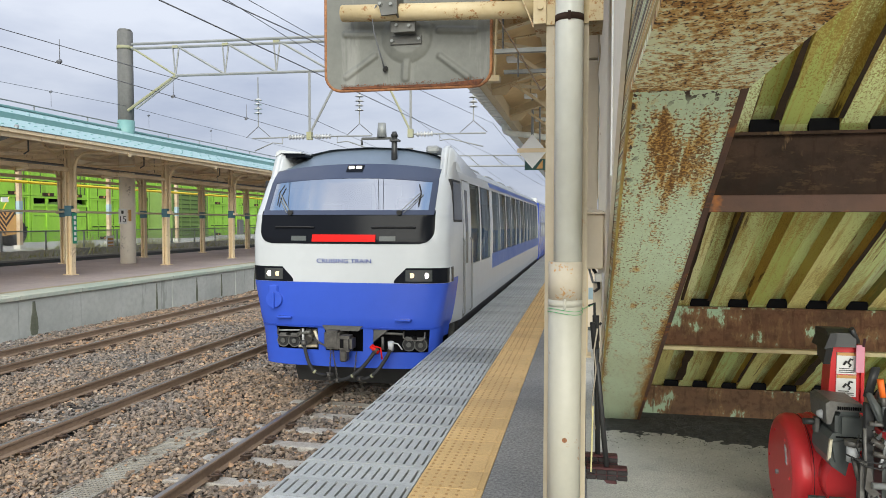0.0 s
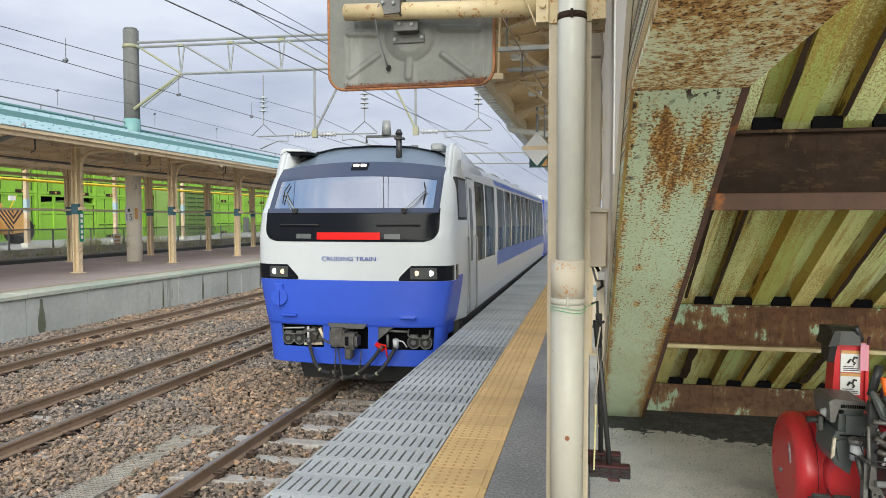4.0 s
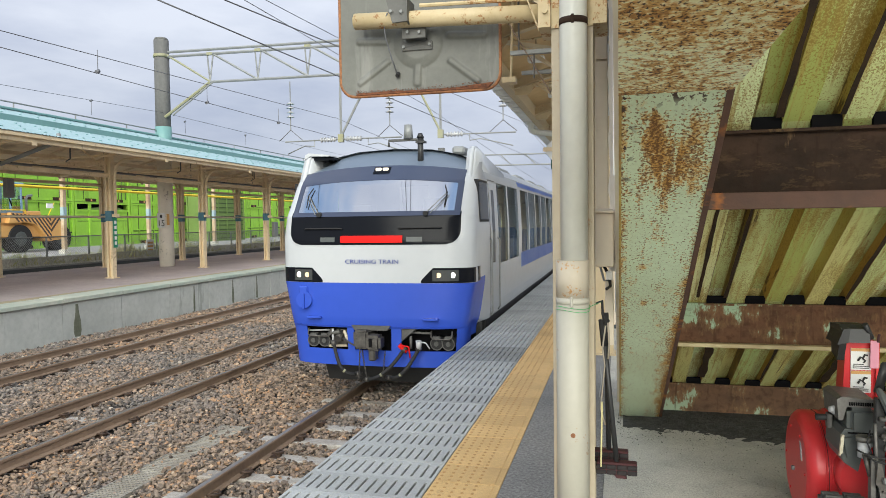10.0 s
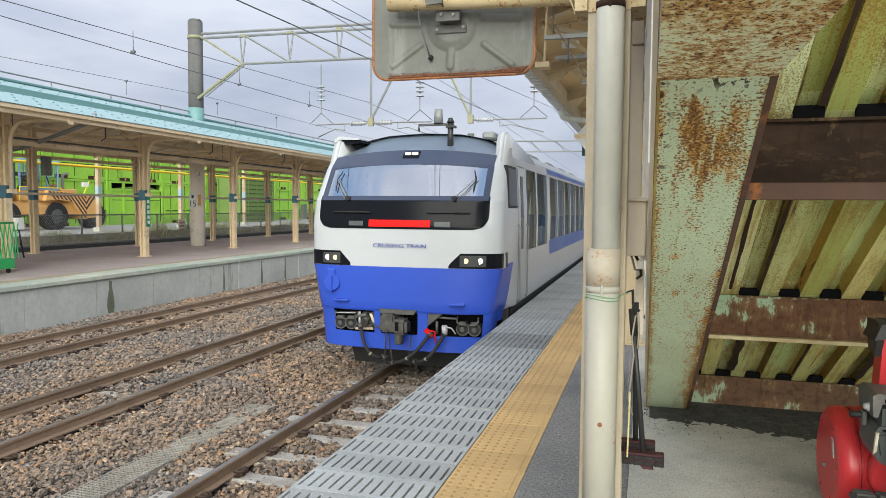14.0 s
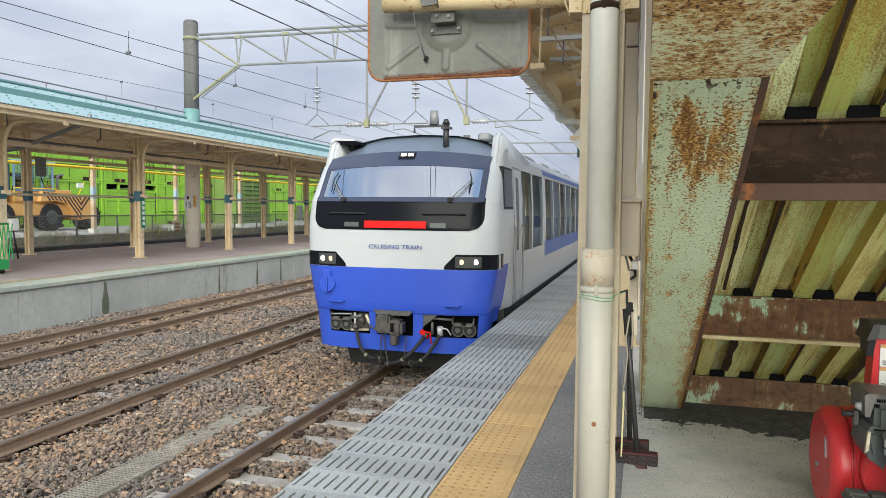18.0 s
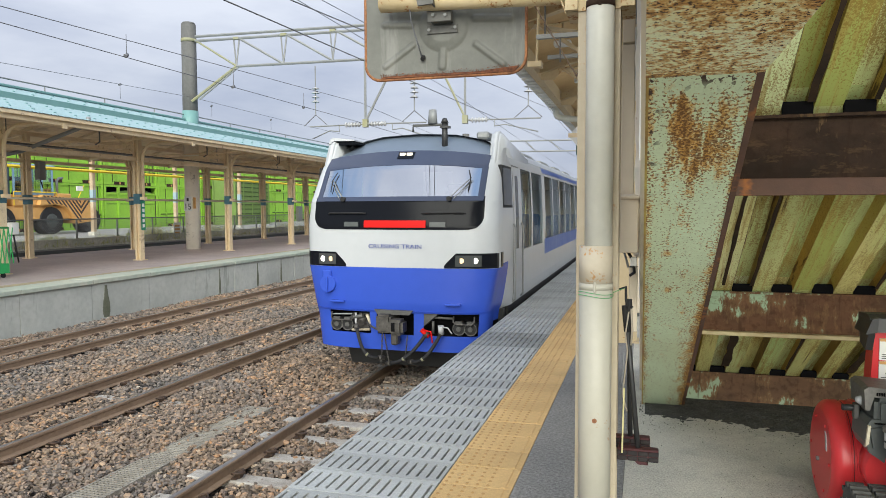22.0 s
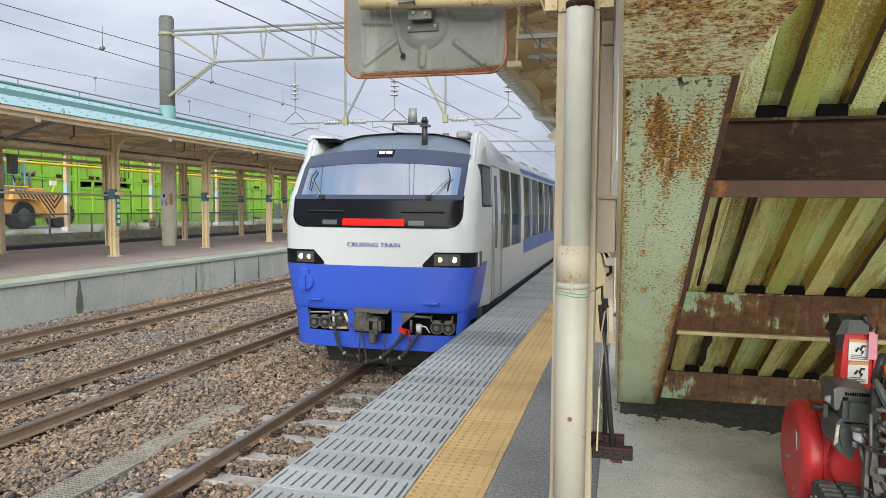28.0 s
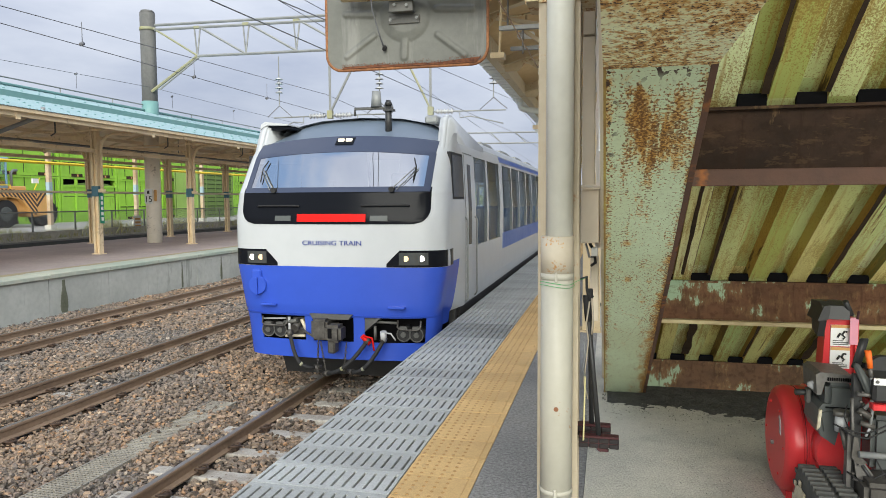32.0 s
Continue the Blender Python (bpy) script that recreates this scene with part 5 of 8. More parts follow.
part("lever", tube([(0.47, -0.10, 0.80), (0.58, -0.10, 0.78), (0.60, -0.09, 0.62)], 0.012), M["red"], cock)
part("white_cock", bar((0.71, -0.05, 0.86), (0.71, -0.03, 0.74), 0.042, n=10), M["porcelain"], train)
part("white_lever", tube([(0.72, -0.07, 0.85), (0.82, -0.08, 0.84), (0.88, -0.08, 0.76)], 0.010), M["porcelain"], train)


def chain(a, b, n):
    bm = bmesh.new()
    a, b = Vector(a), Vector(b)
    for i in range(n):
        p, q = a.lerp(b, i / n), a.lerp(b, (i + 0.85) / n)
        o = Vector((0.009, 0, 0)) if i % 2 else Vector((0, 0.009, 0))
        bm_tube(bm, [p, p + o + (q - p) * 0.2, p + o + (q - p) * 0.8, q], 0.006, 4)
        bm_tube(bm, [p, p - o + (q - p) * 0.2, p - o + (q - p) * 0.8, q], 0.006, 4)
    return bm


part("safety_chain", chain((-0.13, -0.12, 0.74), (-0.16, -0.1, 0.30), 12), M["steel"], train)
part("safety_chain", chain((-0.10, -0.12, 0.72), (-0.04, -0.1, 0.30), 12), M["steel"], train)
part("safety_chain", chain((0.22, -0.05, 0.70), (0.18, -0.06, 0.32), 10), M["steel"], train)
part("plough", prism([(0.30, 0.46), (0.75, 0.46), (0.85, 0.16), (0.45, 0.16)], 0, -0.85, 0.85), M["black"], train, "black obstacle guard")
for y in (1.9, 4.0, 15.5, 17.6):
    for x in (-0.566, 0.566):
        w = part("wheel", bar((x - 0.06, y, 0.43), (x + 0.06, y, 0.43), 0.43, n=28), M["train_grey"], train)
        part("axle_box", box(x * 1.6 - 0.1, x * 1.6 + 0.1, y - 0.15, y + 0.15, 0.3, 0.58, 0.03), M["train_grey"], w)
part("bogie_frame", box(-1.0, 1.0, 1.2, 4.8, 0.45, 0.72, 0.05), M["train_grey"], train)
part("underframe_boxes", box(-1.25, 1.25, 5.6, 14.4, 0.35, 0.9, 0.04), M["train_grey"], train)
for y in (1.15, 1.35, 2.6, 4.4, 6.0):
    part("step_bracket", box(1.28, 1.36, y, y + 0.1, 0.62, 0.96), M["train_grey"], train)

# lamps, red bar, vents, handles, wipers
for s in (-1, 1):
    slant = lambda h: 0.74 + 0.17 * max(0.0, (h - 1.70) / 0.17)
    lo, hi = ((lambda h: -half_width(h)), (lambda h: -slant(h))) if s < 0 else ((lambda h: slant(h)), (lambda h: half_width(h)))
    band = part("lamp_band", patch(steps(1.658, 1.868, 6), lo, hi, off=0.007, nx=20), M["train_black"], train, "black headlamp band")
    a, b = (-1.20, -0.90) if s < 0 else (0.90, 1.26)
    part("lamp_glass", patch(steps(1.685, 1.84, 3), lambda h: a, lambda h: b, off=0.012, nx=8, thick=0.006), M["train_lens"], band)
    x = 1.12 * s if s < 0 else 1.18
    y = nose(x, 1.765)
    part("headlamp", bar((x, y - 0.016, 1.765), (x, y + 0.03, 1.765), 0.036, n=18), M["lamp_on"], band, "lit white headlamp")
    part("headlamp_rim", bar((x, y - 0.0145, 1.765), (x, y + 0.02, 1.765), 0.052, n=18), M["steel"], band)
    x2 = 0.985 * s
    y2 = nose(x2, 1.765)
    part("inner_lamp", bar((x2, y2 - 0.015, 1.765), (x2, y2 + 0.02, 1.765), 0.036, n=16), M["lamp_amber"], band, "warm inner lamp")
    part("side_band", box(1.455 * s - 0.012, 1.455 * s + 0.012, 0.48, 0.60, 1.66, 1.868), M["train_black"], band)
part("tail_bar", patch(steps(2.225, 2.325, 2), lambda h: -0.445, lambda h: 0.480, off=0.022, nx=20), M["red"], train, "red bar across the mask")
for s in (-1, 1):
    a, b = sorted((0.515 * s, 0.78 * s))
    vent = part("marker_lamp", patch(steps(2.222, 2.318, 2), lambda h: a, lambda h: b, off=0.012, nx=8), M["train_black"], train, "dark marker lamp panel")
    part("marker_glass", patch(steps(2.237, 2.303, 2), lambda h: a + 0.02, lambda h: b - 0.02, off=0.017, nx=8, thick=0.006), M["greydark"], vent)
    part("grab_rail", tube([(0.42 * s, nose(0.42 * s, 2.42) - 0.03, 2.425), (0.5 * s, nose(0.5 * s, 2.42) - 0.045, 2.43), (1.0 * s, nose(1.0 * s, 2.42) - 0.045, 2.43),
                            (1.03 * s, nose(1.03 * s, 2.42) - 0.01, 2.42)], 0.011), M["rubber"], train)
    part("step_handle", box(0.87 * s - 0.11, 0.87 * s + 0.11, -0.03, 0.07, 1.135, 1.165, 0.008), M["train_blue"], train)
    p0 = Vector((0.80 * s, nose(0.8, 2.63) - 0.05, 2.63))
    p1 = Vector((1.06 * s, nose(1.06, 2.92) - 0.04, 2.92))
    wiper = part("wiper", tube([p0, p0.lerp(p1, 0.5) - Vector((0, 0.02, 0)), p1], 0.008), M["galv"], train, "parked windscreen wiper")
    q0 = Vector((0.86 * s, nose(0.86, 2.64) - 0.05, 2.63))
    part("second_arm", tube([q0, p1 + Vector((0.03 * s, 0, -0.03))], 0.005), M["galv"], wiper)
    part("pivot", bar(p0 + Vector((0, -0.02, 0)), p0 + Vector((0, 0.06, 0)), 0.035, n=12), M["rubber"], wiper)
    part("blade", tube([(1.045 * s, nose(1.045, 2.74) - 0.035, 2.74), p1 - Vector((0, 0.01, 0)), (1.015 * s, nose(1.015, 3.02) - 0.03, 3.03)], 0.008, 6), M["rubber"], wiper)
valve = part("coupling_cover", bar((-1.03, nose(1.03, 1.4) - 0.065, 1.40), (-1.03, nose(1.03, 1.4) + 0.05, 1.40), 0.118, n=24), M["train_blue"], train, "round blue hatch")
part("hatch_hinge", box(-1.12, -0.98, nose(1.03, 1.5) - 0.05, nose(1.03, 1.5) + 0.06, 1.48, 1.60, 0.02), M["train_blue"], valve)
part("hatch_bar", box(-1.045, -1.015, nose(1.03, 1.4) - 0.095, nose(1.03, 1.4), 1.27, 1.50, 0.006), M["train_blue"], valve)
words = [lettering("word", w, 0.084, M["letter"], train, Matrix(), "navy lettering on the white nose") for w in ("CRUISING", "TRAIN")]
spans = [(min(v.co.x for v in w.data.vertices), max(v.co.x for v in w.data.vertices)) for w in words]
total = sum(b - a for a, b in spans) + 0.030
start = -total / 2
for w, (a, b) in zip(words, spans):
    w.matrix_basis = pose(0.025 + (start - a) * 1.25, -0.016, 1.93, 90, 0, 0) @ Matrix.Diagonal((1.25, 1, 1, 1))
    start += b - a + 0.030
lamp = part("top_lamp", arch_patch((3.235, 3.235), (3.335, 3.335), 0.125, 0.03, n=4, rows=2), M["train_black"], train)
for x in (-0.055, 0.055):
    y = nose(x, 3.285)
    part("bulb", box(x - 0.045, x + 0.045, y - 0.040, y, 3.25, 3.32, 0.008), M["lamp_top"], lamp, "lit warm top lamp")

# cab behind the windscreen
part("cab_back", box(-1.25, 1.25, 1.9, 1.95, 1.6, 3.25), M["cab_grey"], train)
part("dashboard", box(-1.18, 1.18, 0.42, 0.95, 2.2, 2.62, 0.05, 2), M["train_grey"], train)
part("cab_door_window", box(-0.15, 0.35, 1.885, 1.90, 2.45, 3.1), M["signwhite"], train)
for x in (-0.62, 0.62):
    part("cab_seat", box(x - 0.24, x + 0.24, 1.3, 1.45, 2.2, 2.85, 0.08, 3), M["cab_grey"], train)
part("cab_monitor", box(0.62, 0.90, 0.62, 0.68, 2.6, 2.85, 0.02), M["black"], train)
part("cab_pole", bar((0.30, 0.72, 2.62), (0.22, 0.85, 3.12), 0.018, n=8), M["black"], train)

# roof front, fins, aerials
def roof_front():
    bm = bmesh.new()
    rows = []
    for t in steps(0, 1, 6):
        row = []
        for i in range(25):
            x = -1.28 + 2.56 * i / 24
            top = 3.66 - 0.30 * (abs(x) / 1.33) ** 3
            h = arch(x, 3.27, 3.36) + (top - arch(x, 3.27, 3.36)) * t
            row.append(bm.verts.new((x, nose(x, arch(x, 3.27, 3.36)) + 0.03 + t * 0.62, h)))
        rows.append(row)
    for p, q in zip(rows, rows[1:]):
        for i in range(24):
            bm.faces.new((p[i], p[i + 1], q[i + 1], q[i])).smooth = True
    return bm


part("roof_front", roof_front(), M["roof_slate"], train, "grey domed roof front")
part("fin", prism([(0.52, 3.0), (0.66, 3.2), (0.76, 3.42), (0.82, 3.55), (0.90, 3.62), (1.02, 3.64), (1.6, 3.57), (3.4, 3.38), (3.4, 3.1)], 0, 1.235, 1.375, 0.035), M["train_white"], train, "white roof fin")
part("fin", prism([(0.52, 3.0), (0.66, 3.2), (0.76, 3.40), (0.83, 3.52), (0.92, 3.585), (1.05, 3.60), (1.6, 3.54), (3.4, 3.38), (3.4, 3.1)], 0, -1.375, -1.235, 0.035), M["train_white"], train, "white roof fin")
# black plate paints the shaded underside and inner face of the fin
part("fin_cap", prism([(-1.30, 3.49), (-1.29, 3.55), (-0.92, 3.525), (-0.92, 3.50)], 1, 0.90, 1.6), M["train_black"], train, "black plate painting the wing's shaded underside")
part("fin_top", prism([(-1.375, 3.50), (-1.36, 3.57), (-1.30, 3.605), (-0.95, 3.565), (-0.95, 3.545), (-1.28, 3.555)], 1, 0.84, 1.5), M["train_white"], train, "white wing skin")
aerial = part("aerial", bar((0.15, 1.45, 3.84), (0.15, 1.45, 4.06), 0.078, 0.062, n=18), M["galv"], train, "grey dome aerial on a bracket")
part("aerial_bracket", tube([(-0.18, 1.45, 3.72), (-0.18, 1.45, 3.82), (0.40, 1.45, 3.82)], 0.022, 6), M["train_grey"], aerial)
horn = part("whistle_pole", bar((0.50, 0.92, 3.36), (0.50, 0.92, 3.78), 0.048, 0.042, n=14), M["black"], train, "black roof pole")
part("pole_cap", bar((0.50, 0.92, 3.78), (0.50, 0.92, 3.85), 0.060, 0.030, n=14), M["black"], horn)
part("pole_arm", box(0.44, 0.58, 0.86, 0.98, 3.70, 3.73), M["black"], horn)
part("roof_hatch", box(0.85, 1.05, 1.5, 1.9, 3.58, 3.70, 0.03), M["galv"], train)

# car sides
def side_x(h):
    return lerp(h, ((0.86, 1.43), (1.2, 1.462), (2.35, 1.466), (3.12, 1.43), (3.32, 1.36)))


def side_strip(s, y0, y1, h0, h1, off=0.0, n=3):
    bm = bmesh.new()
    hs = sorted({h0, h1, *[h for h in (1.2, 2.35, 3.12) if h0 < h < h1]})
    out = [(bm.verts.new((s * (side_x(h) + off), y0, h)), bm.verts.new((s * (side_x(h) + off), y1, h))) for h in hs]
    inn = [(bm.verts.new((s * (side_x(h) + off - 0.05), y0, h)), bm.verts.new((s * (side_x(h) + off - 0.05), y1, h))) for h in hs]
    for k in range(len(hs) - 1):
        bm.faces.new((out[k][0], out[k][1], out[k + 1][1], out[k + 1][0]))
        bm.faces.new((inn[k][0], inn[k + 1][0], inn[k + 1][1], inn[k][1]))
        for e in (0, 1):
            bm.faces.new((out[k][e], out[k + 1][e], inn[k + 1][e], inn[k][e]))
    bm.faces.new((out[0][0], inn[0][0], inn[0][1], out[0][1]))
    bm.faces.new((out[-1][0], out[-1][1], inn[-1][1], inn[-1][0]))
    bmesh.ops.recalc_face_normals(bm, faces=bm.faces[:])
    return bm


def cab_cheek(s, zone):
    """The cab side from the nose corner to the door: its blue lower front with a slanted edge, the white behind that, or the white above."""
    bm = bmesh.new()
    rows = []
    for h in steps(1.70, 3.32, 18) if zone == "upper" else steps(1.0 if zone == "lower" else 0.86, 1.70, 12):
        y0 = min(nose(half_width(h), h), 1.38) if h >= 1.02 else 0.53
        cut = (0.80 + 0.20 * (h - 0.86) / 0.84 - y0) / (1.40 - y0)
        a, b = {"blue": (0, cut), "lower": (cut, 1), "upper": (0, 1)}[zone]
        rows.append([bm.verts.new((s * ((half_width(h) if h > 1.0 else 1.31) * (1 - t) + side_x(h) * t), y0 + (1.40 - y0) * t, h)) for t in steps(a, b, 4)])
    for p, q in zip(rows, rows[1:]):
        for i in range(4):
            bm.faces.new((p[i], p[i + 1], q[i + 1], q[i])).smooth = True
    return bm


def roof_shell(y0, y1, y_mid=None):
    prof = [(-1.33, 3.32), (-1.24, 3.44), (-1.05, 3.54), (-0.6, 3.63), (0, 3.66)]
    prof = prof + [(-x, z) for x, z in prof[-2::-1]]
    bm = bmesh.new()
    a = [bm.verts.new((x, y0, z)) for x, z in prof]
    b = [bm.verts.new((x, y1, z)) for x, z in prof]
    for i in range(len(prof) - 1):
        bm.faces.new((a[i], a[i + 1], b[i + 1], b[i])).smooth = True
    return bm


def car_side(s, y_end):
    for zone in ("lower", "upper"):
        part("cab_side", cab_cheek(s, zone), M["train_white"], train)
    part("blue_sweep", cab_cheek(s, "blue"), M["train_blue"], train, "blue wrap of the nose corner")
    w = part("cab_window", side_strip(s, 0.62, 1.34, 2.50, 3.12, off=0.004), M["rubber"], train)
    part("pane", side_strip(s, 0.655, 1.305, 2.535, 3.085, off=0.010), M["glass_dark"], w)
    d = part("cab_door", side_strip(s, 1.45, 2.04, 1.03, 3.14, off=0.006), M["train_white"], train, "white cab door")
    part("door_window", side_strip(s, 1.62, 1.84, 1.85, 3.0, off=0.010), M["glass_dark"], d)
    part("door_gap", side_strip(s, 1.43, 2.06, 1.02, 3.16, off=0.002), M["train_grey"], d)
    for y in (1.40, 2.10):
        part("hand_rail", tube([(s * 1.465, y, 1.05), (s * 1.50, y, 1.10), (s * 1.50, y, 2.2), (s * 1.465, y, 2.25)], 0.014), M["galv"], d)
    part("side_wall", side_strip(s, 1.40, y_end, 1.01, 1.80), M["train_white"], train)
    part("cant_rail", side_strip(s, 1.40, y_end, 3.14, 3.32), M["train_white"], train)
    part("door_post", side_strip(s, 1.40, 2.20, 1.80, 3.14), M["train_white"], train)
    wins = [(2.20, 3.24), (3.38, 4.64)]
    part("pillar", side_strip(s, 3.24, 3.38, 1.80, 3.14), M["train_white"], train)
    part("pillar", side_strip(s, 4.64, 5.06, 1.80, 3.14), M["train_white"], train)
    y = 5.06
    while y < y_end - 1.4:
        wins.append((y, y + 1.22))
        part("pillar", side_strip(s, y + 1.22, y + 1.30, 1.80, 3.14), M["pillar_pale"], train)
        y += 1.30
    part("pillar", side_strip(s, y, y_end, 1.80, 3.14), M["train_white"], train)
    for a, b in wins:
        f = part("side_window", side_strip(s, a, b, 1.80, 3.14, off=-0.004), M["glass_side"], train, "tall tinted side window")
        if a < 4:
            part("window_frame", tube([(s * 1.458, a + 0.01, 1.82), (s * 1.426, a + 0.01, 3.12)], 0.012, 6), M["rubber"], f)
    part("blue_band", side_strip(s, 4.95, y_end - 0.3, 1.56, 1.86, off=0.004), M["train_band"], train, "slate blue band with a wave pattern")
    part("upper_band", side_strip(s, 4.95, y_end - 0.3, 3.20, 3.30, off=0.004), M["train_band"], train)


for s in (-1, 1):
    car_side(s, 19.9)
part("roof", roof_shell(1.2, 20.2), M["train_roof"], train, "grey painted roof")
# black box added to paint the shadow gap below the car side
part("underside_shroud", box(-1.40, 1.40, 1.3, 19.9, 0.5, 1.0), M["rubber"], train, "black box painting the shade under the car")
part("car_floor", box(-1.35, 1.35, 1.4, 19.9, 1.0, 1.1), M["train_grey"], train)
part("car_end", box(-1.38, 1.38, 19.9, 20.0, 0.9, 3.5), M["train_white"], train)
part("ceiling_panel", box(-1.25, 1.25, 2.0, 19.9, 3.22, 3.25), M["cab_grey"], train)
for i in range(8):
    for x in (-0.85, 0.85):
        st = part("passenger_seat", box(x - 0.42, x + 0.42, 5.6 + i * 1.7, 5.75 + i * 1.7, 1.2, 2.25, 0.06, 2), M["seat_blue"], train, "blue passenger seat")
part("counter", box(-1.2, -0.7, 2.4, 4.4, 1.1, 2.0, 0.03), M["seat_blue"], train)
for k in range(5):
    part("roof_cooler", box(-0.6, 0.6, 4.6 + k * 3.0, 6.2 + k * 3.0, 3.6, 3.82, 0.05, 2), M["galv"], train)
part("gangway", box(-0.5, 0.5, 20.0, 20.7, 1.0, 3.2), M["rubber"], train)

second = part("second_car", box(-1.43, 1.43, 20.6, 40.5, 0.88, 3.32, 0.05), M["train_blue"], train, "blue second car")
part("second_roof", roof_shell(20.6, 40.5), M["train_roof"], second)
for k in range(10):
    part("second_window", box(1.425, 1.436, 22 + k * 1.75, 23.4 + k * 1.75, 1.85, 3.0), M["glass_dark"], second)
# ---- far platform and its canopy ----
far = thing("far_platform", "far island platform with concrete wall and dark asphalt top", "platform", kind="structure")
part("platform_top", box(-20.4, -12.2, -20, 320, -1.42, -0.15), M["asphalt_far"], far)
y = 2.0
while y < 60:
    part("wall_slab", box(-11.73, -11.53 + random.uniform(-0.006, 0.006), y + 0.008, y + 1.992, -1.42, -0.235), M["concrete"], far, "stained pale concrete wall slab")
    part("coping_slab", box(-12.2, -11.47 + random.uniform(-0.006, 0.006), y + 0.006, y + 1.994, -0.235, -0.13 + random.uniform(-0.008, 0.008), 0.012), M["coping"], far)
    y += 2.0
part("wall_beyond", box(-11.73, -11.53, 60, 320, -1.42, -0.235), M["concrete"], far)
part("coping_beyond", box(-12.2, -11.48, 60, 320, -0.235, -0.13), M["coping"], far)
part("edge_line", box(-12.62, -12.3, 2, 200, -0.15, -0.143), M["line_tan"], far, "faded tan safety line")
for y, w in ((14.45, 0.12), (21.4, 0.06), (23.0, 0.05), (25.5, 0.05), (19.2, 0.04)):
    part("wall_stain", prism([(y - w * 0.3, -0.3), (y + w * 0.3, -0.3), (y + w * 0.45, -0.5), (y + w * 0.9, -0.72), (y + w, -0.95), (y + w * 0.7, -1.08), (y - w * 0.7, -1.08), (y - w, -0.95), (y - w * 0.85, -0.74), (y - w * 0.4, -0.5)], 0, -11.53, -11.518), M["moss"], far, "dark moss streak below a weep hole")

canopy = thing("far_canopy", "turquoise metal platform canopy on tan posts", "canopy")


def corrugated(xa, za, xb, zb, y0, y1, pitch, depth):
    """A ribbed sheet between two long edges."""
    bm = bmesh.new()
    n = int((y1 - y0) / pitch)
    rows = []
    for i in range(n * 2 + 1):
        y = y0 + i * pitch / 2
        d = depth if i % 2 else 0
        rows.append((bm.verts.new((xa, y, za + d)), bm.verts.new((xb, y, zb + d))))
    for p, q in zip(rows, rows[1:]):
        bm.faces.new((p[0], q[0], q[1], p[1]))
    return bm


part("roof_sheet", corrugated(-12.72, 3.83, -15.9, 4.62, -6, 110, 0.11, 0.022), M["turq"], canopy, "pale turquoise ribbed roof sheet")
part("roof_sheet", corrugated(-15.95, 4.77, -17.3, 5.20, -6, 110, 0.11, 0.022), M["turq"], canopy)
part("roof_sheet", corrugated(-21.9, 3.83, -17.3, 5.20, -6, 110, 0.22, 0.03), M["turq"], canopy)
part("roof_step", box(-15.98, -15.86, -6, 110, 4.61, 4.80), M["turq_deep"], canopy, "deep turquoise step flashing")
part("ridge_cap", box(-17.42, -17.18, -6, 110, 5.20, 5.28, 0.02), M["turq_deep"], canopy)
clips = bmesh.new()
for x in (-13.3, -14.1, -14.9, -15.6, -16.4, -17.0):
    z = 3.86 + (-12.72 - x) * 0.2484 if x > -15.9 else 4.80 + (-15.95 - x) * 0.3185
    for k in range(105):
        y = 2.0 + k * 0.66 + (0.33 if int(-x * 10) % 2 else 0)
        bm_box(clips, x - 0.03, x + 0.03, y - 0.02, y + 0.02, z - 0.02, z + 0.012)
tagged(part("sheet_fixing", clips, M["turq_deep"], canopy, "rows of small sheet clips"), kind="stuff")
part("soffit", prism([(-12.82, 3.77), (-17.3, 5.02), (-21.8, 3.77), (-21.8, 3.74), (-17.3, 4.99), (-12.82, 3.74)], 1, -6, 110), M["ceilwood"], canopy, "tan boarded canopy soffit")
part("eave_beam", box(-12.96, -12.84, -6, 110, 3.63, 3.74), M["tan"], canopy)
part("eave_board", box(-12.84, -12.745, -6, 110, 3.74, 3.825), M["tan"], canopy, "tan eave board")
part("longitudinal_beam", box(-15.06, -14.94, -6, 110, 3.13, 3.24), M["tan"], canopy)
part("longitudinal_beam", box(-19.46, -19.34, -6, 110, 3.16, 3.27), M["tan"], canopy)
part("roof_beam", box(-15.06, -14.94, -6, 110, 4.08, 4.22), M["tan"], canopy)
part("roof_beam", box(-19.46, -19.34, -6, 110, 4.08, 4.22), M["tan"], canopy)
part("far_fascia", box(-21.9, -21.78, -6, 110, 3.64, 3.79), M["tan"], canopy)
part("pipe_rail", bar((-19.3, -6, 1.93), (-19.3, 110, 1.93), 0.045, n=8), M["cream"], canopy, "cream handrail pipe")
part("yellow_line_pipe", bar((-23.4, -6, 3.30), (-23.4, 110, 3.30), 0.075, n=6), M["amber"], canopy, "yellow pipe along the canopy back")
part("conduit", bar((-16.2, -6, 3.5), (-16.2, 110, 3.5), 0.03, n=6), M["tan"], canopy)
part("conduit", bar((-18.0, -6, 3.62), (-18.0, 110, 3.62), 0.04, n=6), M["galv"], canopy)
part("conduit", bar((-15.2, -6, 3.34), (-15.2, 110, 3.34), 0.025, n=6), M["polegrey"], canopy)
part("ridge_rail", bar((-17.3, -6, 5.46), (-17.3, 110, 5.46), 0.024, n=6), M["galv"], canopy)


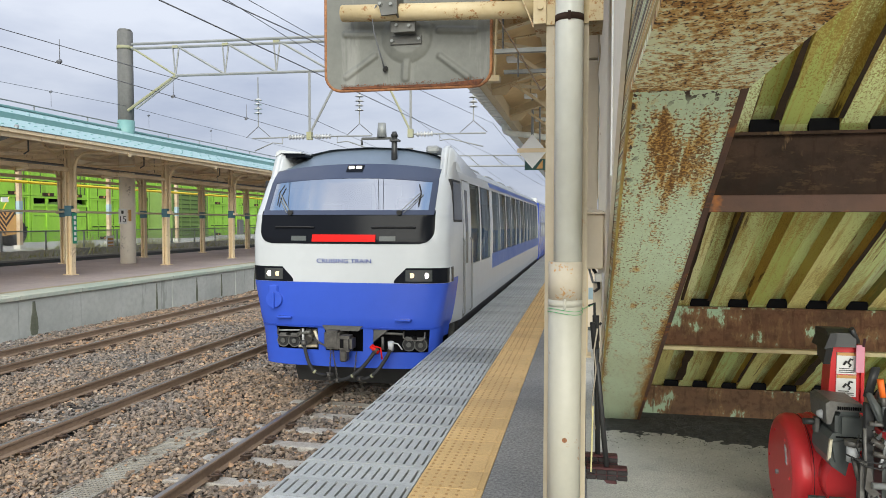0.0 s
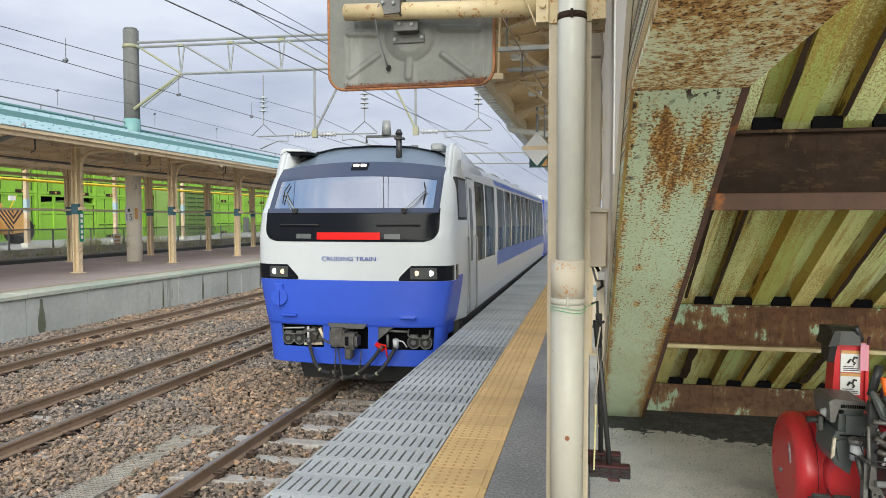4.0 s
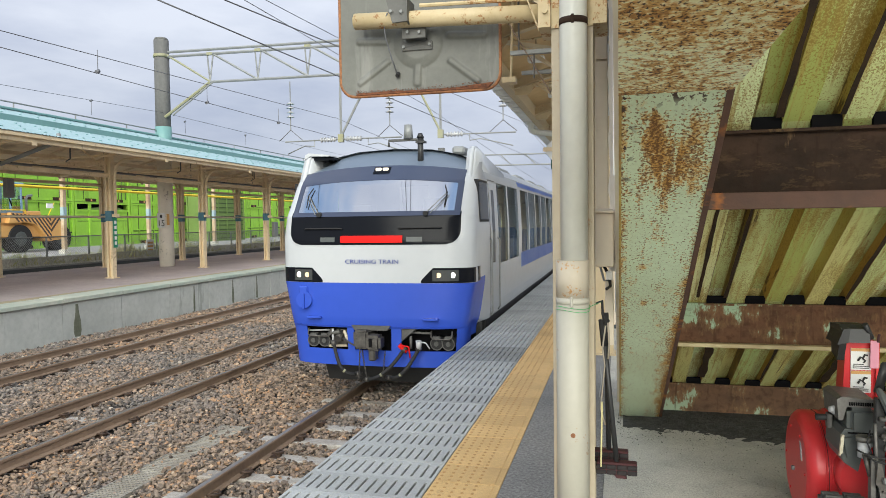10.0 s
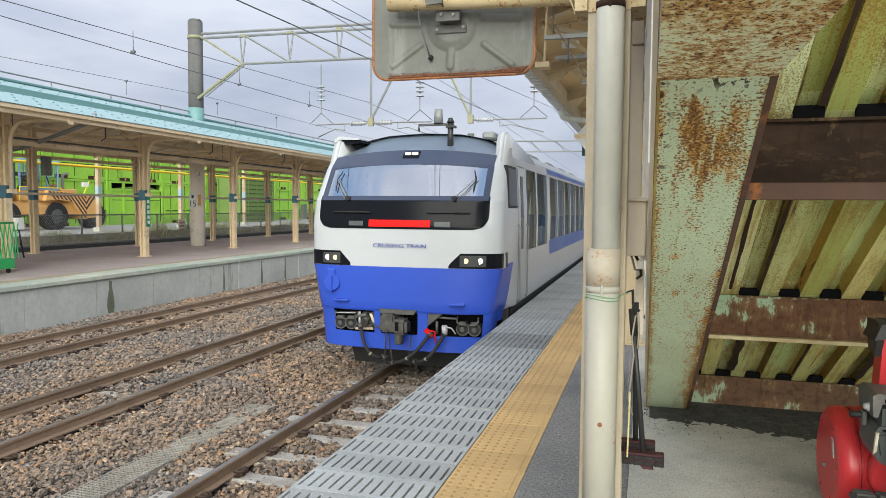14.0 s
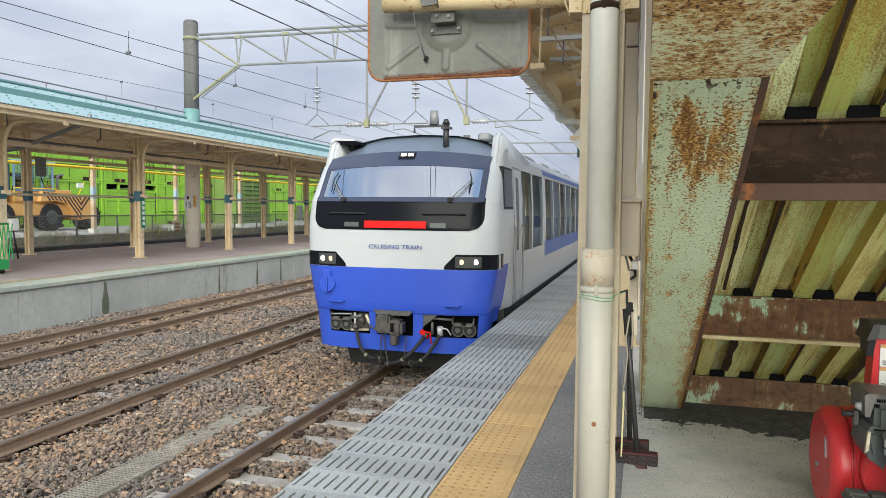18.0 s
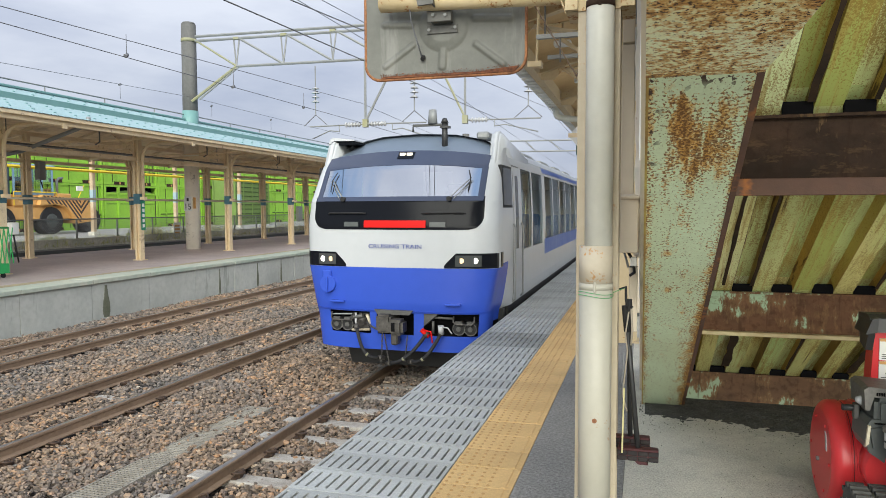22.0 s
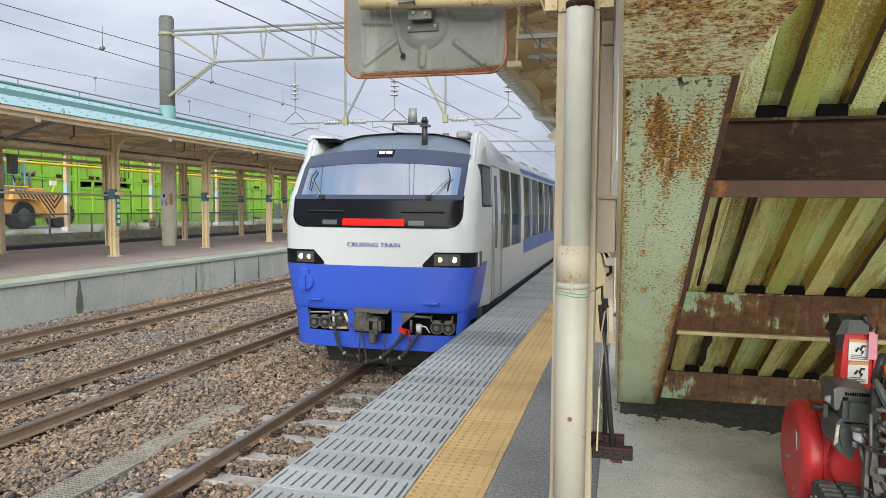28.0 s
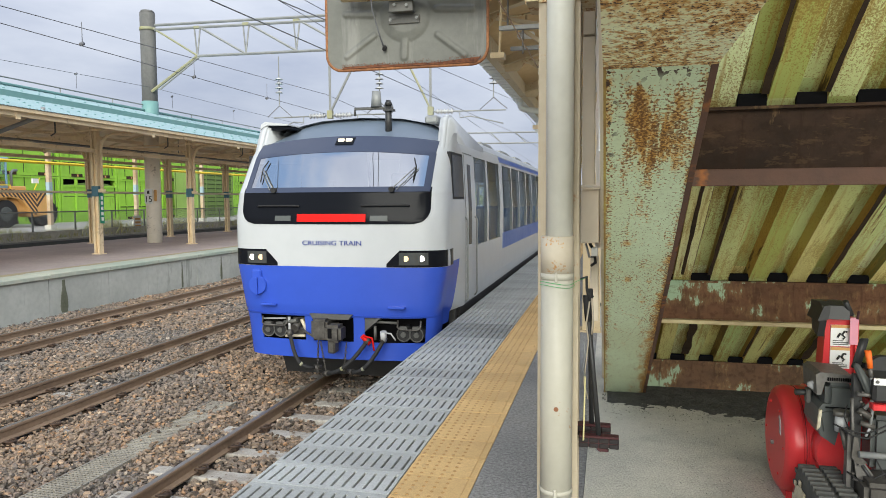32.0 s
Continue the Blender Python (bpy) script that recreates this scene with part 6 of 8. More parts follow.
def far_post(x, y, side):
    p = part("post", box(x - 0.11, x - 0.05, y - 0.09, y + 0.09, -0.15, 4.15), M["tan"], canopy, "tan steel post with a blue band")
    part("post_flange", box(x + 0.05, x + 0.11, y - 0.09, y + 0.09, -0.15, 4.15), M["tan"], p)
    part("post_web", box(x - 0.05, x + 0.05, y - 0.012, y + 0.012, -0.15, 4.15), M["tan"], p)
    part("blue_band", box(x - 0.118, x + 0.118, y - 0.098, y + 0.098, 1.72, 2.05), M["band_blue"], p)
    part("foot_plate", box(x - 0.17, x + 0.17, y - 0.15, y + 0.15, -0.15, -0.12), M["tan"], p)
    # bent pipe bracket: up along the post, round a tight bend, then out to the eave
    pts = [(x + side * 0.20, y, 1.9), (x + side * 0.20, y, 3.12)]
    for k in range(1, 7):
        a = radians(15 * k)
        pts.append((x + side * (0.20 + 0.48 * (1 - math.cos(a))), y, 3.12 + 0.58 * math.sin(a)))
    pts.append((x + side * 1.5, y, 3.71))
    pts.append((x + side * 2.14, y, 3.64))
    part("pipe_bracket", tube(pts, 0.05, 8), M["tan"], p)
    part("bracket_end", box(x + side * 2.16 - 0.015, x + side * 2.16 + 0.015, y - 0.07, y + 0.07, 3.56, 3.72), M["tan"], p)
    part("bracket_foot", box(x + side * 0.20 - 0.08, x + side * 0.20 + 0.08, y - 0.08, y + 0.08, 1.85, 1.95), M["tan"], p)
    part("cantilever", prism([(x, 4.10), (x, 3.96), (x + side * 2.1, 3.66), (x + side * 2.1, 3.74)], 1, y - 0.035, y + 0.035), M["tan"], p)
    return p


y = 4.36
while y < 92:
    far_post(-15.0, y, 1)
    far_post(-19.4, y - 0.2, -1)
    for x0, x1 in ((-12.9, -17.25), (-21.75, -17.35)):
        r = part("rafter", prism([(x0, 3.75), (x0, 3.65), (x1, 4.87), (x1, 4.99)], 1, y - 0.04, y + 0.04), M["tan"], canopy)
        part("rafter", prism([(x0, 3.75), (x0, 3.68), (x1, 4.90), (x1, 4.99)], 1, y + 2.55, y + 2.62), M["tan"], canopy)
    part("tie_beam", box(-19.4, -15.0, y - 0.05, y + 0.05, 3.55, 3.68), M["tan"], canopy)
    part("ridge_stanchion", bar((-17.3, y + 1.2, 5.26), (-17.3, y + 1.2, 5.46), 0.020, n=6), M["galv"], canopy)
    part("ridge_stanchion", bar((-17.3, y + 3.8, 5.26), (-17.3, y + 3.8, 5.46), 0.020, n=6), M["galv"], canopy)
    y += 5.17
# long drain pipe from the eave back to the posts
part("drain_elbow", tube([(-12.9, 15.55, 3.95), (-12.95, 15.6, 3.80), (-13.2, 15.6, 3.70), (-15.4, 15.75, 3.14), (-16.9, 15.85, 2.95)], 0.055, 8), M["galv"], canopy, "grey drain pipe from the eave")
part("drain_elbow", tube([(-12.9, 36.2, 3.95), (-12.95, 36.25, 3.80), (-13.2, 36.25, 3.70), (-15.4, 36.4, 3.14)], 0.055, 8), M["galv"], canopy)
for x in (-13.5, -14.3, -15.7, -16.4):
    z = 3.74 + (-12.82 - x) * 0.279
    part("purlin", box(x - 0.035, x + 0.035, -6, 110, z - 0.075, z + 0.005), M["tan"], canopy)
y = 6.5
while y < 60:
    lamp_ = part("tube_lamp", box(-16.68, -16.60, y - 0.65, y + 0.65, 3.46, 3.52), M["galv"], canopy, "dim fluorescent lamp rail")
    part("lamp_drop", bar((-16.64, y - 0.4, 3.52), (-16.64, y - 0.4, 4.8), 0.014, n=5), M["polegrey"], lamp_)
    part("cross_pipe", bar((-13.1, y + 1.1, 3.62), (-16.9, y + 1.3, 3.60), 0.028, n=6), M["tan"], canopy)
    part("drop_pipe", tube([(-14.1, y + 0.4, 4.0), (-14.1, y + 0.4, 3.5), (-14.25, y + 0.4, 3.42)], 0.022, 6), M["polegrey"], canopy)
    part("knee_brace", bar((-15.0, y - 2.1, 3.25), (-16.6, y - 2.1, 4.5), 0.04, n=4), M["tan"], canopy)
    y += 5.17
hang = thing("hanging_lamp_box", "grey steel lamp box hung on a post", "box", at=(-19.22, 20.05, 2.90))
part("case", box(-0.09, 0.12, -0.16, 0.16, -0.33, 0.33, 0.03), M["galv"], hang)
part("cable", tube([(0, 0, -0.33), (0.02, 0.08, -0.6), (-0.06, 0.1, -0.4)], 0.018, 6), M["rubber"], hang)
sg = thing("station_name_strip", "narrow green upright sign with white marks on a post", "sign", at=(-14.86, 19.9, 1.6))
part("board", box(-0.01, 0.01, -0.09, 0.09, -0.75, 0.22), M["sign_green"], sg)
for k in range(5):
    part("mark", box(0.01, 0.016, -0.05, 0.05, -0.66 + k * 0.17, -0.55 + k * 0.17), M["signwhite"], sg, "white bar for writing")

# numbered concrete mast that stands through the far canopy
mast = thing("catenary_mast", "round catenary mast, cream below and dark grey above", "mast")
part("painted_foot", bar((-17.18, 25.75, -0.15), (-17.18, 25.75, 4.5), 0.30, n=28), M["mast_cream"], mast, "cream mast foot with flaking paint")
part("shaft", bar((-17.18, 25.75, 4.5), (-17.17, 25.75, 9.16), 0.305, 0.295, n=28), M["polegrey"], mast, "dark concrete mast shaft")
part("collar", bar((-17.18, 25.75, 4.6), (-17.18, 25.75, 5.62), 0.325, n=28), M["turq_deep"], mast, "turquoise collar at the roof")
part("cap", bar((-17.17, 25.75, 9.16), (-17.17, 25.75, 9.25), 0.295, 0.24, n=28), M["polegrey"], mast)
part("clamp", bar((-17.17, 25.75, 8.45), (-17.17, 25.75, 8.58), 0.32, n=24), M["lichen"], mast)
num = part("number_plate", box(-17.36, -17.0, 25.43, 25.445, 1.46, 2.06), M["signwhite"], mast, "white plate with the number 15")
lettering("number", "15", 0.36, M["ink"], num, pose(-17.18, 25.425, 1.52, 90, 0, 0))
part("small_mark", box(-17.23, -17.13, 25.422, 25.43, 1.86, 1.99), M["ink"], num)
part("orange_tag", box(-16.98, -16.86, 25.52, 25.535, 1.56, 2.02), M["orange"], mast)

# catenary truss across the tracks
truss = thing("catenary_truss", "galvanised lattice truss with yellow-stained joints", "truss")
TY = 25.6
for z in (8.62, 8.44):
    part("top_chord", bar((-16.75, TY, z), (6.0, TY, z - 0.28), 0.055, n=6), M["galv"], truss)
part("bottom_chord", bar((-14.85, TY, 7.30), (6.0, TY, 7.08), 0.055, n=6), M["galv"], truss)
part("diagonal", bar((-16.8, TY, 8.5), (-14.85, TY, 7.32), 0.045, n=6), M["lichen"], truss)
part("strut", bar((-16.9, TY - 0.1, 5.98), (-14.85, TY, 7.30), 0.06, n=6), M["lichen"], truss)
part("strut", bar((-16.4, TY - 0.3, 6.0), (-14.75, TY, 7.27), 0.035, n=6), M["galv"], truss)
x = -14.85
while x < 4:
    part("post", bar((x, TY, 7.30), (x - 0.1, TY, 8.40), 0.03, n=6), M["galv"], truss)
    part("post", bar((x, TY, 7.30), (x + 0.16, TY, 8.40), 0.03, n=6), M["galv"], truss)
    part("brace", bar((x + 0.16, TY, 8.40), (x + 2.12, TY, 7.28), 0.05, n=6), M["lichen"] if int(x) % 2 else M["galv"], truss)
    part("gusset", box(x - 0.10, x + 0.14, TY - 0.06, TY + 0.06, 8.37, 8.47), M["lichen"], truss)
    x += 2.13


def insulator(x, y, z_top, z_bot):
    t = thing("insulator_string", "hanging string of grey porcelain insulator discs", "insulator", at=(x, y, z_top), group="insulators below the truss")
    part("rod", bar((0, 0, 0), (0, 0, z_bot - z_top), 0.022, n=6), M["galv"], t)
    m = (z_bot - z_top) * 0.74
    for k in range(4):
        part("disc", bar((0, 0, m + k * 0.17), (0, 0, m + k * 0.17 + 0.07), 0.16, 0.05, n=14), M["porcelain"], t)
    for s in (-1, 1):
        part("hanger", bar((0, 0, z_bot - z_top), (s * 0.5, 0, z_bot - z_top - 0.42), 0.018, n=5), M["wire"], t)
    return t


for x in (-11.35, -7.27, -2.96):
    insulator(x, TY, 7.10, 5.22)


def dropper(x, a, b, lean):
    """A bracket hung under the truss with its cantilever arms and sleeve insulators."""
    t = thing("cantilever_bracket", "steel drop bracket with registration arms and white insulators", "bracket", at=(x, TY, 4.78), group="brackets below the truss")
    part("drop_post", bar((0, 0, 0), (0, 0, 2.45), 0.05, n=6), M["galv"], t)
    part("lean_brace", bar((0, 0, 0.1), (lean, 0, 1.9), 0.045, n=6), M["lichen"] if lean < 0 else M["galv"], t)
    part("clamp", box(-0.1, 0.1, -0.08, 0.08, -0.12, 0.18), M["lichen"], t)
    for s, r in ((-1, a), (1, b)):
        if r:
            part("arm", bar((s * 0.1, 0, 0), (s * r, 0, -0.02), 0.030, n=6), M["galv"], t)
            body = part("sleeve_insulator", bar((s * 0.2, 0, 0), (s * 0.85, 0, -0.005), 0.055, n=10), M["porcelain"], t)
            for k in range(5):
                part("shed", bar((s * (0.26 + k * 0.13), 0, 0), (s * (0.30 + k * 0.13), 0, 0), 0.10, n=12), M["porcelain"], body)
            part("steady_arm", tube([(s * 1.1, 0, -0.02), (s * 1.1, 0, -0.25), (s * 1.5, 0, -0.2), (s * (r - 0.1), 0, -0.5)], 0.022, 6), M["galv"], t)


dropper(-9.25, 2.35, 2.45, 1.0)
dropper(-5.3, 0, 2.8, -0.9)


def wire(pts, r, label="thin dark overhead wire"):
    solid("overhead_wire", tube(pts, r, 5), M["wire"], label, "wire", "overhead wires")


def span(x, za, zb, r, sag, y0=-5, y1=115, x2=None):
    x2 = x if x2 is None else x2
    pts = []
    for i in range(25):
        t = i / 24
        pts.append((x + (x2 - x) * t, y0 + (y1 - y0) * t, za + (zb - za) * t - sag * 4 * t * (1 - t)))
    wire(pts, r)


span(-9.49, 4.45, 5.60, 0.0085, 0.0, -5, TY)
span(-9.49, 4.62, 4.86, 0.0085, 0.0, -5, TY)
span(-9.49, 4.86, 4.8, 0.010, 0.0, TY, 110)
span(-9.49, 5.62, 5.6, 0.009, 0.4, TY, 75)
span(-17.0, 5.0, 6.17, 0.0085, 0.0, -5, TY)
span(-17.0, 6.17, 6.6, 0.009, 0.2, TY, 80)
span(-5.97, 5.9, 5.95, 0.0085, 0.0, -5, TY)
span(-5.97, 5.3, 6.75, 0.0085, 0.0, -5, TY)
span(-5.97, 5.95, 4.9, 0.009, 0.1, TY, 75)
span(-2.25, 3.25, 3.95, 0.0065, 0.0, 5, TY)
span(-2.25, 3.95, 4.9, 0.009, 0.1, TY, 75)
span(-2.25, 3.45, 5.1, 0.0065, 0.0, 5, TY)
span(-2.25, 5.1, 5.3, 0.009, 0.3, TY, 75)
for x, z, ys in ((-9.49, 4.8, (13.0, 17.0, 21.0)), (-17.0, 6.0, (21.5, 27.0, 32.0)), (-5.97, 5.93, (19.0, 22.5))):
    for y in ys:
        wire([(x, y, z), (x, y, z + (0.45 if x > -15 else -0.5))], 0.008, "short dropper wire with a clip")
        solid("wire_clip", bar((x, y - 0.05, z - 0.02), (x, y + 0.03, z + 0.02), 0.04, n=8), M["wire"], "small dark wire clip", "clip", "overhead wires")

# a second, distant truss
back = thing("distant_truss", "distant galvanised lattice truss over the tracks", "truss")
part("chord", bar((-14, 60, 7.3), (6, 60, 7.1), 0.07, n=6), M["galv"], back)
part("chord", bar((-14, 60, 6.4), (6, 60, 6.2), 0.07, n=6), M["galv"], back)
part("mast", bar((-14, 60, -1.3), (-14, 60, 8), 0.3, n=12), M["polegrey"], back)
part("mast", bar((6, 60, -0.1), (6, 60, 8), 0.3, n=12), M["polegrey"], back)
for k in range(9):
    part("brace", bar((-13 + k * 2.1, 60, 7.28), (-12 + k * 2.1, 60, 6.3), 0.045, n=5), M["galv"], back)

# ---- yard beyond the far platform ----
yard = thing("yard", "concrete freight yard beyond the far platform", "yard", kind="structure")
part("yard_slab", box(-400, -22.4, -150, 900, -1.4, -0.02), M["yard"], yard)
part("yard_kerb", box(-22.4, -22.2, -20, 200, -1.4, 0.30), M["kerb_old"], yard, "low stained concrete kerb wall")
part("cable_trough", box(-20.75, -20.4, -20, 200, -0.2, 0.0, 0.03), M["greydark"], yard, "dark cable trough")
# pale bars added for the highlights of rail tops along the dark band
for x, z in ((-20.42, 0.006), (-20.72, 0.004)):
    part("trough_edge", bar((x, -20, z), (x, 200, z), 0.022, n=6), M["galv"], yard, "pale strip standing for a bright rail top")
part("trough_rail", bar((-21.3, -20, -0.30), (-21.3, 200, -0.30), 0.08, n=6), M["rail"], yard)
part("far_bed", box(-22.2, -20.4, -20, 200, -1.4, -0.45), M["kerb_old"], yard)

fence = thing("chain_link_fence", "grey chain-link fence with pipe rails", "fence")
for z in (1.12, 0.14):
    part("rail", bar((-22.3, 8, z), (-22.3, 95, z), 0.032, n=6), M["galv"], fence)
y = 8.0
while y < 95:
    part("post", bar((-22.3, y, 0.25), (-22.3, y, 1.14), 0.04, n=8), M["galv"], fence)
    y += 2.4
net = bmesh.new()
for i in range(int(72 / 0.11)):
    y = 8 + i * 0.11
    bm_bar(net, (-22.3, y, 0.14), (-22.3, y + 0.98, 1.12), 0.006, n=3, cap=False)
    bm_bar(net, (-22.3, y + 0.98, 0.14), (-22.3, y, 1.12), 0.006, n=3, cap=False)
part("netting", net, M["galv"], fence)
ws = thing("warning_sign", "small white notice with orange print on the fence", "sign", at=(-22.24, 31.4, 0.42))
part("board", box(-0.01, 0.01, -0.28, 0.28, -0.42, 0.42), M["signwhite"], ws)
for k in range(4):
    part("print", box(0.01, 0.016, -0.20, 0.20, -0.34 + k * 0.18, -0.24 + k * 0.18), M["orange"], ws, "orange bar for writing")


def weeds():
    rng = random.Random(5)
    bm = bmesh.new()
    for i in range(16000):
        y = rng.uniform(12, 70)
        x = -22.9 + rng.uniform(-0.7, 0.75)
        h = rng.uniform(0.2, 0.95) * (0.25 + 1.3 * abs(noise.noise((0, y * 0.35, 2))))
        a, lean = rng.uniform(0, 6.28), rng.uniform(-0.2, 0.2)
        dx, dy = math.cos(a) * 0.022, math.sin(a) * 0.022
        v = [bm.verts.new(p) for p in ((x - dx, y - dy, 0), (x + dx, y + dy, 0), (x + lean, y + lean, h))]
        bm.faces.new(v)
    return bm


tagged(new("weeds", data("weeds", weeds(), M["leaf"])), "dry green and straw weeds along the fence", "weeds", kind="stuff")


# lime green stacked freight boxes
def container(style, material, label, tall=3.5):
    t = thing("freight_container", label, "container", group="stacked containers in the yard")
    top = 2.86 if style == "open" else tall - 0.12
    part("body", box(0.06, 2.4, 0.10, 6.15, 0.0, top), M[material], t)
    for y in (0.0, 6.05):
        part("corner_post", box(-0.06, 0.16, y, y + 0.20, 0.0, tall - 0.02), M[material], t)
        part("corner_post", box(2.3, 2.46, y, y + 0.20, 0.0, tall - 0.02), M[material], t)
    part("base_rail", box(-0.04, 2.45, 0.2, 6.05, 0.0, 0.20), M[material], t)
    part("top_rail", box(-0.04, 2.45, 0.2, 6.05, tall - 0.16, tall - 0.03), M[material], t)
    if style == "open":
        part("slot_rail", box(-0.05, 0.08, 0.2, 6.05, 2.72, 2.88), M[material], t)
        part("mid_post", box(-0.05, 0.10, 4.55, 4.75, 0.2, tall - 0.16), M[material], t)
        # black block paints the shade inside the open top
        part("hollow", box(0.5, 2.3, 0.2, 6.0, 2.86, tall - 0.16), M["dark"], t, "black block painting the shade in the top opening")
        part("load_cover", prism([(0.3, 2.86), (1.2, 3.05), (2.2, 2.96), (3.3, 3.10), (4.6, 2.98), (5.9, 2.86)], 0, 0.10, 0.5), M["lime_dim"], t, "dull green cover over the load")
        part("plate_seam", box(0.045, 0.062, 0.2, 6.05, 1.95, 2.0), M["lime_dark"], t)
        part("post_seam", box(0.0, 0.062, 0.2, 0.27, 0.2, 2.72), M["lime_dark"], t)
        for y, z in ((2.3, 2.1), (2.3, 1.4), (2.6, 2.5)):
            part("notice", box(0.03, 0.06, y, y + 0.35, z, z + 0.22), M["signwhite"], t, "small white notice plate")
    elif style == "grid":
        # dark strips below rails and beside ribs paint their shade
        for z in (1.15, 2.35):
            part("girth_rail", box(-0.01, 0.08, 0.2, 6.05, z, z + 0.10), M[material], t)
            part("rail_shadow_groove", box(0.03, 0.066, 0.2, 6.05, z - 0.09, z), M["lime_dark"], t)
        for k in (1, 3, 5):
            part("upright_rib", box(0.0, 0.075, 0.2 + k * 0.98, 0.28 + k * 0.98, 0.2, tall - 0.16), M[material], t)
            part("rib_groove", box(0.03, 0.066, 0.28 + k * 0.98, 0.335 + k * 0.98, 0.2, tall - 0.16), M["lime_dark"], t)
        # black block paints the shade in the gap between stacked boxes
        part("dark_gap", box(0.10, 2.3, 0.2, 6.05, tall - 0.14, tall - 0.02), M["dark"], t)
        for y in (0.9, 4.0):
            part("marker", box(-0.07, -0.035, y, y + 1.15, 0.02, 0.26), M["beam"], t, "dark brown forklift pocket plate")
            part("marker_edge", box(-0.08, -0.065, y + 0.45, y + 0.60, 0.05, 0.22), M["orange"], t)
        for y in (0.55, 1.0):
            part("lock_rod", bar((-0.03, y, 0.25), (-0.03, y, tall - 0.2), 0.035, n=6), M["lime_dark"], t)
    else:
        z = 0.3
        # each level rib gets a dark strip painting the shade below it
        while z < tall - 0.3:
            part("girth_rail", box(-0.02, 0.08, 0.2, 6.05, z, z + 0.16), M[material], t)
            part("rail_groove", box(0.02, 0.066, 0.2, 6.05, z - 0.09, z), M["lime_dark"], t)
            z += 0.42
        for k in range(1, 4):
            part("upright_rib", box(-0.03, 0.075, k * 1.55, 0.12 + k * 1.55, 0.2, tall - 0.16), M[material], t)
    return t


slotted = container("open", "lime", "lime green steel freight container with an open upper slot")
slotted.matrix_basis = pose(-39.6, 45.6 + 6.25, -0.02, rz=180)
ribbed = container("grid", "lime", "lime green freight container with ribbed side panels")
ribbed.matrix_basis = pose(-39.6, 51.95 + 6.25, -0.02, rz=180)
for k in range(0, 11):
    for lvl in (0, 1):
        if (k, lvl) not in ((2, 0), (3, 0)):
            copy_thing(slotted if lvl == 0 and k % 3 == 2 else ribbed, pose(-39.6, 32.9 + 6.25 + k * 6.35, -0.02 + lvl * 3.5, rz=180))
dull = container("bands", "lime_dim", "dull green freight container with level ribs", 4.5)
dull.matrix_basis = pose(-36.2, 58.5 + 6.25, -0.02, rz=180)

# reach stacker parked before the containers
fk = thing("reach_stacker", "orange reach stacker with dark striped counterweight", "forklift", at=(-37.2, 34.75, 0))
part("chassis", box(0.2, 2.6, -2.6, 3.4, 0.85, 1.75, 0.12, 2), M["orange"], fk)
tail = part("counterweight", prism([(-0.25, 1.80), (-0.05, 2.44), (3.56, 2.20), (4.0, 1.35), (3.9, 0.75), (2.7, 0.62), (2.15, 1.30), (1.7, 1.74), (0.9, 1.86)], 0, 0.0, 2.90), M["orange"], fk, "counterweight with slanting dark stripes")


def tail_low(y):
    return lerp(y, ((-0.25, 1.80), (0.9, 1.90), (1.7, 1.78), (2.2, 1.34), (2.7, 0.68), (3.9, 0.80), (4.0, 1.35)))


for k in range(16):
    y0 = -0.35 + k * 0.30
    lean, ridge = (0.85, 2.95) if k < 11 else (-0.85, 2.95)
    if k >= 11:
        y0 = 3.02 + (k - 11) * 0.30
    pts = []
    for edge in (0.0, 0.15):
        z, y = 2.42 - max(0.0, y0 + edge) * 0.066, y0 + edge
        while z > tail_low(y) + 0.02 and (y < ridge if lean > 0 else y > ridge):
            z, y = z - 0.02, y + 0.02 * lean
        pts.append(((y0 + edge, 2.40 - max(0.0, y0 + edge) * 0.066), (y, z)))
    if pts[0][0][1] - pts[0][1][1] > 0.12 and pts[0][0][0] > -0.06 and pts[1][0][0] < 3.85:
        part("stripe", prism([pts[0][0], pts[1][0], pts[1][1], pts[0][1]], 0, 2.90, 2.912), M["stripe_dark"], tail, "dark slanting stripe")
for y in (0.78, 3.95, -2.7):
    w = part("wheel", bar((1.95, y, 0.83), (2.72, y, 0.83), 0.85, n=28), M["rubber"], fk, "big black tyre")
    part("rim", bar((2.715, y, 0.83), (2.75, y, 0.83), 0.45, 0.41, n=20), M["greydark"], w)
    part("hub", bar((2.75, y, 0.83), (2.82, y, 0.83), 0.16, n=12), M["greydark"], w)
cab = part("cab", box(0.9, 2.6, -1.85, 1.1, 1.75, 2.45, 0.06, 2), M["orange"], fk, "driver's cab with a pale blue frame and large panes")
for x in (0.95, 2.5):
    for y in (-1.8, -0.75, 0.2, 1.0):
        part("cab_post", box(x, x + 0.09, y, y + 0.09, 2.40, 4.15), M["cabin_blue"], cab)
part("cab_roof", box(0.85, 2.68, -1.9, 1.2, 4.12, 4.28, 0.05), M["cabin_blue"], cab)
part("cab_sill", box(2.5, 2.6, -1.8, 1.05, 2.42, 2.56), M["cabin_blue"], cab)
for y0, y1 in ((-1.72, -0.76), (-0.66, 0.19), (0.29, 0.99)):
    part("cab_pane", box(2.53, 2.55, y0, y1, 2.56, 4.10), M["glass_side"], cab)
part("driver_seat", box(1.4, 1.95, -0.7, -0.1, 2.45, 3.5, 0.08, 2), M["rubber"], cab)
part("steering_post", bar((1.9, -1.3, 2.45), (1.8, -1.0, 3.1), 0.05, n=8), M["rubber"], cab)
part("deck_plate", box(0.1, 2.7, 1.2, 2.4, 2.2, 2.55, 0.06), M["orange"], fk)
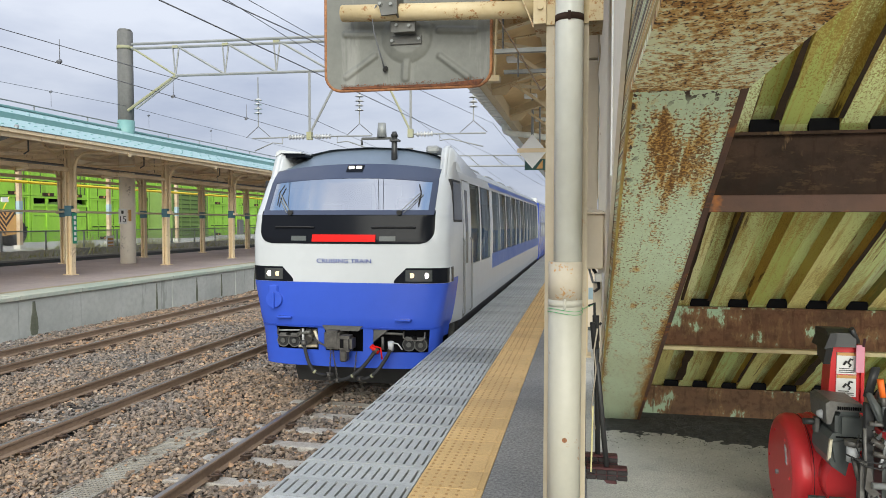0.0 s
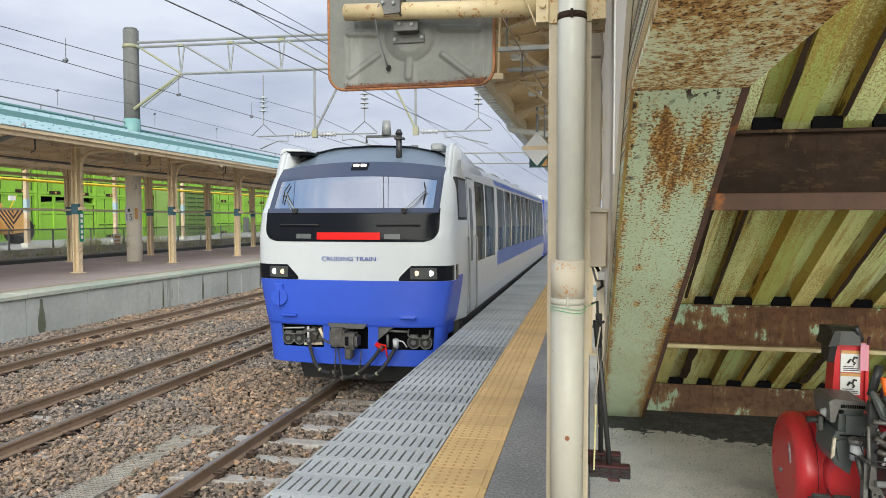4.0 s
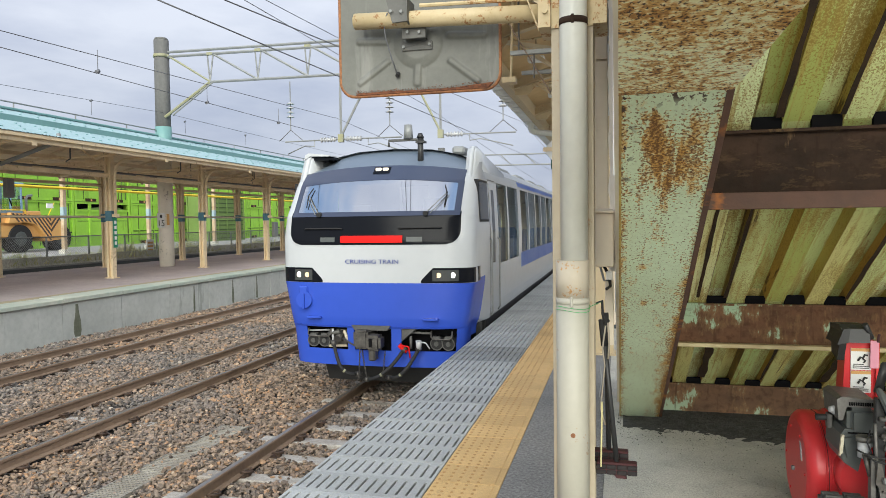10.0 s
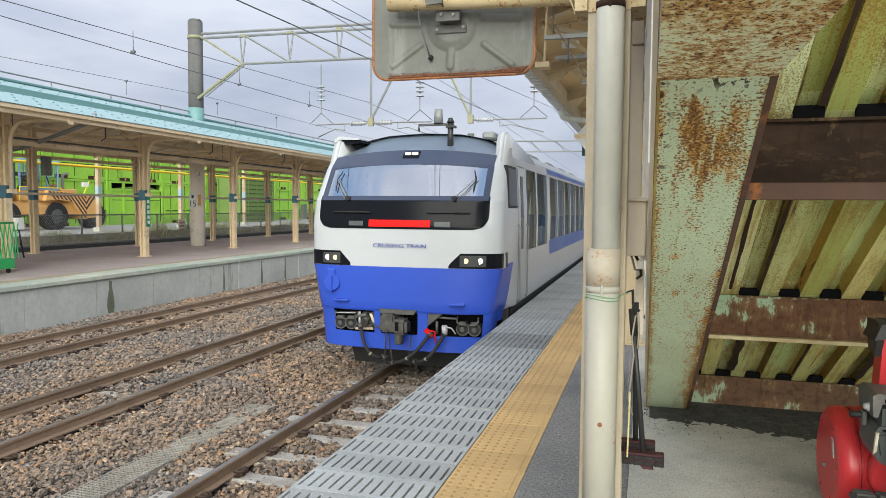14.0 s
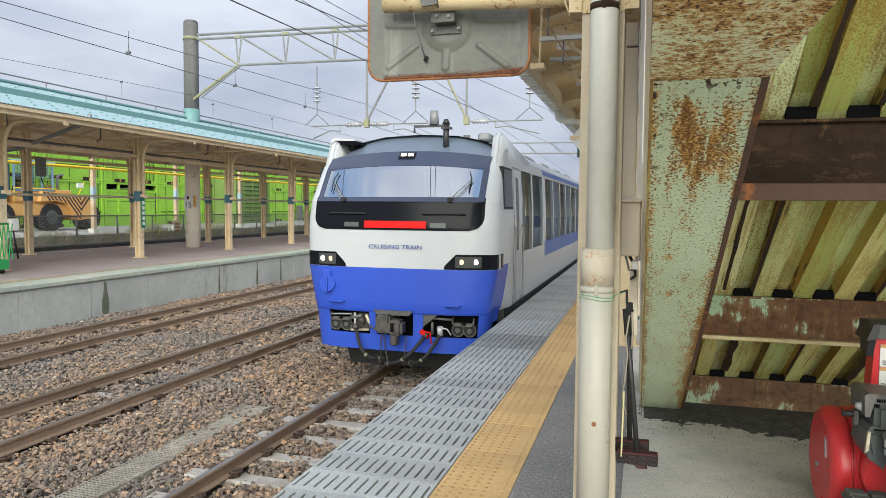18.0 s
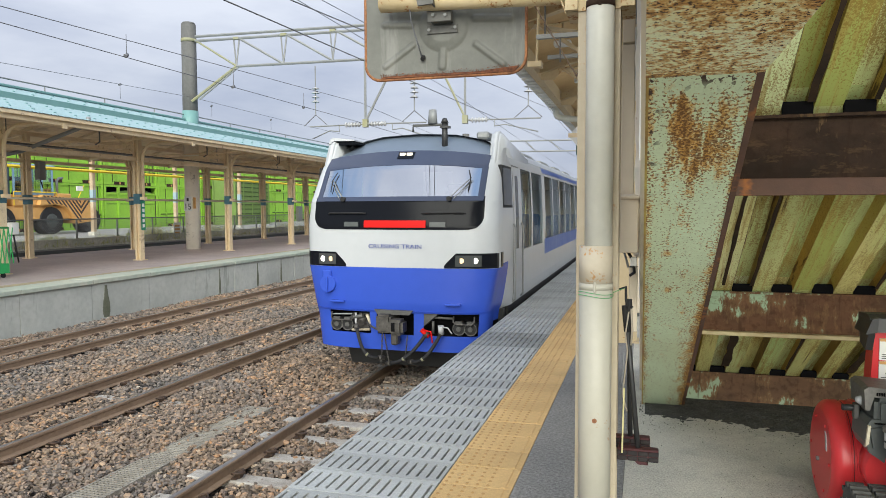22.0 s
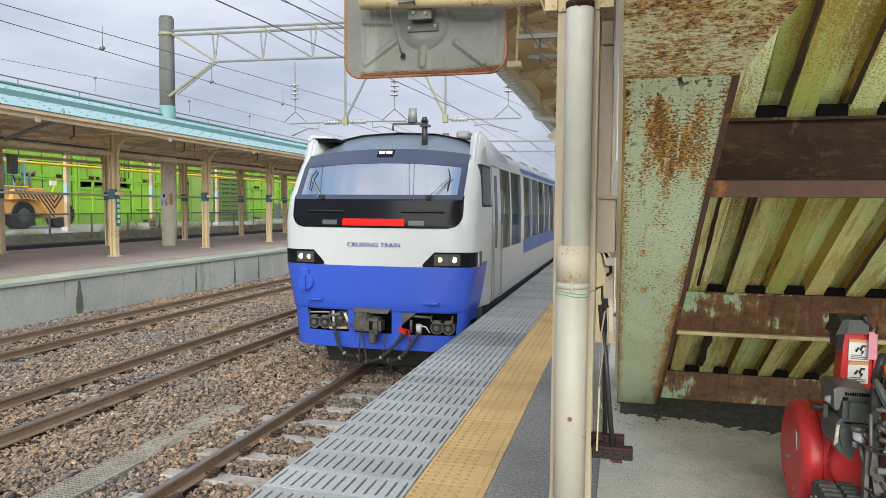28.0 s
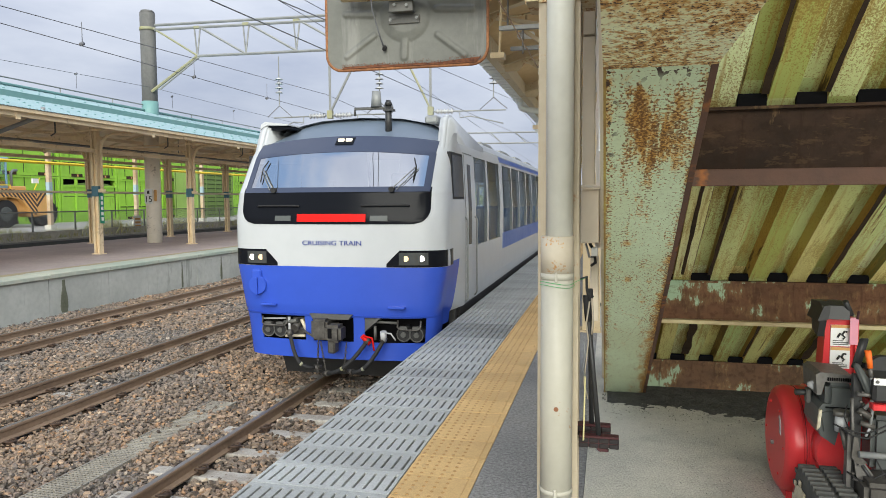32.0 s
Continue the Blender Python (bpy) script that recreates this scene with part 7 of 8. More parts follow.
part("step_rail", tube([(2.7, -1.9, 1.8), (2.7, -1.9, 2.6), (2.7, 1.2, 2.6), (2.7, 1.2, 2.2)], 0.03, 6), M["amber"], fk)
part("boom", bar((1.3, -1.3, 4.55), (1.3, -5.5, 5.2), 0.42, n=4), M["orange"], fk)
part("mast", box(0.6, 2.7, -3.5, -2.35, 0.6, 4.9, 0.05), M["orange"], fk)
for k in range(7):
    part("mast_stripe", prism([(-3.4, 1.0 + k * 0.5), (-2.45, 1.35 + k * 0.5), (-2.45, 1.58 + k * 0.5), (-3.4, 1.23 + k * 0.5)], 0, 2.7, 2.712), M["stripe_dark"], fk)
part("exhaust", tube([(2.2, 1.75, 2.5), (2.2, 1.75, 3.35), (2.2, 1.9, 3.52), (2.2, 2.2, 3.55)], 0.08, 8), M["galv"], fk)
part("beacon", box(1.6, 1.9, 1.3, 1.6, 2.5, 2.85), M["orange"], fk)
part("mirror_pole", bar((2.5, 3.1, 2.2), (2.6, 3.55, 3.1), 0.03, n=6), M["amber"], fk)
part("mirror_head", box(2.5, 2.6, 3.0, 3.5, 2.75, 3.05), M["signwhite"], fk)
for y in (40.1, 47.6, 55.5):
    pl = thing("yard_post", "cream yard post with a pale blue band", "post", at=(-30, y - 6, -0.02), group="posts in the yard")
    part("shaft", box(-0.11, 0.11, -0.11, 0.11, 0, 5.2), M["post_rusty"], pl)
    part("foot_block", box(-0.22, 0.22, -0.22, 0.22, 0, 0.25), M["kerb_old"], pl)
    part("band", box(-0.12, 0.12, -0.12, 0.12, 2.0, 2.7), M["band_pale"], pl)

basket = thing("mesh_trolley", "bright green wire-mesh trolley on the far platform", "trolley", at=(-14.5, 13.6, -0.15))
part("base", box(-0.4, 0.4, -0.5, 0.5, 0.12, 0.36), M["green_wire"], basket)
for k in range(9):
    part("bar", bar((0.4, -0.5 + k * 0.125, 0.36), (0.4, -0.375 + k * 0.125, 1.25), 0.014, n=5), M["green_wire"], basket)
    part("bar", bar((0.4, -0.375 + k * 0.125, 0.36), (0.4, -0.5 + k * 0.125, 1.25), 0.014, n=5), M["green_wire"], basket)
part("top_frame", tube([(-0.4, -0.5, 1.25), (0.4, -0.5, 1.25), (0.4, 0.5, 1.25), (-0.4, 0.5, 1.25)], 0.025, 6), M["green_wire"], basket)
part("mesh_back", box(-0.41, -0.39, -0.5, 0.5, 0.36, 1.25), M["green_wire"], basket)
for x in (-0.3, 0.3):
    for y in (-0.4, 0.4):
        part("castor", bar((x - 0.02, y, 0.06), (x + 0.02, y, 0.06), 0.06, n=10), M["rubber"], basket)
bx = thing("post_box", "small grey switch box on a post", "box", at=(-14.84, 14.9, 1.05))
part("case", box(-0.06, 0.1, -0.12, 0.12, -0.16, 0.16, 0.02), M["signwhite"], bx)
part("cable", tube([(0.02, 0, -0.16), (0.05, 0.05, -0.6), (0.0, 0.15, -0.9), (-0.05, 0.1, -0.5)], 0.02, 6), M["rubber"], bx)
bx2 = thing("post_box", "small grey switch box on a post", "box", at=(-14.84, 30.4, 1.3))
part("case", box(-0.06, 0.1, 0.12, 0.5, -0.35, 0.35, 0.02), M["galv"], bx2)
# far tree line
def far_trees():
    rng = random.Random(9)
    bm = bmesh.new()
    for i in range(1500):
        y = rng.uniform(150, 420)
        x = rng.uniform(-160, -20) if rng.random() < 0.5 else rng.uniform(-170, -60)
        h = 3 + 3 * rng.random()
        for _ in range(4):
            c = Vector((x + rng.uniform(-2, 2), y + rng.uniform(-2, 2), rng.uniform(0, h)))
            v = [bm.verts.new(c + Vector((rng.uniform(-1.2, 1.2), rng.uniform(-1.2, 1.2), rng.uniform(-1.0, 1.0)))) for _ in range(3)]
            bm.faces.new(v)
    return bm


tagged(new("tree_line", data("tree_line", far_trees(), M["leaf"])), "distant dark green tree line", "trees", kind="stuff")
# ---- near canopy over the platform ----
roof = thing("near_canopy", "tan platform canopy with open steel rafters and white eave fascia", "canopy")
part("roof_sheet", prism([(-0.30, 3.34), (2.6, 4.16), (2.6, 4.20), (-0.30, 3.38)], 1, 4.7, 120), M["canopy_near"], roof, "tan boarded roof underside")
part("eave_beam", box(-0.26, -0.16, 4.7, 120, 3.16, 3.34), M["beige"], roof)
part("eave_lip", box(-0.28, -0.26, 4.7, 120, 3.20, 3.36), M["ceilwood"], roof)
y = 4.7
rib_mesh = data("eave_sheet_rib", box(-0.44, -0.285, 0, 0.16, 3.19, 3.235, 0.006), M["white"])
while y < 44:
    rb = part("eave_sheet_rib", rib_mesh, None, roof, "white end of a roof sheet rib")
    rb.location.y = y
    y += 0.235
part("eave_sheet", box(-0.43, -0.283, 4.7, 120, 3.236, 3.25), M["polegrey"], roof)
for x, z in ((0.55, 3.58), (1.45, 3.83)):
    part("purlin", box(x - 0.04, x + 0.04, 4.7, 120, z - 0.09, z + 0.01), M["beige"], roof)
y = 4.75
while y < 58:
    r = part("rafter", prism([(-0.17, 3.30), (-0.17, 3.20), (1.2, 3.58), (1.2, 3.74)], 1, y - 0.012, y + 0.012), M["beige"], roof)
    part("flange", prism([(-0.17, 3.205), (-0.17, 3.19), (1.2, 3.565), (1.2, 3.58)], 1, y - 0.05, y + 0.05), M["beige"], r)
    if y < 24:
        part("knee_brace", bar((0.10, y, 3.26), (0.86, y + 0.02, 2.72), 0.024, n=4, turn=0.785), M["beige"], r)
        part("wind_brace", bar((-0.12, y + 0.1, 3.28), (0.92, y + 2.05, 3.50), 0.028, n=4, turn=0.785), M["beige"], r)
        part("gusset", prism([(-0.15, 3.19), (0.16, 3.28), (0.02, 3.12), (-0.15, 3.12)], 1, y - 0.006, y + 0.006), M["beige"], r)
        lamp_ = part("lamp_case", box(0.16, 0.34, y + 0.95, y + 1.05, 3.24, 3.30, 0.012), M["white"], r, "white lamp fitting")
        part("lamp_stem", bar((0.25, y + 1.0, 3.30), (0.25, y + 1.0, 3.50), 0.012, n=6), M["beige"], lamp_)
        part("cable_run", tube([(-0.1, y + 0.5, 3.36), (0.2, y + 0.55, 3.36), (0.5, y + 0.7, 3.44), (0.9, y + 0.7, 3.50)], 0.010, 5), M["beige_rust"], r)
    y += 2.2
part("service_rail", box(0.33, 0.86, 5.57, 5.61, 2.77, 2.80), M["galv"], roof, "grey steel service rail")
part("rail_hanger", bar((0.39, 5.6, 3.58), (0.39, 5.6, 2.78), 0.008, n=6), M["steel_dark"], roof)
part("rail_hanger", bar((0.36, 5.6, 3.56), (0.33, 5.6, 2.60), 0.010, n=6), M["beige"], roof)
part("rail_foot", box(0.27, 0.37, 5.55, 5.65, 2.57, 2.61), M["beige"], roof)
part("rail_hanger", bar((0.50, 5.6, 2.78), (0.50, 5.6, 2.60), 0.007, n=6), M["steel_dark"], roof)
part("service_rail", box(0.33, 0.86, 6.18, 6.21, 2.75, 2.78), M["galv"], roof)
down = thing("downpipe", "grey gutter downpipe with an elbow", "pipe", at=(0, 0, 0))
part("drop", tube([(-0.32, 12.1, 3.22), (-0.32, 12.1, 3.09), (-0.305, 12.1, 3.05), (-0.26, 12.1, 3.03), (0.86, 12.9, 2.96)], 0.05, 10), M["pipe"], down)
part("collar", bar((-0.32, 12.1, 3.15), (-0.32, 12.1, 3.20), 0.062, n=10), M["pipe"], down)


def canopy_column(y, first):
    t = col if first else thing("canopy_column", "cream steel column of the platform canopy", "column", group="canopy columns")
    if not first:
        for nm, b in (("flange", box(0.83, 1.03, y - 0.1, y - 0.088, 0, 3.7)), ("flange", box(0.83, 1.03, y + 0.088, y + 0.1, 0, 3.7)), ("web", box(0.925, 0.935, y - 0.088, y + 0.088, 0, 3.7))):
            part(nm, b, M["beige"], t)
        part("foot_plate", box(0.79, 1.07, y - 0.14, y + 0.14, 0.0, 0.02), M["beige"], t)
        part("stiffener", box(0.84, 1.02, y - 0.112, y - 0.06, 2.28, 2.34), M["beige"], t)
    return t


for k in range(1, 9):
    canopy_column(3.8 + 5.0 * k, False)
# head of the first column
part("head_plate", box(0.745, 0.80, 3.66, 3.90, 2.43, 3.30), M["beige_rust"], col, "rust-pitted cream head plate")
part("head_plate", box(0.985, 1.045, 3.66, 3.90, 2.43, 3.30), M["beige_rust"], col, "rust-pitted cream head plate")
part("head_plate", box(0.745, 1.045, 3.690, 3.70, 2.43, 3.30), M["beige_rust"], col, "rust-pitted cream head plate")
for x, z in ((0.775, 2.50), (0.775, 2.72), (1.01, 2.55), (1.01, 2.75)):
    part("bolt", bar((x, 3.645, z), (x, 3.665, z), 0.014, n=6), M["beige_rust"], col)
part("pipe_band", bar((0.902, 3.625, 2.418), (0.902, 3.625, 2.446), 0.0622, n=24), M["beam"], col, "dark strap round the pipe")
part("band_clip", box(0.897, 0.909, 3.556, 3.566, 2.414, 2.45), M["beam"], col)
part("sleeve_top", bar((0.893, 3.622, 1.225), (0.893, 3.622, 1.388), 0.0724, n=24), M["sleeve_cream"], col, "rust-stained cream sleeve top")
part("sleeve_collar", bar((0.893, 3.622, 1.196), (0.893, 3.622, 1.222), 0.0738, n=24), M["pipe_low"], col)
part("collar_lug", box(0.888, 0.900, 3.543, 3.556, 1.185, 1.232, 0.004), M["pipe_low"], col)
part("sleeve_collar", bar((0.893, 3.622, 0.222), (0.893, 3.622, 0.244), 0.0745, n=24), M["pipe_low"], col)
part("collar_lug", box(0.886, 0.902, 3.541, 3.556, 0.205, 0.255, 0.004), M["pipe_low"], col)
wirep = [(0.893 + 0.0765 * math.cos(a), 3.622 + 0.0765 * math.sin(a), 1.182 + 0.006 * math.sin(a * 2)) for a in [radians(20 * k) for k in range(19)]]
part("green_wire", tube(wirep + [(0.99, 3.66, 1.188), (1.02, 3.70, 1.195)], 0.0012, 5), M["green_wire"], col, "thin green binding wire")
part("green_wire", tube([(p[0], p[1], p[2] - 0.014) for p in wirep], 0.0012, 5), M["green_wire"], col)
part("rust_mark", bar((0.897, 3.552, 0.622), (0.897, 3.549, 0.622), 0.011, n=8), M["rustframe"], col)

# mirror hung from the column
mirror = thing("platform_mirror", "grey back of a platform mirror with a rusty orange rim", "mirror")


def pressed_back():
    """Sheet back pressed in one piece: raised ribs, a round boss with a stem, and a rolled edge."""
    ribs = (((-0.265, 2.543), (-0.115, 2.533), 0.015), ((0.235, 2.543), (0.421, 2.530), 0.015), ((-0.262, 2.322), (-0.105, 2.425), 0.014), ((0.240, 2.410), (0.385, 2.298), 0.014), ((0.066, 2.45), (0.058, 2.305), 0.019),
            ((-0.262, 2.93), (-0.105, 2.82), 0.014), ((0.240, 2.83), (0.385, 2.94), 0.014), ((0.066, 2.80), (0.062, 2.94), 0.019))

    def height(x, z):
        h = 0.0
        p = Vector((x, z))
        for a, b, r in ribs:
            a, b = Vector(a), Vector(b)
            u = max(0.0, min(1.0, (p - a).dot(b - a) / (b - a).length_squared))
            d = (p - a.lerp(b, u)).length
            h = max(h, 0.010 * max(0.0, min(1.0, (r + 0.006 - d) / 0.011)))
        d = math.hypot(x - 0.066, z - 2.515)
        h = max(h, 0.018 * max(0.0, min(1.0, (0.135 - d) / 0.05)) ** 0.7)
        return h

    x0, x1, z0, z1 = -0.375, 0.50, 2.253, 2.997
    nx, nz = 150, 128
    bm = bmesh.new()
    grid = [[None] * nz for _ in range(nx)]
    for i, x in enumerate(np.linspace(x0, x1, nx)):
        for k, z in enumerate(np.linspace(z0, z1, nz)):
            cx, cz = min(x - x0, x1 - x), min(z - z0, z1 - z)
            if cx < 0.078 and cz < 0.078 and math.hypot(0.078 - cx, 0.078 - cz) > 0.079:
                continue
            grid[i][k] = bm.verts.new((x, 4.078 - height(x, z), z))
    for i in range(nx - 1):
        for k in range(nz - 1):
            q = [grid[i][k], grid[i + 1][k], grid[i + 1][k + 1], grid[i][k + 1]]
            q = [v for v in q if v]
            if len(q) > 2:
                bm.faces.new(q).smooth = True
    return bm


def rust_litter():
    """Flakes of rust lying on the lower edge of the plate."""
    rng = random.Random(77)
    bm = bmesh.new()
    for i in range(900):
        x = rng.uniform(-0.29, 0.47)
        pile = 0.012 + 0.020 * abs(noise.noise((x * 9, 0, 4))) + (0.016 if x > 0.30 else 0)
        c = Vector((x, 4.066 + rng.uniform(0, 0.008), 2.264 + pile * rng.random() ** 1.6))
        r = rng.uniform(0.0015, 0.0042)
        v = [bm.verts.new(c + Vector((rng.uniform(-1, 1), rng.uniform(-0.7, 0.7), rng.uniform(-1, 1))) * r) for _ in range(4)]
        for q in ((0, 1, 2), (0, 3, 1), (1, 3, 2), (2, 3, 0)):
            bm.faces.new([v[j] for j in q])
    return bm


part("mirror_face", prism(rounded(-0.365, 0.49, 2.262, 2.99, 0.075), 1, 4.081, 4.095), M["steel"], mirror)
part("back", pressed_back(), M["plate"], mirror, "grey back plate with pressed ribs and a boss")
rim = rounded(-0.378, 0.503, 2.25, 3.0, 0.085, 6)
part("rim", tube([(p[0], 4.082, p[1]) for p in rim + rim[:1]], 0.0085, 8), M["rustframe"], mirror, "rusty orange rim")
part("rust_sill", prism([(-0.29, 2.256), (0.44, 2.256), (0.47, 2.285), (0.36, 2.277), (0.25, 2.266), (0.12, 2.268), (0.0, 2.266), (-0.1, 2.270), (-0.2, 2.266), (-0.27, 2.268)], 1, 4.070, 4.078), M["crumb"], mirror, "rust bed on the lower edge")
tagged(part("rust_litter", rust_litter(), M["crumb"], mirror, "rust flakes gathered on the lower edge"), kind="stuff")
saddle = part("saddle", prism([(-0.052, 2.70), (0.050, 2.70), (0.062, 2.583), (-0.020, 2.578)], 1, 3.898, 3.912), M["bracket_grey"], mirror, "grey folded steel saddle")
part("saddle_side", prism([(3.900, 2.70), (4.03, 2.70), (4.03, 2.56), (3.900, 2.583)], 0, 0.052, 0.060), M["bracket_grey"], saddle)
part("clamp_plate", box(0.002, 0.132, 3.985, 3.995, 2.515, 2.60, 0.003), M["bracket_grey"], saddle)
part("clamp_web", box(0.012, 0.122, 3.995, 4.055, 2.52, 2.53, 0.002), M["bracket_grey"], saddle)
part("saddle_foot", box(-0.020, 0.150, 4.050, 4.060, 2.470, 2.515, 0.003), M["bracket_grey"], saddle)
for x, y, z in ((-0.025, 3.898, 2.635), (0.03, 3.898, 2.63), (0.035, 3.985, 2.55), (0.10, 3.985, 2.545), (-0.006, 4.05, 2.49), (0.136, 4.05, 2.495)):
    part("bolt", bar((x, y - 0.011, z), (x, y, z), 0.0085, n=6), M["galv"], saddle)
    part("washer", bar((x, y - 0.003, z), (x, y, z), 0.014, n=14), M["bracket_grey"], saddle)
part("arm", bar((-0.25, 3.985, 2.625), (0.76, 3.93, 2.572), 0.042, n=18), M["beige_rust"], mirror, "cream tube arm with rust")
part("arm_guide", bar((0.11, 3.96, 2.672), (0.76, 3.92, 2.64), 0.010, n=6), M["beige_rust"], mirror)
part("wire_tail", tube([(-0.055, 3.93, 2.64), (-0.082, 3.95, 2.60), (-0.084, 3.98, 2.53), (-0.068, 4.02, 2.44), (-0.050, 4.06, 2.355)], 0.0035, 5), M["wire"], mirror)
part("wire_knot", bar((-0.047, 4.055, 2.345), (-0.047, 4.075, 2.36), 0.012, n=6), M["rubber"], mirror)
rope = []
for k in range(30):
    t = k / 29
    rope.append((0.45 + 0.297 * t + 0.0015 * math.cos(k * 2.1), 4.2, 2.75 - 0.511 * t + 0.0015 * math.sin(k * 2.1)))
rope = [(0.09, 4.75, 3.46)] + rope + [(0.805, 3.80, 2.20)]
solid("hanging_chain", tube(rope, 0.0038, 5), M["rail"], "thin rusty chain hanging below the canopy", "chain")
for a, b in (((0.55, 4.1, 2.95), (0.74, 3.75, 2.44)),):
    solid("stay_wire", bar(a, b, 0.004, n=5), M["beige_rust"], "thin rusty stay wire by the column", "wire", "stay wires")

# diamond sign further along
dia = thing("diamond_sign", "white diamond board with a tan bar under the canopy", "sign", at=(0.187, 11.4, 2.649))
part("board", prism([(0, -0.264), (0.225, 0), (0, 0.264), (-0.225, 0)], 1, -0.01, 0.01), M["signwhite"], dia)
part("bar", box(-0.23, 0.23, -0.016, -0.0105, -0.02, 0.045), M["tan"], dia, "tan bar")
part("hanger", bar((0, 0.012, 0.24), (0, 0.012, 0.85), 0.02, n=6), M["galv"], dia)
board = thing("hanging_board", "dark green hanging board with an orange triangle", "sign", at=(0.225, 11.8, 2.47))
part("board", box(-0.185, 0.185, -0.02, 0.02, -0.08, 0.09), M["sign_dark"], board)
part("triangle", prism([(0.0, -0.06), (0.10, -0.06), (0.10, 0.075)], 1, -0.025, -0.0205), M["orange"], board, "orange triangle")
part("hanger", bar((0.05, 0, 0.09), (0.05, 0, 1.05), 0.015, n=6), M["galv"], board)

# ---- beside the stair: white cladding, trunking, boxes ----
def loose_sheet():
    """A thin white sheet fixed at its top, creased slantwise."""
    bm = bmesh.new()
    ny, nz = 12, 60
    g = [[[bm.verts.new((1.045 + 0.235 * (4.26 - y) + d + 0.010 * noise.noise((y * 3, (z + 1.3 * y) * 9, 2)) + 0.006 * noise.noise((y * 20, z * 14, 5)), y, z)) for z in np.linspace(1.3, 2.7, nz)] for y in np.linspace(4.06, 4.26, ny)] for d in (0, 0.003)]
    for s_ in g:
        for i in range(ny - 1):
            for k in range(nz - 1):
                f = bm.faces.new((s_[i][k], s_[i + 1][k], s_[i + 1][k + 1], s_[i][k + 1]))
                f.smooth = True
    return bm


clad = thing("stair_cladding", "cream painted sheet cladding along the stair side", "cladding")
part("sheet", prism([(2.2, 2.35), (2.85, 2.02), (6.05, 0.14), (6.05, 4.0), (2.2, 4.0)], 0, 1.078, 1.094), M["clad"], clad)
for y in (3.4, 4.6, 5.7):
    part("seam", box(1.072, 1.078, y, y + 0.03, max(0.2, 2.02 - (y - 2.85) * 0.59 + 0.05), 4.0), M["white"], clad)
part("loose_sheet", loose_sheet(), M["clad"], clad, "creased white sheet hanging loose")
part("tube_lamp", bar((1.05, 4.75, 2.60), (1.05, 4.75, 2.18), 0.018, n=8), M["pipe"], clad)
part("tube_lamp", bar((1.05, 4.70, 3.2), (1.05, 4.75, 2.62), 0.018, n=8), M["galv"], clad)
trunk = thing("cable_trunking", "cream upright cable trunking", "trunking")
part("upper_duct", box(0.974, 1.040, 4.28, 4.36, 1.62, 2.40, 0.004), M["cream"], trunk)
part("upper_duct", box(0.976, 1.038, 4.28, 4.36, 2.41, 3.3, 0.004), M["cream"], trunk)
part("lower_duct", box(1.022, 1.066, 4.26, 4.34, 0.9, 1.245, 0.004), M["cream"], trunk)
part("cable", tube([(1.02, 4.2, 1.32), (1.045, 4.17, 1.28), (1.05, 4.2, 1.22), (1.03, 4.25, 1.2)], 0.008, 6), M["rubber"], trunk)
part("cable", tube([(1.0, 4.2, 1.32), (1.02, 4.17, 1.25), (1.04, 4.2, 1.25)], 0.006, 6), M["galv"], trunk)
part("conduit", bar((0.955, 4.3, 2.3), (0.955, 4.3, 3.3), 0.016, n=8), M["beige"], trunk)
part("conduit", bar((1.055, 4.4, 2.3), (1.055, 4.4, 3.3), 0.012, n=8), M["beige"], trunk)
box1 = thing("switch_box", "cream sheet-metal switch box with a slanted lid", "box")
part("case", box(0.975, 1.068, 4.12, 4.27, 1.325, 1.60, 0.006), M["cream"], box1)
part("lid", prism([(4.10, 1.60), (4.27, 1.61), (4.27, 1.625), (4.10, 1.61)], 0, 0.972, 1.071), M["cream"], box1)
part("socket", box(1.03, 1.062, 4.16, 4.22, 1.255, 1.30, 0.004), M["white"], box1)

cabinet = thing("platform_cabinet", "pale grey low cabinet further along the platform", "cabinet", at=(1.5, 11.0, 0))
part("body", box(-0.55, 0.4, -0.3, 0.3, 0.05, 1.0, 0.02), M["cream"], cabinet)
part("plinth", box(-0.53, 0.38, -0.28, 0.28, 0, 0.05), M["greydark"], cabinet)
part("door_line", box(-0.45, 0.3, -0.304, -0.30, 0.45, 0.62), M["band_pale"], cabinet)

# ---- deck brushes hung on the column ----
def brush(x, y, z, lean, label):
    t = thing("deck_brush", label, "brush", at=(x, y, z), group="brushes hung on the column")
    part("handle", bar((0, 0, 0.0), (lean, 0.02, 0.66), 0.012, n=10), M["black"], t, "black tube handle")
    part("grip", bar((lean * 0.82, 0.017, 0.54), (lean * 1.0, 0.02, 0.66), 0.016, n=10), M["rubber"], t)
    for k in range(4):
        for s in (0, 1):
            part("tuft_block", box(-0.092 + k * 0.046, -0.048 + k * 0.046, -0.03, 0.03, -0.021 - s * 0.024, 0.0 - s * 0.024, 0.004), M["brush_dark"], t)
    part("holder", box(-0.09, 0.09, -0.026, 0.026, -0.002, 0.010, 0.004), M["brush_red"], t, "dark red brush holder")
    part("core", box(-0.088, 0.088, -0.024, 0.024, -0.042, -0.002), M["brush_red"], t)
    part("lower_tab", prism([(-0.02, -0.04), (0.03, -0.04), (0.045, -0.062), (0.0, -0.062)], 1, -0.02, 0.02), M["brush_red"], t)
    return t


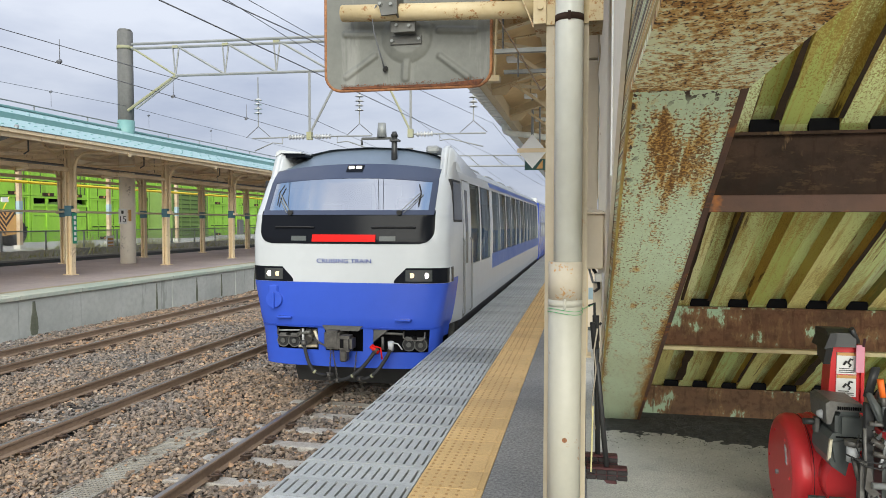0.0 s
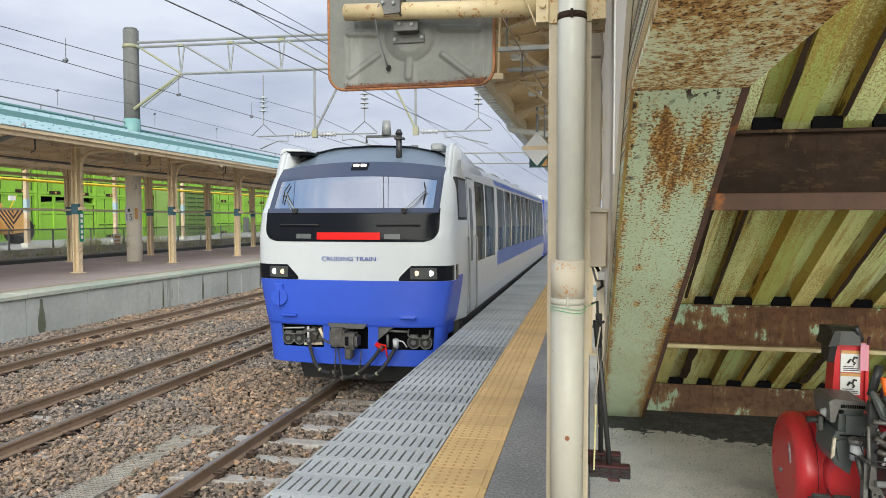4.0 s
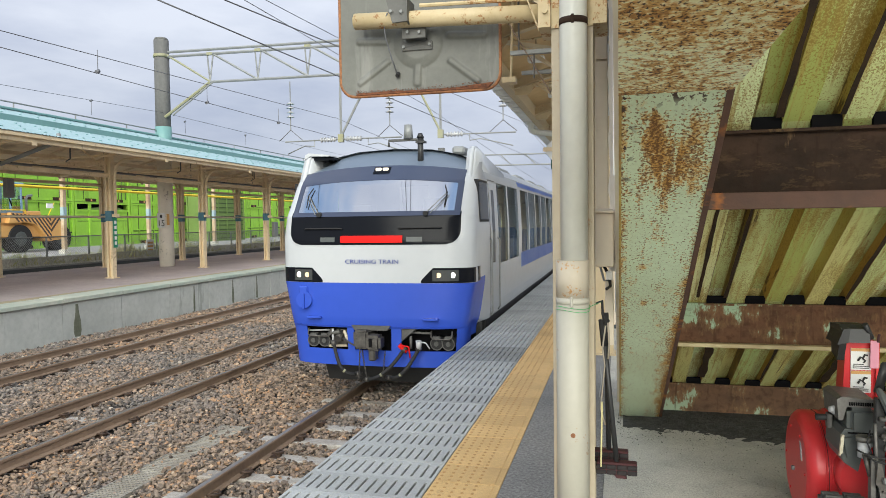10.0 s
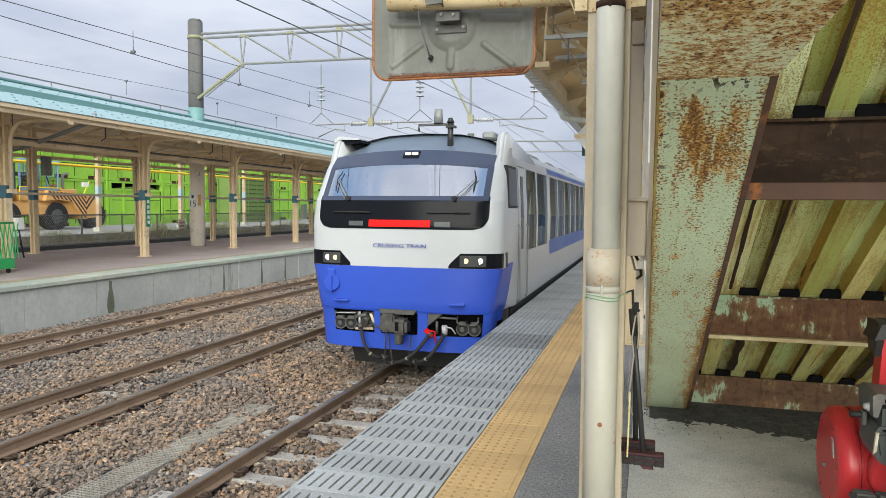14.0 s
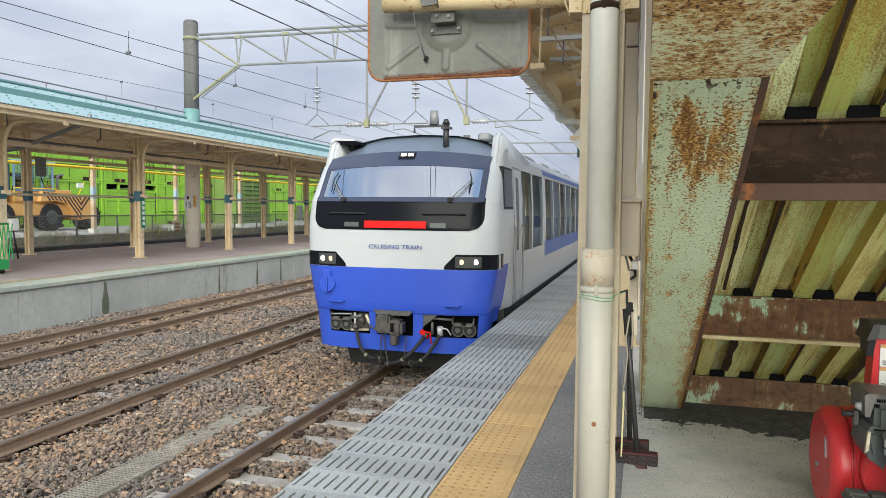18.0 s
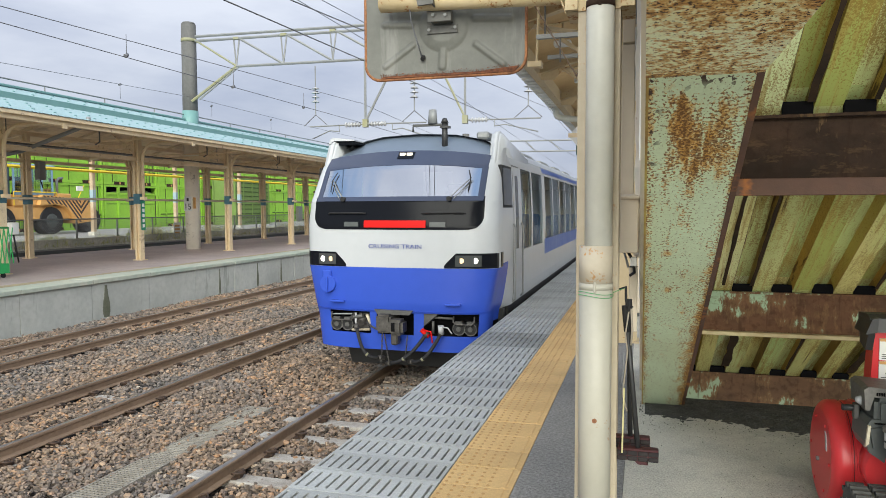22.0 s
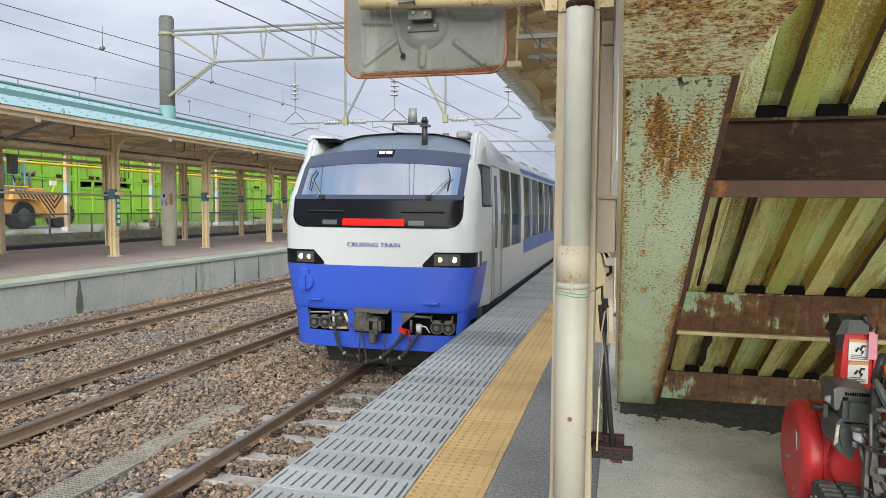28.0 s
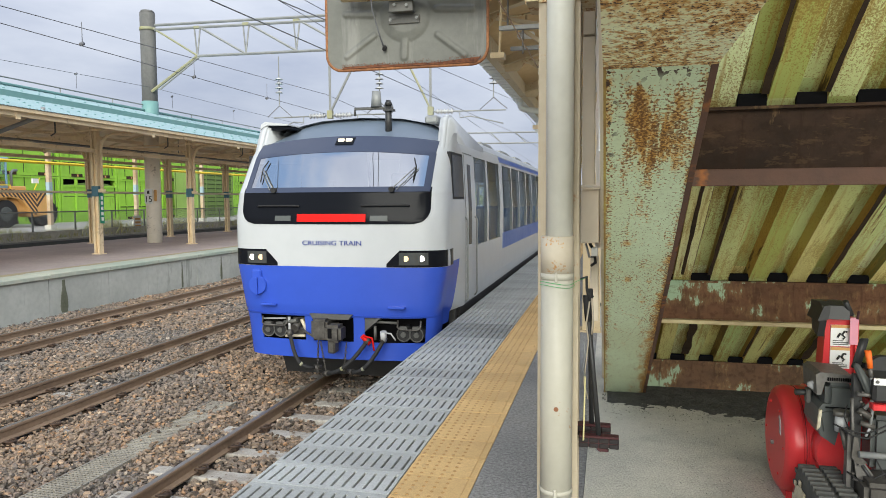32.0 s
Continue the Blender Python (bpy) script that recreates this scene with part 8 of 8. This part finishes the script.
brush(1.082, 3.74, 0.447, -0.065, "black deck brush hanging from a hook on the column")
brush(1.045, 3.86, 0.462, -0.015, "second black deck brush hanging behind the first")
hk = thing("hook", "black wire hook with string on the column", "hook")
part("hook_wire", tube([(0.995, 3.68, 1.19), (1.02, 3.70, 1.20), (1.022, 3.70, 1.14), (1.035, 3.71, 1.09), (1.05, 3.72, 1.11)], 0.006, 6), M["rubber"], hk)
part("string", tube([(1.035, 3.71, 1.09), (1.02, 3.73, 0.98), (1.03, 3.73, 0.90), (1.01, 3.74, 0.70), (1.03, 3.75, 0.62)], 0.004, 5), M["string"], hk)
part("string", tube([(1.045, 3.71, 1.10), (1.05, 3.73, 1.0), (1.045, 3.73, 0.93)], 0.005, 5), M["string"], hk)
part("stick", bar((1.012, 3.70, 0.44), (1.018, 3.70, 0.74), 0.004, n=6), M["straw"], hk, "pale bamboo stick")
part("stick_wire", tube([(1.018, 3.70, 0.74), (1.006, 3.70, 0.77), (1.016, 3.70, 0.83), (1.012, 3.70, 0.90)], 0.002, 5), M["galv"], hk)

# ---- snow blower ----
sb = thing("snow_blower", "red and black tracked snow blower parked under the stair", "snow blower", at=(0, 0, 0))


def drum():
    bm = bmesh.new()
    prof = [(1.985, 0.0), (1.985, 0.225), (1.992, 0.250), (2.008, 0.268), (2.03, 0.274), (2.062, 0.274), (2.066, 0.268), (2.084, 0.268), (2.088, 0.274), (2.128, 0.274), (2.134, 0.283), (2.148, 0.283), (2.154, 0.274), (2.27, 0.274), (2.275, 0.0)]
    n = 40
    cy, cz = 4.42, 0.288
    rings = []
    for x, r in prof:
        rings.append([bm.verts.new((x, cy + r * math.cos(a), cz + r * math.sin(a))) for a in (2 * math.pi * k / n for k in range(n))] if r > 0 else [bm.verts.new((x, cy, cz))])
    for p, q in zip(rings, rings[1:]):
        for i in range(n):
            j = (i + 1) % n
            if len(p) == 1:
                f = bm.faces.new((p[0], q[j], q[i]))
            elif len(q) == 1:
                f = bm.faces.new((p[i], p[j], q[0]))
            else:
                f = bm.faces.new((p[i], p[j], q[j], q[i]))
            f.smooth = len(p) > 1 and len(q) > 1
    crisp(bm)
    return bm


hs = part("auger_housing", drum(), M["machine_red"], sb, "glossy red round auger housing")
part("scrape", prism([(4.30, 0.42), (4.325, 0.43), (4.30, 0.345), (4.28, 0.34)], 0, 1.981, 1.987), M["porcelain"], hs, "white scratch")
part("hub_bolt", bar((1.972, 4.44, 0.25), (1.987, 4.44, 0.25), 0.012, n=6), M["galv"], hs)
part("skid", box(2.02, 2.05, 4.30, 4.54, 0.0, 0.04), M["machine_red"], hs)
part("seam_line", bar((2.074, 4.42, 0.288), (2.077, 4.42, 0.288), 0.2695, n=40), M["brush_red"], hs)
for a in range(0, 360, 60):
    part("face_bolt", bar((1.979, 4.42 + 0.19 * math.cos(radians(a)), 0.288 + 0.19 * math.sin(radians(a))), (1.987, 4.42 + 0.19 * math.cos(radians(a)), 0.288 + 0.19 * math.sin(radians(a))), 0.007, n=6), M["machine_red"], hs)
part("fan_housing", bar((2.24, 4.04, 0.34), (2.24, 4.20, 0.34), 0.15, n=24), M["machine_red"], sb, "red fan housing")
ch = part("chute", prism([(2.140, 0.56), (2.300, 0.56), (2.290, 0.965), (2.160, 0.965)], 1, 4.22, 4.33), M["machine_red"], sb, "red snow chute with warning labels")
part("chute_edge", box(2.287, 2.301, 4.205, 4.222, 0.58, 0.96), M["machine_red"], ch)
for z0, z1 in ((0.825, 0.93), (0.715, 0.82)):
    lb = part("label", box(2.180, 2.268, 4.213, 4.22, z0, z1), M["signwhite"], ch, "white warning label with an orange band")
    part("label_band", box(2.181, 2.267, 4.209, 4.213, z1 - 0.014, z1), M["orange"], lb)
    part("label_figure", tube([(2.210, 4.209, z0 + 0.045), (2.221, 4.209, z0 + 0.064), (2.231, 4.209, z0 + 0.058), (2.239, 4.209, z0 + 0.075), (2.251, 4.209, z0 + 0.072)], 0.005, 5), M["ink"], lb, "small dark pictogram")
    part("figure_leg", tube([(2.229, 4.209, z0 + 0.058), (2.242, 4.209, z0 + 0.046), (2.234, 4.209, z0 + 0.036)], 0.004, 5), M["ink"], lb)
    for k in range(3):
        part("print_line", box(2.190, 2.257 - 0.02 * (k == 2), 4.209, 4.213, z0 + 0.008 + k * 0.009, z0 + 0.0115 + k * 0.009), M["bracket_grey"], lb, "grey bar for writing")
hd = part("chute_hood", prism([(4.16, 0.965), (4.36, 0.985), (4.36, 1.035), (4.22, 1.045), (4.17, 1.03)], 0, 2.125, 2.247), M["black"], sb, "black plastic chute hood")
part("hood_cheek", prism([(4.15, 0.96), (4.30, 0.99), (4.28, 0.90), (4.19, 0.875)], 0, 2.113, 2.143), M["black"], hd)
part("hood_wing", prism([(2.103, 0.955), (2.130, 1.03), (2.160, 1.035), (2.150, 0.965)], 1, 4.15, 4.34), M["black"], hd)
part("hood_rib", bar((2.223, 4.16, 1.055), (2.261, 4.19, 0.985), 0.013, n=8), M["black"], hd)
part("pink_tag", box(2.257, 2.293, 4.188, 4.192, 0.84, 0.972), M["pink"], sb, "pink paper tag")
part("tag_pin", bar((2.287, 4.187, 0.965), (2.293, 4.187, 1.005), 0.006, n=6), M["brush_red"], sb)
eng = part("engine", box(2.075, 2.195, 3.88, 4.12, 0.60, 0.722, 0.022, 3), M["greydark"], sb, "dark grey engine shroud")
part("engine_lower", prism([(2.048, 0.60), (2.062, 0.625), (2.185, 0.625), (2.185, 0.56), (2.135, 0.52), (2.118, 0.435), (2.06, 0.475), (2.042, 0.52)], 1, 3.885, 4.10), M["greydark"], eng)
part("lower_facet", prism([(2.055, 0.585), (2.12, 0.60), (2.11, 0.50), (2.07, 0.50)], 1, 3.872, 3.89), M["greydark"], eng)
part("engine_top", prism([(2.035, 0.752), (2.055, 0.765), (2.185, 0.755), (2.195, 0.718), (2.075, 0.72), (2.06, 0.66), (2.042, 0.66)], 1, 3.90, 4.12), M["steel_dark"], eng)
for k in range(11):
    part("cooling_slot", box(2.083 + k * 0.009, 2.088 + k * 0.009, 3.893, 3.904, 0.728, 0.742), M["dark"], eng)
part("shroud_split", box(2.074, 2.197, 3.877, 3.884, 0.607, 0.612), M["dark"], eng)
part("spark_cap", bar((2.02, 3.97, 0.690), (2.045, 3.96, 0.690), 0.012, 0.024, n=12), M["porcelain"], eng)
part("guard_plate", prism([(2.047, 0.60), (2.058, 0.60), (2.052, 0.52), (2.038, 0.505)], 1, 3.87, 3.885), M["sprocket"], eng)
part("muffler", bar((1.985, 4.04, 0.632), (2.06, 4.04, 0.632), 0.015, n=10), M["black"], eng)
part("muffler_clamp", box(2.03, 2.052, 4.02, 4.06, 0.585, 0.655, 0.004), M["steel_dark"], eng)
part("starter_post", box(2.138, 2.176, 3.74, 3.77, 0.20, 0.80, 0.003), M["black"], sb, "black upright post")
part("filler_cup", bar((2.115, 3.80, 0.53), (2.115, 3.80, 0.60), 0.026, n=14), M["porcelain"], sb)
part("filler_lid", bar((2.115, 3.80, 0.60), (2.115, 3.80, 0.622), 0.033, n=14), M["steel_dark"], sb)
for s_, x0 in ((0, 1.985), (1, 2.42)):
    belt = [(y, z) for y, z in ((4.00, 0.17), (3.985, 0.245), (3.95, 0.295), (3.89, 0.312), (3.42, 0.275), (3.36, 0.24), (3.33, 0.17), (3.35, 0.07), (3.40, 0.02), (3.48, 0.0), (3.88, 0.0), (3.96, 0.05))]
    tr_ = part("crawler_belt", prism(belt, 0, x0, x0 + 0.15), M["track_rubber"], sb, "black ribbed rubber crawler")
    for (ya, za), (yb, zb) in zip(belt, belt[1:]):
        n = max(1, int(math.hypot(yb - ya, zb - za) / 0.042))
        for k in range(n):
            t = (k + 0.5) / n
            y, z = ya + (yb - ya) * t, za + (zb - za) * t
            dy, dz = (yb - ya), (zb - za)
            q = math.hypot(dy, dz)
            ny, nz = -dz / q, dy / q
            if ny * (y - 3.65) + nz * (z - 0.15) < 0:
                ny, nz = -ny, -nz
            for xa, xb in ((x0 - 0.004, x0 + 0.066), (x0 + 0.084, x0 + 0.154)):
                part("lug", box(xa, xb, y + ny * 0.009 - 0.011, y + ny * 0.009 + 0.011, z + nz * 0.009 - 0.010, z + nz * 0.009 + 0.010), M["track_rubber"], tr_)
    for y in (3.46, 3.88):
        sp_ = part("sprocket", bar((x0 - 0.010, y, 0.15), (x0 - 0.003, y, 0.15), 0.085, n=16), M["sprocket"], tr_, "cream wheel disc")
        for k in range(8):
            a = radians(45 * k)
            part("tooth", box(x0 - 0.012, x0 - 0.003, y + 0.10 * math.cos(a) - 0.014, y + 0.10 * math.cos(a) + 0.014, 0.15 + 0.10 * math.sin(a) - 0.014, 0.15 + 0.10 * math.sin(a) + 0.014, 0.004), M["sprocket"], sp_)
        part("hub_bolt", bar((x0 - 0.022, y, 0.15), (x0 - 0.008, y, 0.15), 0.022, n=6), M["rustframe"], sp_)
part("lever", prism([(2.128, 0.825), (2.165, 0.835), (2.192, 0.955), (2.158, 0.955)], 1, 3.735, 3.75, 0.004), M["black"], sb, "black control lever")
part("lever_arm", prism([(2.128, 0.845), (2.145, 0.855), (2.222, 0.735), (2.205, 0.705), (2.18, 0.72)], 1, 3.70, 3.735, 0.005), M["greydark"], sb)
part("orange_grip", bar((2.176, 3.70, 0.912), (2.188, 3.70, 0.838), 0.013, 0.011, n=12), M["orange_grip"], sb, "orange lever grip")
part("grip_rod", bar((2.188, 3.70, 0.838), (2.192, 3.70, 0.80), 0.009, n=8), M["steel_dark"], sb)
part("grip_rod", bar((2.192, 3.70, 0.80), (2.20, 3.70, 0.72), 0.007, n=8), M["galv"], sb)
part("head_lamp", bar((2.285, 3.83, 0.80), (2.285, 3.87, 0.80), 0.062, n=24), M["black"], sb, "round black lamp case")
con = part("console", box(2.19, 2.60, 3.66, 3.84, 0.70, 0.80, 0.012), M["black"], sb, "black control console")
part("console_label", box(2.188, 2.30, 3.652, 3.66, 0.778, 0.806), M["signwhite"], con, "white label strip")
part("label_mark", bar((2.20, 3.649, 0.792), (2.20, 3.652, 0.792), 0.007, n=10), M["bracket_grey"], con)
part("console_red", box(2.188, 2.60, 3.655, 3.80, 0.668, 0.695, 0.004), M["machine_red"], con)
part("side_tank", box(2.232, 2.60, 3.78, 3.92, 0.36, 0.61, 0.02, 2), M["greydark"], sb, "dark grey belt cover")
part("cross_tube", bar((2.15, 3.68, 0.472), (2.60, 3.68, 0.470), 0.014, n=10), M["galv"], sb, "galvanised cross tube")
part("hook_plate", prism([(2.135, 0.545), (2.148, 0.54), (2.165, 0.455), (2.19, 0.43), (2.15, 0.425), (2.128, 0.45)], 1, 3.695, 3.705), M["steel"], sb, "bare bent steel plate")
part("frame_plate", box(2.118, 2.135, 3.72, 3.76, 0.30, 0.56), M["steel_dark"], sb)
part("frame_plate", prism([(2.14, 0.44), (2.165, 0.45), (2.215, 0.38), (2.225, 0.33), (2.18, 0.33), (2.15, 0.37)], 1, 3.70, 3.72), M["steel_dark"], sb)
part("gear_case", box(2.155, 2.40, 3.60, 3.80, 0.24, 0.375, 0.02, 2), M["steel"], sb, "bare metal gear case")
for a, b, r, m in (((2.14, 3.70, 0.725), (2.225, 3.70, 0.72), 0.010, "steel_dark"), ((2.175, 3.71, 0.66), (2.215, 3.70, 0.715), 0.008, "galv"), ((2.16, 3.71, 0.60), (2.21, 3.70, 0.585), 0.012, "steel"),
                   ((2.205, 3.70, 0.70), (2.196, 3.70, 0.585), 0.006, "galv"), ((2.196, 3.70, 0.585), (2.18, 3.70, 0.545), 0.006, "porcelain"), ((2.15, 3.71, 0.655), (2.195, 3.70, 0.63), 0.014, "steel"),
                   ((2.13, 3.72, 0.70), (2.14, 3.72, 0.46), 0.007, "steel_dark"), ((2.17, 3.70, 0.42), (2.21, 3.69, 0.36), 0.007, "black"), ((2.10, 3.75, 0.56), (2.12, 3.74, 0.47), 0.010, "steel"),
                   ((2.19, 3.69, 0.335), (2.24, 3.66, 0.33), 0.012, "black"), ((2.14, 3.71, 0.355), (2.17, 3.70, 0.35), 0.008, "steel")):
    part("linkage", bar(a, b, r, n=8), M[m], sb)
for k, z in enumerate((0.565, 0.545, 0.36)):
    part("control_cable", tube([(2.06 + k * 0.03, 3.72, z + 0.02), (2.11 + k * 0.02, 3.70, z), (2.18, 3.68, z - 0.004 * k), (2.23, 3.68, z + 0.025), (2.32, 3.68, z + 0.08)], 0.004, 6), M["rubber"], sb)
part("control_cable", tube([(2.125, 3.76, 0.66), (2.11, 3.75, 0.61), (2.13, 3.74, 0.555), (2.16, 3.72, 0.545)], 0.003, 5), M["rubber"], sb)
part("control_cable", tube([(2.215, 3.69, 0.56), (2.22, 3.69, 0.45), (2.245, 3.68, 0.40), (2.28, 3.68, 0.34)], 0.003, 5), M["rubber"], sb)
for x, z in ((2.155, 0.695), (2.155, 0.64), (2.16, 0.735), (2.205, 0.725), (2.155, 0.42), (2.135, 0.385), (2.20, 0.34), (2.24, 0.345)):
    part("bolt", bar((x, 3.688, z), (x, 3.70, z), 0.005, n=6), M["steel"], sb)


def motions():
    x, z = -2.315, RAIL_Z
    rows = [(0, 0.0), (28.6, 0.0), (29.0, -0.012), (29.5, -0.058), (30.0, -0.135), (30.5, -0.25), (31.0, -0.43), (31.5, -0.69), (32.0, -1.03)]
    walk(train, [(t, pose(x, 9.75 + d, z)) for t, d in rows])


motions()
